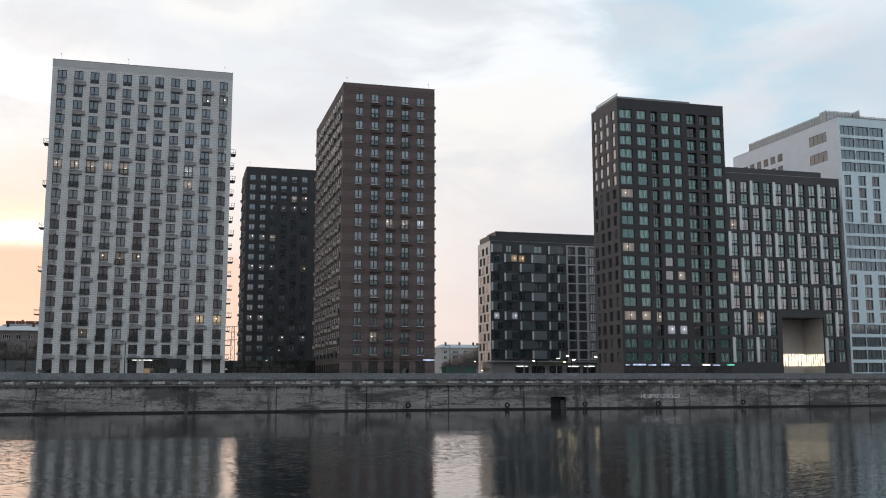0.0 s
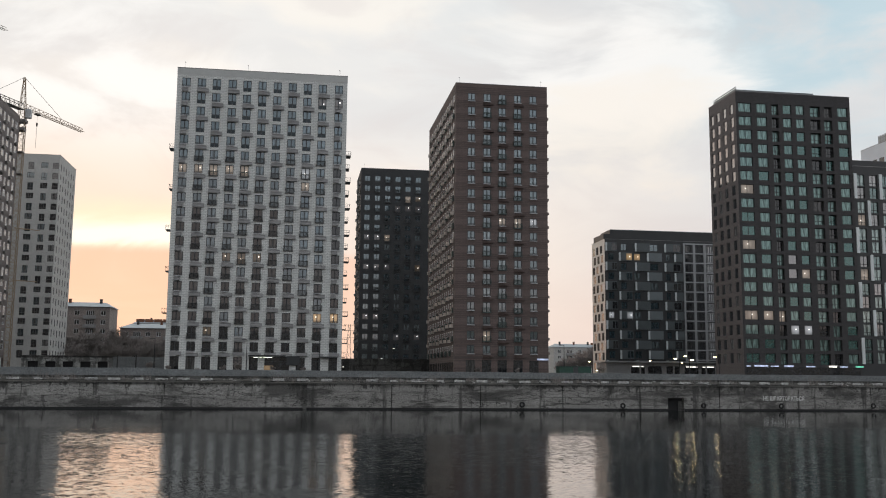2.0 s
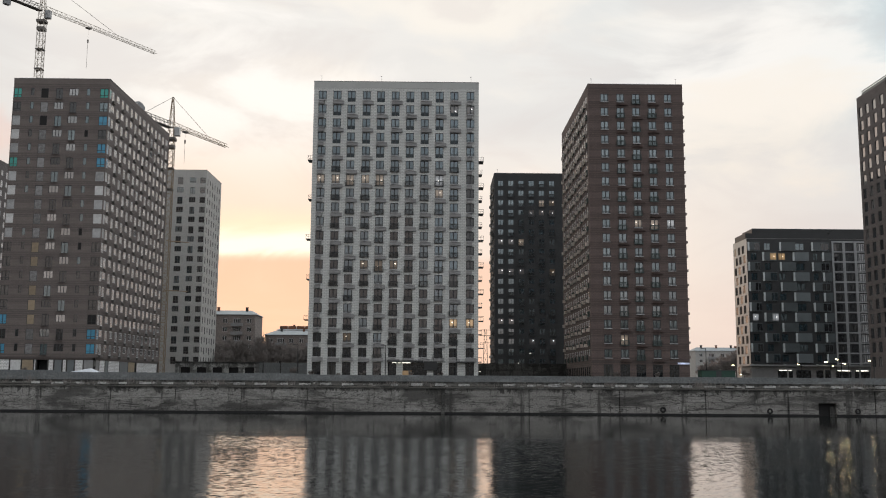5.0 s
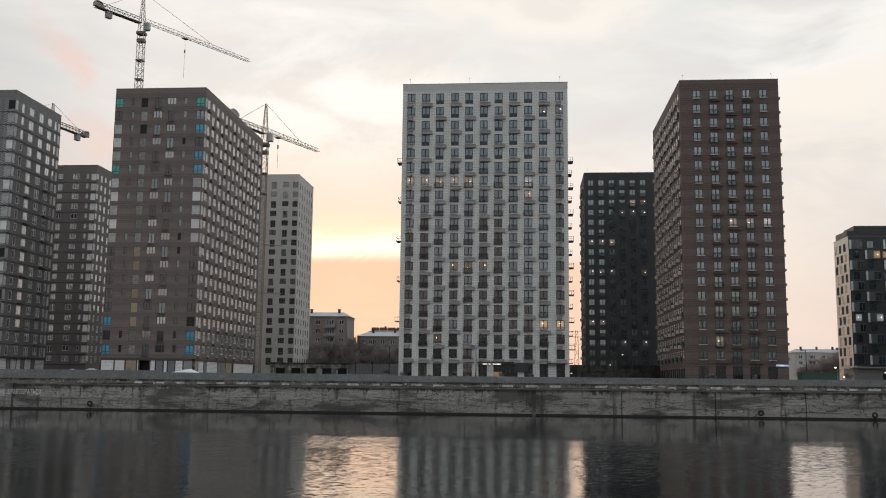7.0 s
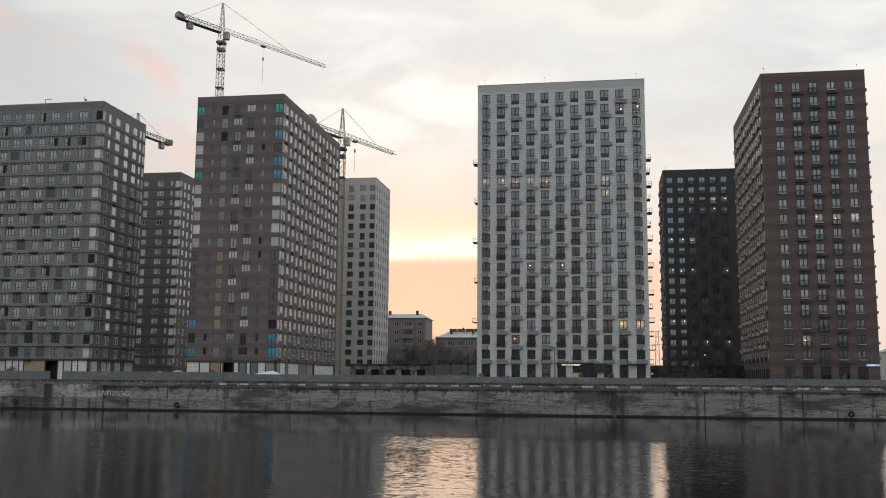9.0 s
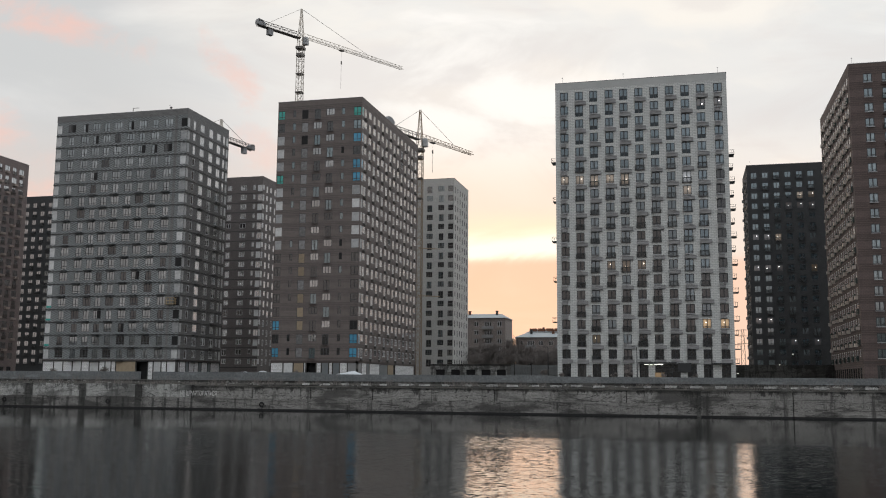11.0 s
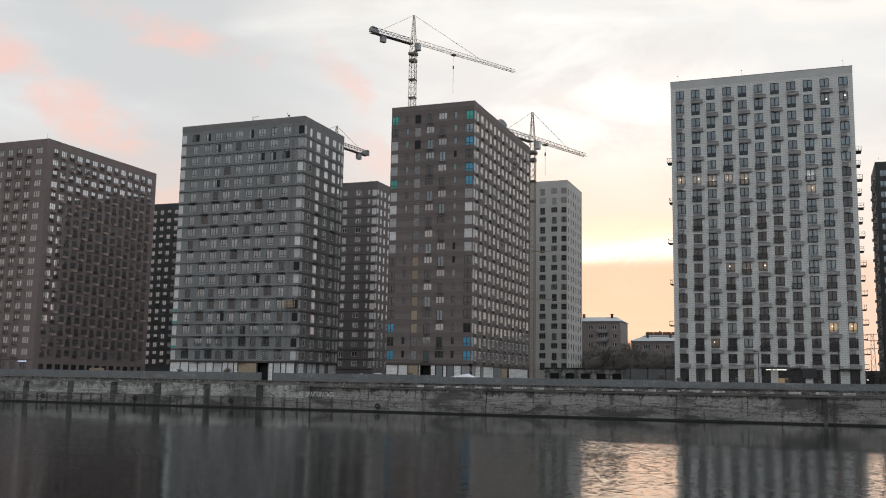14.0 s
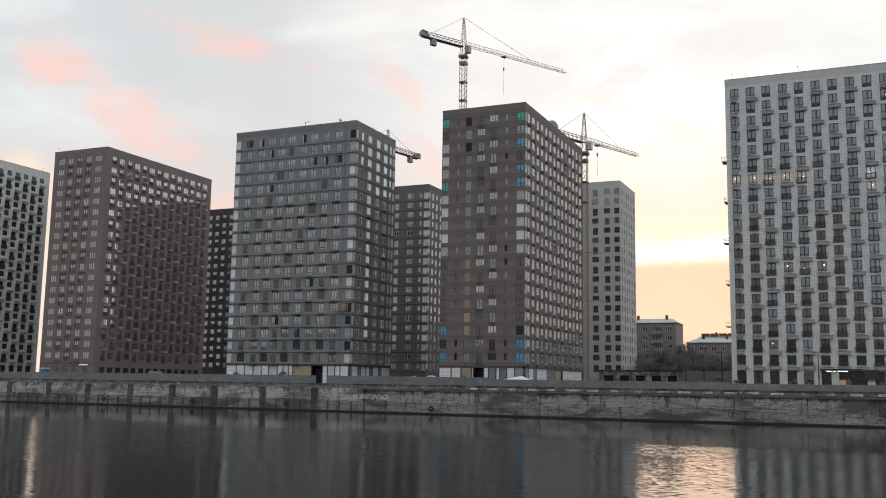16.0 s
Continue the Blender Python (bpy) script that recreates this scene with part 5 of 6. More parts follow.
# ---- cranes ----
def lattice(bm, a, b, wa, wb, step, r, up=(0, 0, 1), tri=False):
    """A lattice boom from a to b with a square or three-cornered section."""
    a, b = Vector(a), Vector(b)
    d = (b - a).normalized()
    s = d.cross(Vector(up)).normalized()
    u = s.cross(d).normalized()
    n = max(2, int((b - a).length / step))
    corner = [(-1, 0), (1, 0), (0, 1.7)] if tri else [(-1, -1), (1, -1), (1, 1), (-1, 1)]
    rings = []
    for i in range(n + 1):
        f = i / n
        h = (wa + (wb - wa) * f) / 2
        p = a + (b - a) * f
        rings.append([p + s * (cx * h) + u * (cy * h) for cx, cy in corner])
    for i in range(n):
        for k in range(len(corner)):
            rod(bm, rings[i][k], rings[i + 1][k], r)
            j = (k + 1) % len(corner)
            rod(bm, rings[i][k], rings[i + 1][j] if i % 2 else rings[i + 1][j], r * 0.6, 3)
            rod(bm, rings[i][k], rings[i][j], r * 0.6, 3)


def crane(label, x, y, jib_z, apex, base_z, tip, counter, hook=None, mast_mat="crane_white", width=1.7, lift=0.0, ties=()):
    root = thing("tower_crane", label, "crane", Matrix.Translation((x, y, base_z)))
    top = jib_z - base_z
    bm = bmesh.new()
    lattice(bm, (0, 0, 0), (0, 0, top - 4), width, width, width, 0.10, up=(0, 1, 0))
    part("mast", finish(bm, "mast", mast_mat), root)
    for k in range(3):
        z = top - 6 - 5.6 * k
        if z > 0:
            part("mast_collar", soft_box("mast_collar", width * 1.2, width * 1.2, 0.35 if k else 0.9, 0.05, "crane_dark"), root, Matrix.Translation((0, 0, z - 0.2)))
    part("slewing_ring", soft_box("slewing_ring", 2.4, 2.4, 0.8, 0.1, "crane_dark"), root, Matrix.Translation((0, 0, top - 4.0)))
    dj = Vector((tip[0] - x, tip[1] - y, 0))
    length = dj.length
    dj.normalize()
    side = dj.cross(Vector((0, 0, 1)))
    cab = soft_box("cab", 1.7, 1.5, 2.3, 0.15, "film_clear")
    part("cab", cab, root, Matrix.Translation(Vector((0, 0, top - 2.6)) + side * 0.9 + dj * 1.0))
    bm = bmesh.new()
    lattice(bm, (0, 0, top - 3.2), (0, 0, apex - base_z), 1.7, 0.35, 1.6, 0.09, up=(0, 1, 0))
    part("apex", finish(bm, "apex", mast_mat), root)
    bm = bmesh.new()
    lattice(bm, Vector((0, 0, top)) + dj * 1.0, Vector((0, 0, top)) + dj * length, 1.5, 1.1, 1.7, 0.075, tri=True)
    part("jib", finish(bm, "jib", mast_mat), root)
    cl = math.hypot(counter[0] - x, counter[1] - y)
    bm = bmesh.new()
    lattice(bm, Vector((0, 0, top)) - dj * 0.8, Vector((0, 0, top)) - dj * cl, 1.5, 1.5, 1.5, 0.09)
    m = Matrix.Translation(Vector((0, 0, top - 0.7)) - dj * cl / 2) @ Matrix.Rotation(math.atan2(dj.y, dj.x), 4, "Z") @ Matrix.Diagonal((cl - 1, 1.5, 0.18, 1))
    bmesh.ops.transform(bm, matrix=m, verts=bmesh.ops.create_cube(bm, size=1)["verts"])
    part("counter_jib", finish(bm, "counter_jib", "crane_dark"), root)
    turn = Matrix.Rotation(math.atan2(dj.y, dj.x), 4, "Z")
    part("counterweight", soft_box("counterweight", 1.7, 1.2, 2.1, 0.1, "crane_grey"), root, Matrix.Translation(Vector((0, 0, top - 2.7)) - dj * (cl * 0.72)) @ turn)
    part("winch", bent_sheet("winch", [(-1.5, 0.0), (1.3, 0.0), (1.3, 0.7), (0.2, 1.5), (-1.1, 1.7), (-1.5, 1.0)], -0.65, 0.65, "crane_grey"), root, Matrix.Translation(Vector((0, 0, top - 0.5 + lift)) - dj * (cl - 1.2)) @ turn @ Matrix.Rotation(radians(-90), 4, "Z"))
    bm = bmesh.new()
    rod(bm, (0, 0, apex - base_z), Vector((0, 0, top + 1.2)) + dj * length * 0.62, 0.06, 3)
    rod(bm, (0, 0, apex - base_z), Vector((0, 0, top + 0.5)) - dj * cl * 0.8, 0.06, 3)
    part("tie_rope", finish(bm, "tie_rope", "crane_dark"), root)
    for z, dx, dy in ties:                           # struts that hold the mast to a tower
        bm = bmesh.new()
        rod(bm, (0, 0.5, z - base_z), (dx, dy, z - base_z), 0.11)
        rod(bm, (0, -0.5, z - base_z), (dx, dy, z - base_z), 0.09)
        part("mast_tie", finish(bm, "mast_tie", mast_mat), root)
    if hook:
        f, dz = hook
        p = Vector((0, 0, top)) + dj * length * f
        bm = bmesh.new()
        rod(bm, p, p - Vector((0, 0, dz * 0.35)), 0.018, 3)
        rod(bm, p - Vector((0, 0, dz * 0.35)), p - Vector((0, 0, dz)), 0.045, 3)
        part("hoist_rope", finish(bm, "hoist_rope", "crane_dark"), root)
        part("hook_block", soft_box("hook_block", 0.4, 0.3, 1.0, 0.08, "crane_dark"), root, Matrix.Translation(p - Vector((0, 0, dz * 0.38))))
        part("trolley", soft_box("trolley", 1.6, 1.1, 0.4, 0.08, "crane_dark"), root, Matrix.Translation(p - Vector((0, 0, 0.5))) @ turn)
    return root


crane("tall pale tower crane standing behind the unfinished tower", -108.8, 256.0, 106.4, 115.0, GROUND_Z, (-87.9, 292.2), (-114.1, 241.4), (0.375, 12.4))
crane("pale tower crane close behind the unfinished tower", -70.0, 250.0, 71.9, 79.8, GROUND_Z, (-60.3, 273.4), (-72.2, 235.9), (0.23, 9.0), "crane_yellow", 1.6, 1.6, ((41.0, 5.2, 3.0), (28.0, 5.2, 3.0)))
crane("pale tower crane behind the grey tower", -136.8, 262.0, 78.8, 84.4, GROUND_Z, (-139.7, 248.0), (-133.5, 277.7), None, "crane_white", 1.6)

# ---- old low buildings behind ----
def old_block(label, x0, x1, y, depth, height, floors, wall, roof_mat, bay=5.2):
    t = Tower(label, x0, x1, y, y + depth, height, wall, name="old_building")
    wins = []
    rows = np.linspace(height - 2.8, 1.4, floors)
    n = int((x1 - x0) / bay)
    for r, v in enumerate(rows):
        for c in range(n):
            wide = c % 3 == 1
            wins.append(dict(u=(c + 0.5) * (x1 - x0) / n, v=float(v), w=2.6 if wide else 1.6, h=1.6, leaves=4 if wide else 2, frame="frame_white", glass="glass_dim"))
    m = t.face("front", wins)
    for r, v in enumerate(rows):
        for c in range(n):
            if c % 3 == 1:
                part("balcony", boxes("balcony", [(-2.0, 2.0, -1.1, -1.0, 0, 1.0), (-2.0, 2.0, -1.1, 0, -0.15, 0), (-2.0, -1.9, -1.0, 0, 0, 1.0), (1.9, 2.0, -1.0, 0, 0, 1.0)], ["ac_grey"]), t.root, m @ Matrix.Translation(((c + 0.5) * (x1 - x0) / n, 0, float(v) - 1.0)))
    t.close(["left", "right", "back"])
    bm = bmesh.new()
    w, d = t.w, t.d
    vs = [bm.verts.new(p) for p in ((-0.5, -0.5, 0), (w + 0.5, -0.5, 0), (w + 0.5, d + 0.5, 0), (-0.5, d + 0.5, 0), (2.5, d / 2, 1.9), (w - 2.5, d / 2, 1.9))]
    for f in ((0, 1, 5, 4), (2, 3, 4, 5), (0, 4, 3), (1, 2, 5), (3, 2, 1, 0)):
        bm.faces.new([vs[i] for i in f])
    part("pitched_roof", finish(bm, "pitched_roof", roof_mat), t.root, Matrix.Translation((0, 0, height + 0.12)), "pale metal roof")
    for k in range(5):
        part("chimney", boxes("chimney", [(-0.4, 0.4, -0.4, 0.4, 0, 1.5), (-0.5, 0.5, -0.5, 0.5, 1.5, 1.65)], ["rust" if k % 2 else "quay_dark"]), t.root, Matrix.Translation((w * (0.12 + 0.2 * k), d * 0.4, height + 1.4)))
    part("roof_hatch", boxes("roof_hatch", [(-1.9, 1.9, -0.6, 0.6, 0, 1.3)], ["rust"]), t.root, Matrix.Translation((w * 0.62, d * 0.42, height + 1.4)), "rust-red roof hatch")
    return t


old_block("old brown brick apartment house with a pale metal roof", -112.0, -61.8, 335.0, 14.0, 22.4, 7, "old_brick", "zinc_roof", 4.1)
old_block("low old brick house with a pale metal roof", -61.0, -20.0, 352.0, 15.0, 16.3, 4, "old_brick", "zinc_roof", 3.6)
far = old_block("far pale apartment house with rust-red roof structures", -77.5, -15.0, 480.0, 15.0, 24.6, 7, "pale_brick", "zinc_roof")
for k in range(6):
    part("roof_structure", boxes("roof_structure", [(0, 3.6, 2.0, 5.0, 0, 1.5)], ["rust"]), far.root, Matrix.Translation((1.0 + 4.2 * k, 0, 25.4)), "rust-red roof structure")
old_block("far low pale apartment house between the towers", 128.0, 165.0, 470.0, 15.0, 15.5, 5, "pale_brick", "zinc_roof")
old_block("far low apartment house beyond the trees", 175.0, 260.0, 520.0, 15.0, 17.0, 5, "old_brick", "zinc_roof")


# ---- bare trees ----
def bare_tree(seed, height, depth=5, fork=4, mat="bark"):
    """Tapered trunk with limbs and a crown of twigs, as two meshes."""
    rg = random.Random(seed)
    trunk, twig = ([], []), ([], [])

    def limb(store, p, q, r0, r1, n):
        verts, faces = store
        d = (q - p).normalized()
        a = d.orthogonal().normalized()
        b = d.cross(a)
        k = len(verts)
        for c, r in ((p, r0), (q, r1)):
            for i in range(n):
                t = 2 * math.pi * i / n
                verts.append(tuple(c + (a * math.cos(t) + b * math.sin(t)) * r))
        for i in range(n):
            j = (i + 1) % n
            faces.append((k + i, k + j, k + n + j, k + n + i))

    def grow(p, d, length, r, level):
        q = p + d * length
        limb(trunk if level < 2 else twig, p, q, r, max(0.02, r * 0.62), 6 if level < 2 else 3)
        if level >= depth:
            return
        for _ in range(fork if level else 6):
            side = Vector((rg.uniform(-1, 1), rg.uniform(-1, 1), rg.uniform(-0.1, 0.9)))
            nd = (d * 0.9 + side * (0.75 if level else 0.6)).normalized()
            grow(p + d * length * rg.uniform(0.5, 1.0), nd, length * rg.uniform(0.55, 0.78), max(0.030, r * 0.6), level + 1)

    grow(Vector((0, 0, 0)), Vector((0, 0, 1)), height * 0.30, height * 0.018, 0)
    out = []
    for nm, (verts, faces) in (("trunk", trunk), ("crown", twig)):
        me = bpy.data.meshes.new(nm)
        me.from_pydata(verts, [], faces)
        me.materials.append(MAT[mat])
        out.append(me)
    return out


TREES = [bare_tree(s, 10.0) for s in range(3)]
# copies for the far trees, with haze painted into a paler bark
THIN = [bare_tree(s + 5, 10.0, 5, 4, "haze_bark") for s in range(3)]
spots = [(-68, 318, 1.1), (-64, 312, 0.9), (-57, 320, 0.85), (-52, 314, 0.75), (-47, 322, 0.8), (-43, 316, 0.7), (-38, 325, 0.8), (-75, 322, 0.9), (-60, 326, 0.95), (-50, 329, 0.8), (-41, 331, 0.75), (-34, 328, 0.8),
         (-36, 420, 1.8), (-48, 430, 1.7), (111, 400, 0.62), (117, 404, 0.7), (121, 398, 0.75), (126, 400, 1.05), (130, 406, 1.15), (124, 412, 0.95), (137, 420, 1.2), (108, 380, 0.6), (112, 384, 0.66), (115, 379, 0.7), (119, 383, 0.8), (110, 388, 0.62), (117, 388, 0.72), (122, 381, 1.0), (30, 250, 0.35), (22, 262, 0.4), (-66, 305, 0.8), (-55, 308, 0.8), (-45, 309, 0.85), (-70, 330, 1.1), (-30, 320, 1.0), (-62, 315, 1.05), (-54, 326, 1.1), (-48, 318, 0.95), (-58, 331, 1.2), (-72, 312, 0.9), (-44, 327, 1.0)]
for k, (x, y, s) in enumerate(spots):
    t = thing("bare_tree", "leafless tree with thin dark twigs", "tree", Matrix.Translation((x, y, GROUND_Z)) @ Matrix.Rotation(k * 1.3, 4, "Z") @ Matrix.Diagonal((s * 1.7, s * 1.7, s * 1.75, 1)), "trees behind the towers")
    kind = THIN if y > 390 else TREES
    part("trunk", kind[k % 3][0], t)
    part("crown", kind[k % 3][1], t)

for k, (x, y, s) in enumerate(((-27.5, 192, 0.16), (-24.0, 191, 0.13), (-13.5, 191, 0.12), (-11.0, 192, 0.15), (-18.5, 190, 0.10), (-4.5, 190, 0.12), (1.5, 191, 0.11), (36.0, 190, 0.14), (44.0, 189, 0.12), (60.0, 185, 0.15), (-78.0, 186, 0.14), (-120.0, 182, 0.15), (-128.0, 176, 0.13))):
    t = thing("shrub", "small leafless shrub on the bank", "shrub", Matrix.Translation((x, y, GROUND_Z)) @ Matrix.Rotation(k * 0.9, 4, "Z") @ Matrix.Diagonal((s * 2.2, s * 2.2, s * 2.4, 1)), "shrubs on the bank")
    part("trunk", TREES[k % 3][0], t)
    part("crown", TREES[k % 3][1], t)

# lattice pylon far behind the white tower
pylon = thing("pylon", "slim steel lattice pylon far behind", "pylon", Matrix.Translation((18.5, 340.0, GROUND_Z)))
corners = [(-1, -1), (1, -1), (1, 1), (-1, 1)]
half = lambda z: 0.9 - 0.5 * z / 18.3
for k, (cx, cy) in enumerate(corners):
    bm = bmesh.new()
    rod(bm, (cx * half(0), cy * half(0), 0), (cx * half(18.3), cy * half(18.3), 18.3), 0.07)
    part("leg", finish(bm, "leg", "crane_dark"), pylon)
for tier in range(6):
    z0, z1 = 18.3 * tier / 6, 18.3 * (tier + 1) / 6
    for k in range(4):
        (ax, ay), (bx, by) = corners[k], corners[(k + 1) % 4]
        bm = bmesh.new()
        rod(bm, (ax * half(z0), ay * half(z0), z0), (bx * half(z1), by * half(z1), z1), 0.045, 3)
        part("brace", finish(bm, "brace", "crane_dark"), pylon)
for z in (13.5, 16.0, 18.0):
    part("cross_arm", boxes("cross_arm", [(-1.9, 1.9, -0.08, 0.08, z, z + 0.14)], ["crane_dark"]), pylon)

# ---- ground and water ----
def water_material():
    m, n, b = material("river_water")
    v = n.add("ShaderNodeNewGeometry").outputs["Position"]
    b.inputs["Base Color"].default_value = (0.008, 0.010, 0.010, 1)
    b.inputs["IOR"].default_value = 1.52
    b.inputs["Roughness"].default_value = 0.07
    sep = n.add("ShaderNodeSeparateXYZ")
    n.put(sep.inputs[0], v)
    patch = n.range(n.noise(n.mapping(v, scale=(0.020, 0.045, 1)), 1.0, 3), 0.40, 0.62, 0.5, 1.25)
    patch = n.math("MULTIPLY", patch, n.range(sep.outputs[0], -22.0, -8.0, 0.85, 1.0))     # the left reach lies sheltered
    out = n.math("ADD", sep.outputs[1], n.math("MULTIPLY", n.math("SUBTRACT", n.noise(n.mapping(v, scale=(0.03, 0.06, 1), loc=(7, 1, 0)), 1.0, 4), 0.5), 60.0))
    breeze = n.range(out, 98.0, 82.0, 0.14, 1.0)          # the water under the wall is calm, farther out a breeze ruffles it
    patch = n.math("MULTIPLY", patch, breeze)
    slopes = []
    for k, (scale, ax, ay, loc) in enumerate((((2.2, 4.2, 1), 0.19, 0.16, (0, 0, 0)), ((0.5, 0.5, 1), 0.04, 0.014, (5, 9, 0)), ((5.5, 9.5, 1), 0.15, 0.14, (2, 4, 0)))):
        t = n.add("ShaderNodeTexNoise")
        n.put(t.inputs["Vector"], n.mapping(v, scale=scale, loc=loc, rot=(0, 0, 0.12 * k)))
        t.inputs["Scale"].default_value, t.inputs["Detail"].default_value = 1.0, 1.0
        mid = n.vec("SUBTRACT")
        n.put(mid.inputs[0], t.outputs["Color"])
        mid.inputs[1].default_value = (0.5, 0.5, 0.5)
        much = n.vec("MULTIPLY")
        n.put(much.inputs[0], mid.outputs[0])
        much.inputs[1].default_value = (ax, ay, 0)
        slopes.append(much.outputs[0])
    total = n.vec("ADD")
    n.put(total.inputs[0], slopes[0])
    n.put(total.inputs[1], slopes[1])
    whole = n.vec("ADD")
    n.put(whole.inputs[0], total.outputs[0])
    n.put(whole.inputs[1], slopes[2])
    sway = n.vec("SCALE")
    n.put(sway.inputs[0], whole.outputs[0])
    n.put(sway.inputs["Scale"], patch)
    up = n.vec("ADD")
    n.put(up.inputs[0], sway.outputs[0])
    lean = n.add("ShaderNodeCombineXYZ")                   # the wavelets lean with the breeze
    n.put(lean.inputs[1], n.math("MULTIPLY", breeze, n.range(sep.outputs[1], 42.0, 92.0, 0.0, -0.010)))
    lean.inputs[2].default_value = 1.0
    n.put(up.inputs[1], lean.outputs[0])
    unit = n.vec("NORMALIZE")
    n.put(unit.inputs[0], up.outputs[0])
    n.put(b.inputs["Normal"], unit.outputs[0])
    return m


MAT["water"] = water_material()


def ground_material():
    m, n, b = material("rough_ground")
    v = n.add("ShaderNodeNewGeometry").outputs["Position"]
    f = n.noise(v, 0.5, 6, 0.65)
    g = n.noise(v, 3.5, 4, 0.6)
    col = n.mix(n.range(f, 0.35, 0.65), (0.030, 0.029, 0.026), (0.068, 0.064, 0.056))
    n.put(b.inputs["Base Color"], n.mix(n.range(g, 0.5, 0.75), col, (0.105, 0.098, 0.085)))
    b.inputs["Roughness"].default_value = 0.95
    n.put(b.inputs["Normal"], n.bump(g, 0.8, 0.15))
    return m


MAT["ground"] = ground_material()


def sheet(name, pts, mat):
    me = bpy.data.meshes.new(name)
    me.from_pydata(pts, [], [tuple(range(len(pts)))])
    me.materials.append(MAT[mat])
    return me


QUAY = 151.0
thing("water", "dark rippled river water", "water", None, "", sheet("water", [(-2500, 1.5, 0), (2500, 1.5, 0), (2500, QUAY + 1, 0), (-2500, QUAY + 1, 0)], "water"), "structure")


def bank_mesh():
    """One sheet: rough edge strip behind the quay wall, then level ground out to the horizon."""
    xs = np.concatenate([[-4000, -1200, -500], np.arange(-300, 301, 1.5), [500, 1200, 4000]])
    ys = [QUAY + 0.34, QUAY + 0.35, QUAY + 1.0, QUAY + 1.8, QUAY + 2.8, QUAY + 3.8, QUAY + 5.0, QUAY + 9, 180, 400, 4500]
    zs = [2.5, 4.02, 4.16, 4.28, 4.40, 4.52, 4.62, 4.9, 5.0, 5.0, 5.0]
    verts = []
    for j, (y, z) in enumerate(zip(ys, zs)):
        for x in xs:
            dz = noise.noise(Vector((x * 0.4, y * 0.8, 0))) * 0.22 if 1 < j < 7 and abs(x) < 301 else 0.0
            verts.append((float(x), y, z + dz))
    n = len(xs)
    faces = [(j * n + i, j * n + i + 1, (j + 1) * n + i + 1, (j + 1) * n + i) for j in range(len(ys) - 1) for i in range(n - 1)]
    me = bpy.data.meshes.new("ground")
    me.from_pydata(verts, [], faces)
    me.materials.append(MAT["ground"])
    return me


thing("ground", "bare dark earth with debris along the far bank", "ground", None, "", bank_mesh(), "structure")
thing("near_bank", "paved near bank on which the camera stands", "pavement", None, "", boxes("near_bank", [(-2500, 2500, -2500, 1.5, 2.6, 3.4), (-2500, 2500, 0.9, 1.5, -1, 2.6)], ["asphalt"]), "structure")

# plain blocks along the near bank close the place behind the camera
# they are unseen, added so that low windows reflect something dark
for k, (x0, x1, h) in enumerate(((-420, -330, 22), (-320, -210, 30), (-205, -120, 26), (-112, -30, 27), (-22, 60, 24), (70, 150, 33), (160, 270, 27), (280, 400, 30))):
    thing(f"near_bank_building_{k + 1}", "unseen plain grey block added for reflections", "building", Matrix.Translation((0, 0, 3.4)), "", boxes("unseen_near_block", [(x0, x1, -95 - 8 * (k % 3), -70 - 8 * (k % 3), 0, h)], ["pale_brick"]), "structure")

# ---- quay wall ----
quay = thing("quay_wall", "stained and cracked concrete quay wall above the river", "wall", None, "", None, "structure")
qrng = random.Random(11)


def quay_block(x0, x1, y0, z0, z1, mat, bulge=0.0, name="wall_block"):
    """A worn wall block: front face as a fine grid with a chipped top edge."""
    nx, nz = max(2, int((x1 - x0) / 0.7)), 6
    verts, faces = [], []
    for j in range(nz + 1):
        for i in range(nx + 1):
            x = x0 + (x1 - x0) * i / nx
            z = z0 + (z1 - z0) * j / nz
            y = y0 + noise.noise(Vector((x * 0.7, z * 1.5, 3.0))) * 0.05
            if j == nz:
                z -= max(0.0, noise.noise(Vector((x * 0.55, 7.1, 0)))) * 0.35
            verts.append((x, y, z))
    for j in range(nz):
        for i in range(nx):
            k = j * (nx + 1) + i
            faces.append((k, k + 1, k + nx + 2, k + nx + 1))
    top = nz * (nx + 1)
    b0 = len(verts)
    for i in range(nx + 1):
        x, y, z = verts[top + i]
        verts.append((x, y0 + 0.9, z))
    for i in range(nx):
        faces.append((top + i, top + i + 1, b0 + i + 1, b0 + i))
    for i, flip in ((0, False), (nx, True)):
        k = len(verts)
        verts += [(verts[i][0], y0, z0), (verts[i][0], y0 + 0.9, z0), (verts[i][0], y0 + 0.9, z1 - 0.2), (verts[i][0], y0, z1 - 0.2)]
        faces.append((k, k + 1, k + 2, k + 3) if not flip else (k + 3, k + 2, k + 1, k))
    me = bpy.data.meshes.new(name)
    me.from_pydata(verts, [], faces)
    me.materials.append(MAT[mat])
    return part(name, me, quay)


# to the right: tall blocks with open joints; a drain mouth between two of them
HOLE = (60.1, 62.9)
x = 1.6
while x < 260:
    x2 = x + 13.4 + qrng.uniform(-0.8, 0.8)
    if x < HOLE[0] < x2:
        quay_block(x + 0.14, HOLE[0], QUAY, -0.4, 4.0, "quay_right")
        quay_block(HOLE[0], HOLE[1], QUAY, 2.0, 4.0, "quay_right")
        quay_block(HOLE[1], x2, QUAY, -0.4, 4.0, "quay_right")
    else:
        quay_block(x + 0.14, x2, QUAY + qrng.uniform(-0.04, 0.04), -0.4, 4.0, "quay_right")
    x = x2
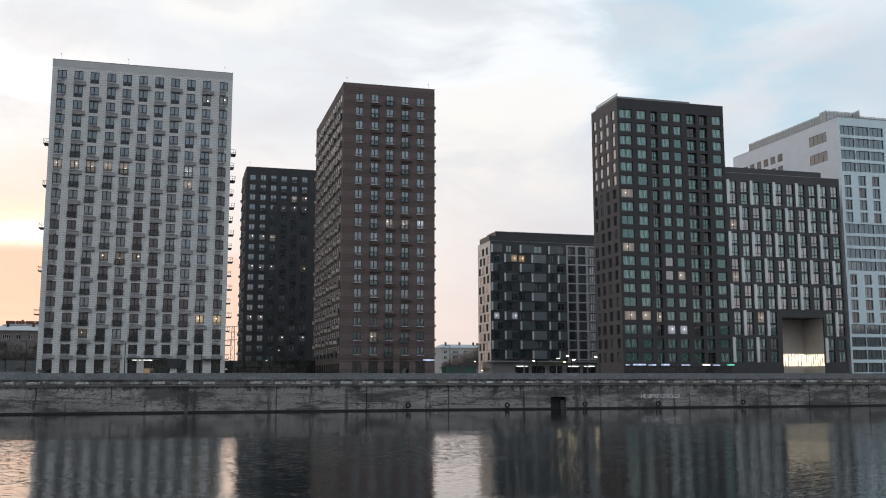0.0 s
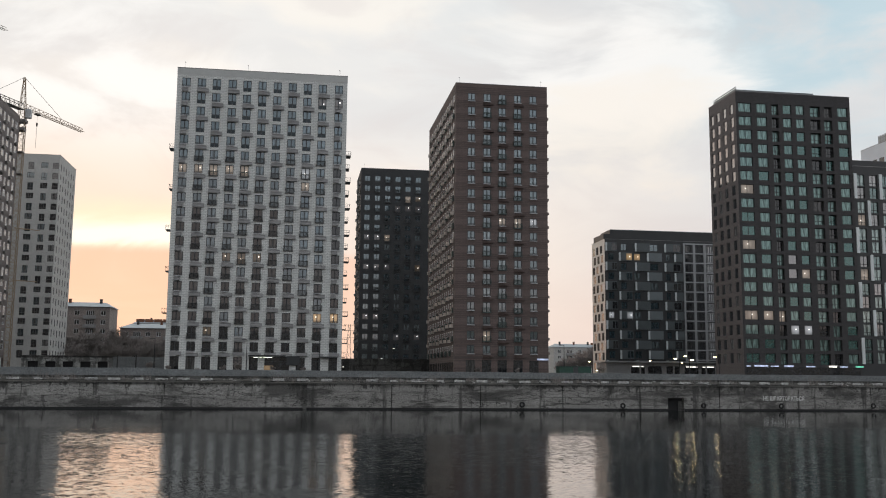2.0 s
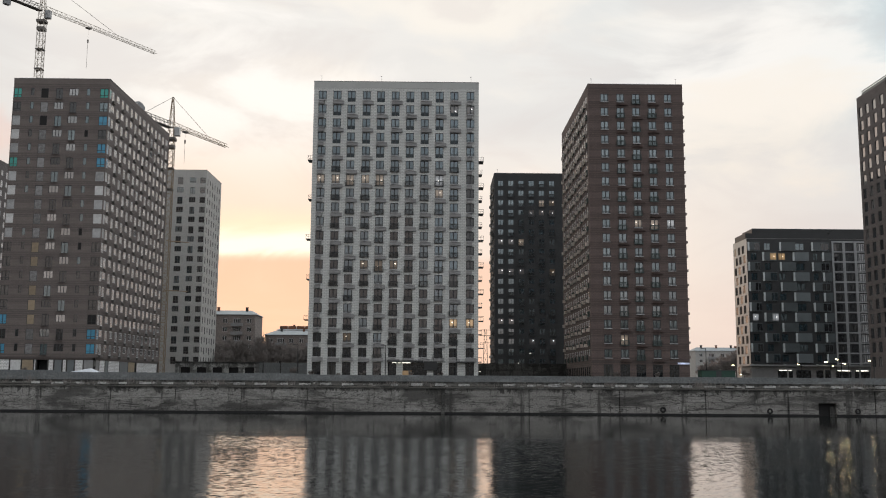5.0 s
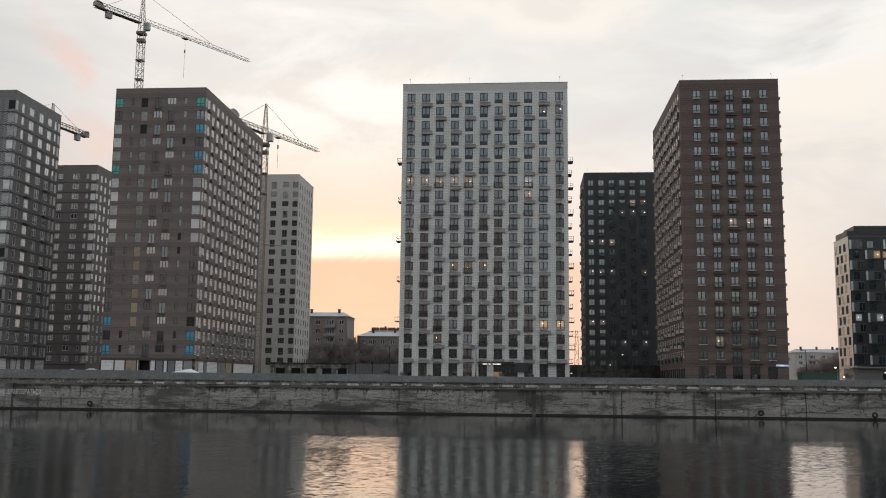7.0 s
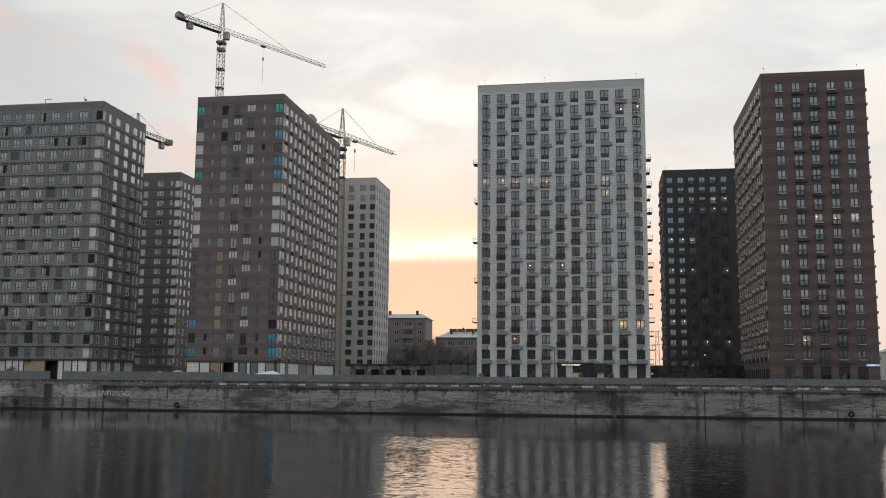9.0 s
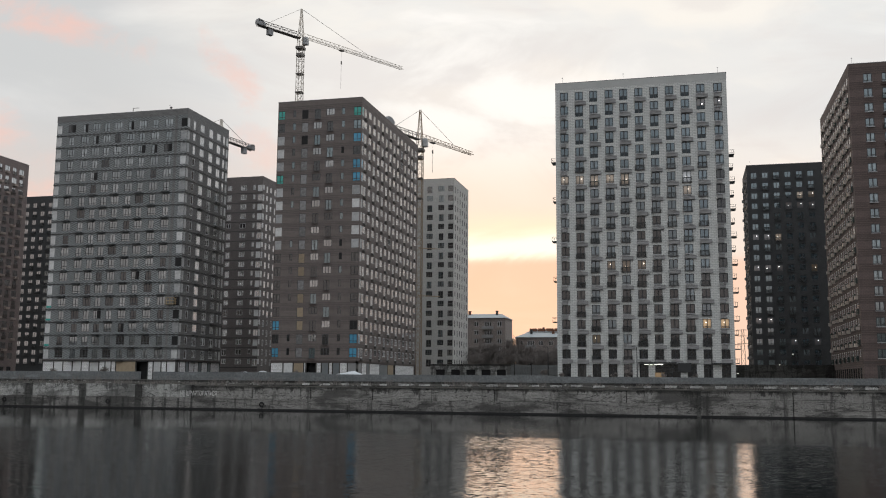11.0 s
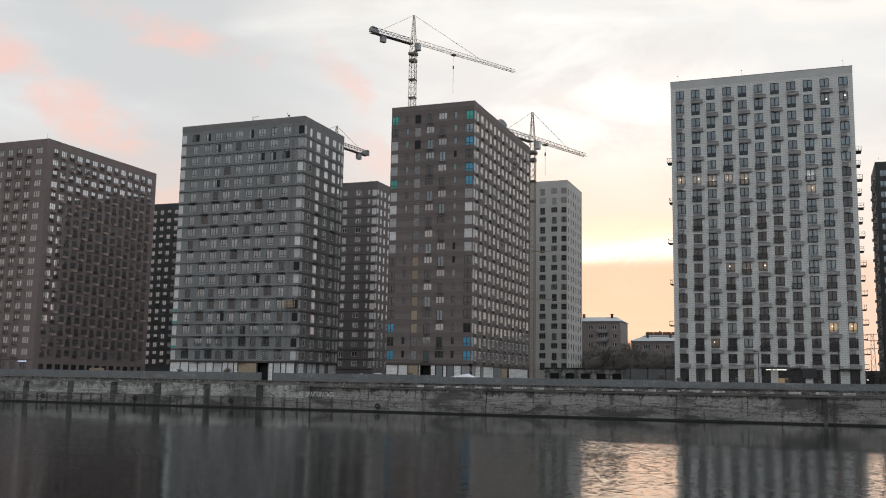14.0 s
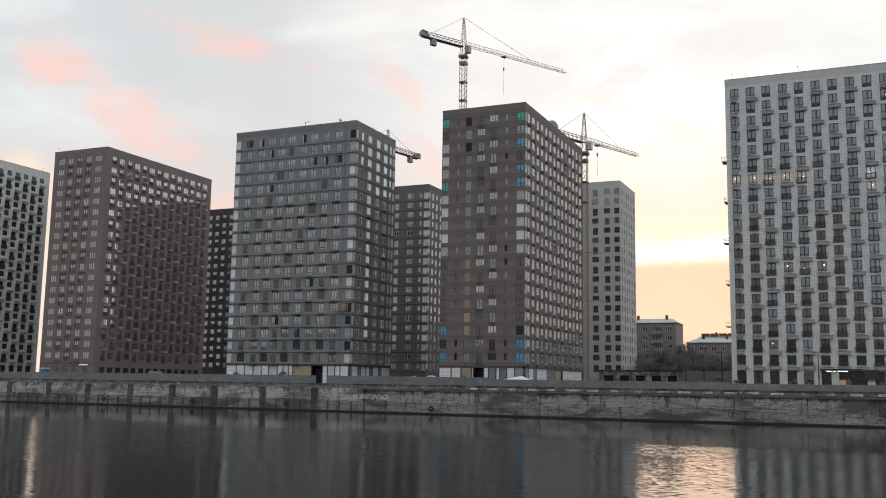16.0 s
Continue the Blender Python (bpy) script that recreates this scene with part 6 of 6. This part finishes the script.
part("backing_wall", boxes("backing_wall", [(-110.0, HOLE[0], QUAY + 0.29, QUAY + 0.33, -0.4, 3.4), (HOLE[1], 270, QUAY + 0.29, QUAY + 0.33, -0.4, 3.4)], ["quay_dark"]), quay)
# black sheet behind the gap stands for the shade inside the drain
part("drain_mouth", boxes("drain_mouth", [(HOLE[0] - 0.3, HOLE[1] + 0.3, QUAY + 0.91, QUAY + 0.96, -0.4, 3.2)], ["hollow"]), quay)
part("drain_flap", boxes("drain_flap", [(HOLE[0] + 2.0, HOLE[1], QUAY + 0.55, QUAY + 0.65, -0.4, 1.5)], ["quay_dark"]), quay, None, "dark flap set back in the drain mouth")
# in the middle: upper wall set back behind a lower tier
x = 1.6
while x > -72:
    x2 = x - 10.5 - qrng.uniform(-0.6, 0.6)
    quay_block(x2 + 0.12, x, QUAY - 0.15, 1.2, 3.95, "quay_concrete")
    quay_block(x2 + 0.04, x, QUAY - 0.45, -0.4, 2.0, "quay_lower", name="lower_block")
    x = x2
start = x
# to the left: pale panels between dark posts, ribbed lower tier
while x > -300:
    wd = 10.6 + qrng.uniform(-0.5, 0.5)
    x2 = x - wd
    quay_block(x2 + 0.5, x - 0.5, QUAY - 0.10, 1.6, 4.25, "quay_panel", name="pale_panel")
    quay_block(x2, x, QUAY - 0.02, -0.4, 4.2, "quay_dark", name="backing_block")
    quay_block(x2 + 0.45, x - 0.45, QUAY - 0.32, -0.4, 2.1, "quay_lower", name="lower_block")
    me = boxes("rib", [(x2 - 0.62, x2 + 0.62, QUAY - 0.36, QUAY, -0.4, 4.15)], ["quay_dark"])
    part("post", me, quay)
    for f in (0.28, 0.5, 0.74):
        part("rib", boxes("rib", [(-0.16, 0.16, QUAY - 0.46, QUAY - 0.30, -0.4, 1.9)], ["quay_dark"]), quay, Matrix.Translation((x2 + wd * f, 0, 0)))
    x = x2
# wet foot of the wall
part("wet_foot", boxes("wet_foot", [(-300, start, QUAY - 0.62, QUAY - 0.2, -0.4, 0.28), (start, 1.6, QUAY - 0.75, QUAY - 0.3, -0.4, 0.28), (1.6, HOLE[0], QUAY - 0.22, QUAY, -0.4, 0.28), (HOLE[1], 270, QUAY - 0.22, QUAY, -0.4, 0.28)], ["rubber"]), quay, None, "black wet line at the waterline")
part("cap_edge", boxes("cap_edge", [(1.6, 270, QUAY - 0.12, QUAY + 0.5, 3.80, 3.98), (start, 1.6, QUAY - 0.3, QUAY + 0.4, 3.78, 3.94)], ["quay_dark"]), quay)
part("buttress", boxes("buttress", [(1.3, 1.9, QUAY - 0.8, QUAY + 0.3, -0.4, 3.9)], ["quay_dark"]), quay)


def tyre_mesh():
    bm = bmesh.new()
    n, k = 14, 6
    ring = [[bm.verts.new(((0.33 + 0.14 * math.cos(b)) * math.cos(a), 0.14 * math.sin(b), (0.33 + 0.14 * math.cos(b)) * math.sin(a))) for b in np.linspace(0, 2 * math.pi, k, endpoint=False)] for a in np.linspace(0, 2 * math.pi, n, endpoint=False)]
    for i in range(n):
        for j in range(k):
            bm.faces.new((ring[i][j], ring[(i + 1) % n][j], ring[(i + 1) % n][(j + 1) % k], ring[i][(j + 1) % k]))
    return finish(bm, "tyre_fender", "rubber")


TYRE = tyre_mesh()
for x, z in ((35.7, 0.85), (52.3, 0.75), (66.0, 0.8), (79.5, 0.8), (96.0, 0.9), (-98.0, 1.2), (-119.0, 1.3), (-69.0, 1.0), (-141.0, 1.2)):
    thing("tyre_fender", "black rubber tyre hung on the quay wall", "tyre", Matrix.Translation((x, QUAY - 0.55 - (0.25 if x < 0 else 0) + 0.0, z)), "tyre fenders", TYRE)

# painted notice on both halves of the wall
def notice(x, z, size, y, tall=1.0):
    cu = bpy.data.curves.new("lettering", "FONT")
    cu.body, cu.size, cu.align_x, cu.align_y, cu.offset = "НЕ ШВАРТОВАТЬСЯ", size, "CENTER", "CENTER", 0.012
    ob = new("lettering", cu)
    dg = bpy.context.evaluated_depsgraph_get()
    me = bpy.data.meshes.new_from_object(ob.evaluated_get(dg))
    bpy.data.objects.remove(ob)
    me.materials.clear()
    me.materials.append(MAT["notice_paint"])
    thing("painted_notice", "faded white mooring notice painted on concrete", "sign", Matrix.Translation((x, y, z)) @ Matrix.Rotation(radians(90), 4, "X") @ Matrix.Diagonal((1, tall, 1, 1)), "painted notices", me)


notice(80.25, 1.98, 0.74, QUAY - 0.09, 1.25)
notice(-81.0, 2.66, 0.70, QUAY - 0.18, 1.6)
notice(-158.5, 3.2, 0.9, QUAY - 0.20)

# ---- things along the edge ----
KERB = soft_box("kerb_block", 1.75, 0.45, 0.42, 0.05, "kerb_white")
KERB2 = soft_box("kerb_block", 1.15, 0.45, 0.38, 0.05, "kerb_white")
x = -62.0
while x < 190:
    if qrng.random() > 0.10:
        lab = "whitewashed concrete kerb block on the quay edge"
        y = QUAY + 1.3 + qrng.uniform(-0.15, 0.15)
        thing("kerb_block", lab, "kerb block", Matrix.Translation((x, y, 4.20 + qrng.uniform(-0.05, 0.05))) @ Matrix.Rotation(qrng.uniform(-0.06, 0.06), 4, "Z"), "kerb blocks", KERB if qrng.random() > 0.25 else KERB2)
    x += 3.45 + qrng.uniform(-0.35, 0.35)
thing("kerb", "dark stained concrete kerb along the quay edge", "kerb", None, "", boxes("kerb", [(-70, 270, QUAY + 0.9, QUAY + 1.1, 3.9, 4.28)], ["quay_dark"]), "structure")

fence = thing("fence", "low grey concrete panel fence along the bank", "fence", None)
FENCE_Y = 156.0
PANEL = [soft_box("fence_panel", 2.478, 0.14, h, 0.008, "fence_concrete") for h in (1.42, 1.40, 1.43)]
x = -300.0
while x < 300:
    gone = abs(x - -93.8) < 1.0 or abs(x - -23.6) < 0.9
    base = 4.85 + (0.22 if x < -60 else -0.06 if x < -20 else -0.22)
    if not gone:
        part("fence_panel", PANEL[qrng.randrange(3)], fence, Matrix.Translation((x, FENCE_Y + qrng.uniform(-0.012, 0.012), base - 0.1)) @ Matrix.Rotation(qrng.uniform(-0.006, 0.006), 4, "Y"))
    x += 2.48
part("footing", boxes("footing", [(-300, 300, FENCE_Y - 0.2, FENCE_Y + 0.2, 4.4, 4.95)], ["quay_dark"]), fence)


def rubble(seed):
    rg = random.Random(seed)
    verts, faces = [], []
    for _ in range(900):
        x, y = rg.uniform(-290, 200), rg.uniform(QUAY + 0.6, QUAY + 4.5)
        s = rg.uniform(0.08, 0.32)
        z = 4.03 + (y - QUAY) * 0.13
        k = len(verts)
        for dx, dy, dz in ((-1, -1, 0), (1, -1, 0), (1, 1, 0), (-1, 1, 0), (-0.7, -0.6, 1), (0.6, -0.7, 1), (0.7, 0.6, 0.8), (-0.6, 0.7, 0.9)):
            verts.append((x + dx * s * rg.uniform(0.6, 1.5), y + dy * s * rg.uniform(0.6, 1.2), z + dz * s * rg.uniform(0.5, 1.1)))
        for f in ((4, 5, 6, 7), (0, 1, 5, 4), (1, 2, 6, 5), (2, 3, 7, 6), (3, 0, 4, 7)):
            faces.append(tuple(k + i for i in f))
    me = bpy.data.meshes.new("rubble")
    me.from_pydata(verts, [], faces)
    me.materials.append(MAT["quay_concrete"])
    return me


thing("rubble", "broken concrete rubble scattered on the bank", "rubble", None, "", rubble(3), "stuff")


def weeds(seed):
    """Dry stalks and bushes along the top of the wall."""
    rg = random.Random(seed)
    verts, faces = [], []
    for _ in range(260):
        cx, cy = rg.uniform(-290, 200), rg.uniform(QUAY + 0.6, QUAY + 4.6)
        n, h = rg.randint(10, 34), rg.uniform(0.4, 1.5)
        z = 4.0 + (cy - QUAY) * 0.13
        for _ in range(n):
            x, y = cx + rg.gauss(0, 0.5), cy + rg.gauss(0, 0.25)
            hh = h * rg.uniform(0.4, 1.1)
            lx, ly = rg.gauss(0, 0.35) * hh, rg.gauss(0, 0.2) * hh
            k = len(verts)
            verts += [(x - 0.02, y, z - 0.05), (x + 0.02, y, z - 0.05), (x + lx + 0.008, y + ly, z + hh), (x + lx - 0.008, y + ly, z + hh)]
            faces.append((k, k + 1, k + 2, k + 3))
    me = bpy.data.meshes.new("dry_weeds")
    me.from_pydata(verts, [], faces)
    me.materials.append(MAT["bark"])
    return me


thing("dry_weeds", "dry leafless weeds along the wall top", "weeds", None, "", weeds(4), "stuff")

# ---- lamps and small things on the bank ----
def lamp_post(x, y, h, lamp=None, label="thin dark lamp post"):
    root = thing("lamp_post", label, "lamp post", Matrix.Translation((x, y, GROUND_Z)), "lamp posts")
    bm = bmesh.new()
    got = bmesh.ops.create_cone(bm, cap_ends=True, segments=8, radius1=0.11, radius2=0.06, depth=h)
    bmesh.ops.translate(bm, vec=(0, 0, h / 2), verts=got["verts"])
    part("pole", finish(bm, "pole", "frame_black"), root)
    part("arm", boxes("arm", [(-0.6, 0.0, -0.05, 0.05, h - 0.12, h - 0.02)], ["frame_black"]), root)
    part("lamp_head", boxes("lamp_head", [(-1.0, -0.6, -0.13, 0.13, h - 0.14, h + 0.0)], [lamp or "frame_dark"]), root, None, "glowing lamp head" if lamp else "")


for x in (-26.5, -9.3, 4.6, 55.5):
    lamp_post(x, 190.0 if x < 50 else 196.0, 7.0)
for x, y, h in ((96.3, 252.0, 5.0), (71.3, 173.0, 3.92), (108.3, 259.0, 4.8), (73.3, 173.0, 4.43), (74.6, 173.0, 3.69), (79.2, 173.0, 4.28), (82.3, 262.0, 4.9), (84.4, 262.0, 2.4)):
    lamp_post(x, y, h, "lamp_warm", "dark street lamp with a glowing head")
for x, y, h in ((22.0, 280.0, 3.6), (26.5, 255.0, 3.0), (24.0, 262.0, 5.0), (12.0, 230.0, 2.4), (28.0, 270.0, 8.0)):
    lamp_post(x, y, h, "lamp_white", "low lamp post with a white glowing head")

pav = thing("pavilion", "low grey pavilion with a flat roof and dark strip windows", "pavilion", Matrix.Translation((86.0, 262.0, GROUND_Z)))
part("roof", boxes("roof", [(0, 40, 0, 9, 4.7, 5.1)], ["sill_pale"]), pav)
part("wall", boxes("wall", [(0.5, 39.5, 1.0, 8.5, 0, 4.6)], ["ac_grey"]), pav)
for u in (8.0, 13.0, 18.5, 24.0, 29.0, 34.5):
    part("strip_window", boxes("strip_window", [(u, u + 4.0, 0.9, 1.0, 1.0, 3.6, 0), (u + 0.3, u + 3.7, 0.85, 0.9, 3.45, 3.7, 1)], ["glass_mid", "lamp_white" if u in (8.0, 24.0, 29.0) else "frame_dark"]), pav)
for u in (0.5, 10.3, 20.2, 30.0, 39.3):
    part("post", boxes("post", [(u, u + 0.35, 0.2, 0.55, 0, 4.6)], ["ac_grey"]), pav)

hut = thing("container_hut", "dark green site container hut", "hut", Matrix.Translation((46.2, 171.0, GROUND_Z)))
part("body", soft_box("body", 6.0, 2.4, 2.2, 0.06, "painted_green"), hut, Matrix.Translation((4.0, 0, 0)))
part("door", boxes("door", [(3.6, 4.5, -1.26, -1.2, 0.1, 2.1)], ["frame_dark"]), hut)
part("roof", boxes("roof", [(0.9, 7.1, -1.3, 1.3, 2.2, 2.3)], ["frame_dark"]), hut)

toilet = thing("portable_toilet", "blue plastic portable toilet with a white roof", "portable toilet", Matrix.Translation((-166.0, 158.5, GROUND_Z)))
part("body", soft_box("body", 1.3, 1.2, 2.1, 0.06, "painted_blue"), toilet)
part("roof", soft_box("roof", 1.4, 1.3, 0.25, 0.1, "tarpaulin"), toilet, Matrix.Translation((0, 0, 2.1)))
part("door", boxes("door", [(-0.45, 0.45, -0.63, -0.6, 0.15, 1.95)], ["painted_blue"]), toilet)


def heap(label, x, y, sx, sy, sz, mat, seed):
    bm = bmesh.new()
    bmesh.ops.create_icosphere(bm, subdivisions=3, radius=1.0)
    for v in bm.verts:
        v.co *= 1 + 0.35 * noise.noise(v.co * 1.7 + Vector((seed, 0, 0)))
        v.co.z = max(0.0, v.co.z)
    bmesh.ops.scale(bm, vec=(sx, sy, sz), verts=bm.verts)
    thing("covered_heap", label, "covered heap", Matrix.Translation((x, y, GROUND_Z)), "covered heaps", finish(bm, "covered_heap", mat))


heap("heap of material under a crumpled white sheet", -66.5, 188.0, 4.5, 1.5, 1.75, "tarpaulin", 1.0)
heap("small heap under a pale sheet", -106.0, 196.0, 2.0, 1.2, 1.7, "tarpaulin", 2.0)
heap("small heap under a pale sheet", -99.0, 205.0, 1.8, 1.2, 1.8, "tarpaulin", 3.0)
heap("long heap under a pale sheet", -95.5, 208.0, 3.0, 1.4, 1.9, "tarpaulin", 4.0)

garage = thing("garage_row", "low grey garage row with dark openings", "garage", Matrix.Translation((-66.0, 248.5, GROUND_Z)))
part("wall", wall_mesh("wall", 22.0, 0, 4.2, [(1.5 + 4.1 * k, 3.9 + 4.1 * k, 1.2, 3.2) for k in range(5)], 0.3, "quay_panel"), garage)
part("roof", boxes("roof", [(-0.3, 22.3, -0.3, 7, 4.2, 4.6)], ["quay_dark"]), garage)
for k in range(5):
    # black sheets behind the holes stand for the shade in the garages
    part("opening", boxes("opening", [(1.4 + 4.1 * k, 4.0 + 4.1 * k, 0.5, 0.6, 1.1, 3.3)], ["hollow"]), garage)
yard = thing("yard_wall", "grey concrete yard wall with posts", "wall", Matrix.Translation((-44.0, 246.0, GROUND_Z)))
part("wall", boxes("wall", [(0, 24, 0, 0.2, 0, 4.4)], ["fence_concrete"]), yard)
for k in range(6):
    part("post", boxes("post", [(-0.12, 0.12, -0.1, 0, 0, 4.8)], ["quay_dark"]), yard, Matrix.Translation((1 + 4.4 * k, 0, 0)))
side_wall = thing("yard_wall", "dark grey concrete yard wall between the towers", "wall", Matrix.Translation((9.5, 235.0, GROUND_Z)))
part("wall", boxes("wall", [(0, 30, 0, 0.2, 0, 4.4)], ["quay_dark"]), side_wall)
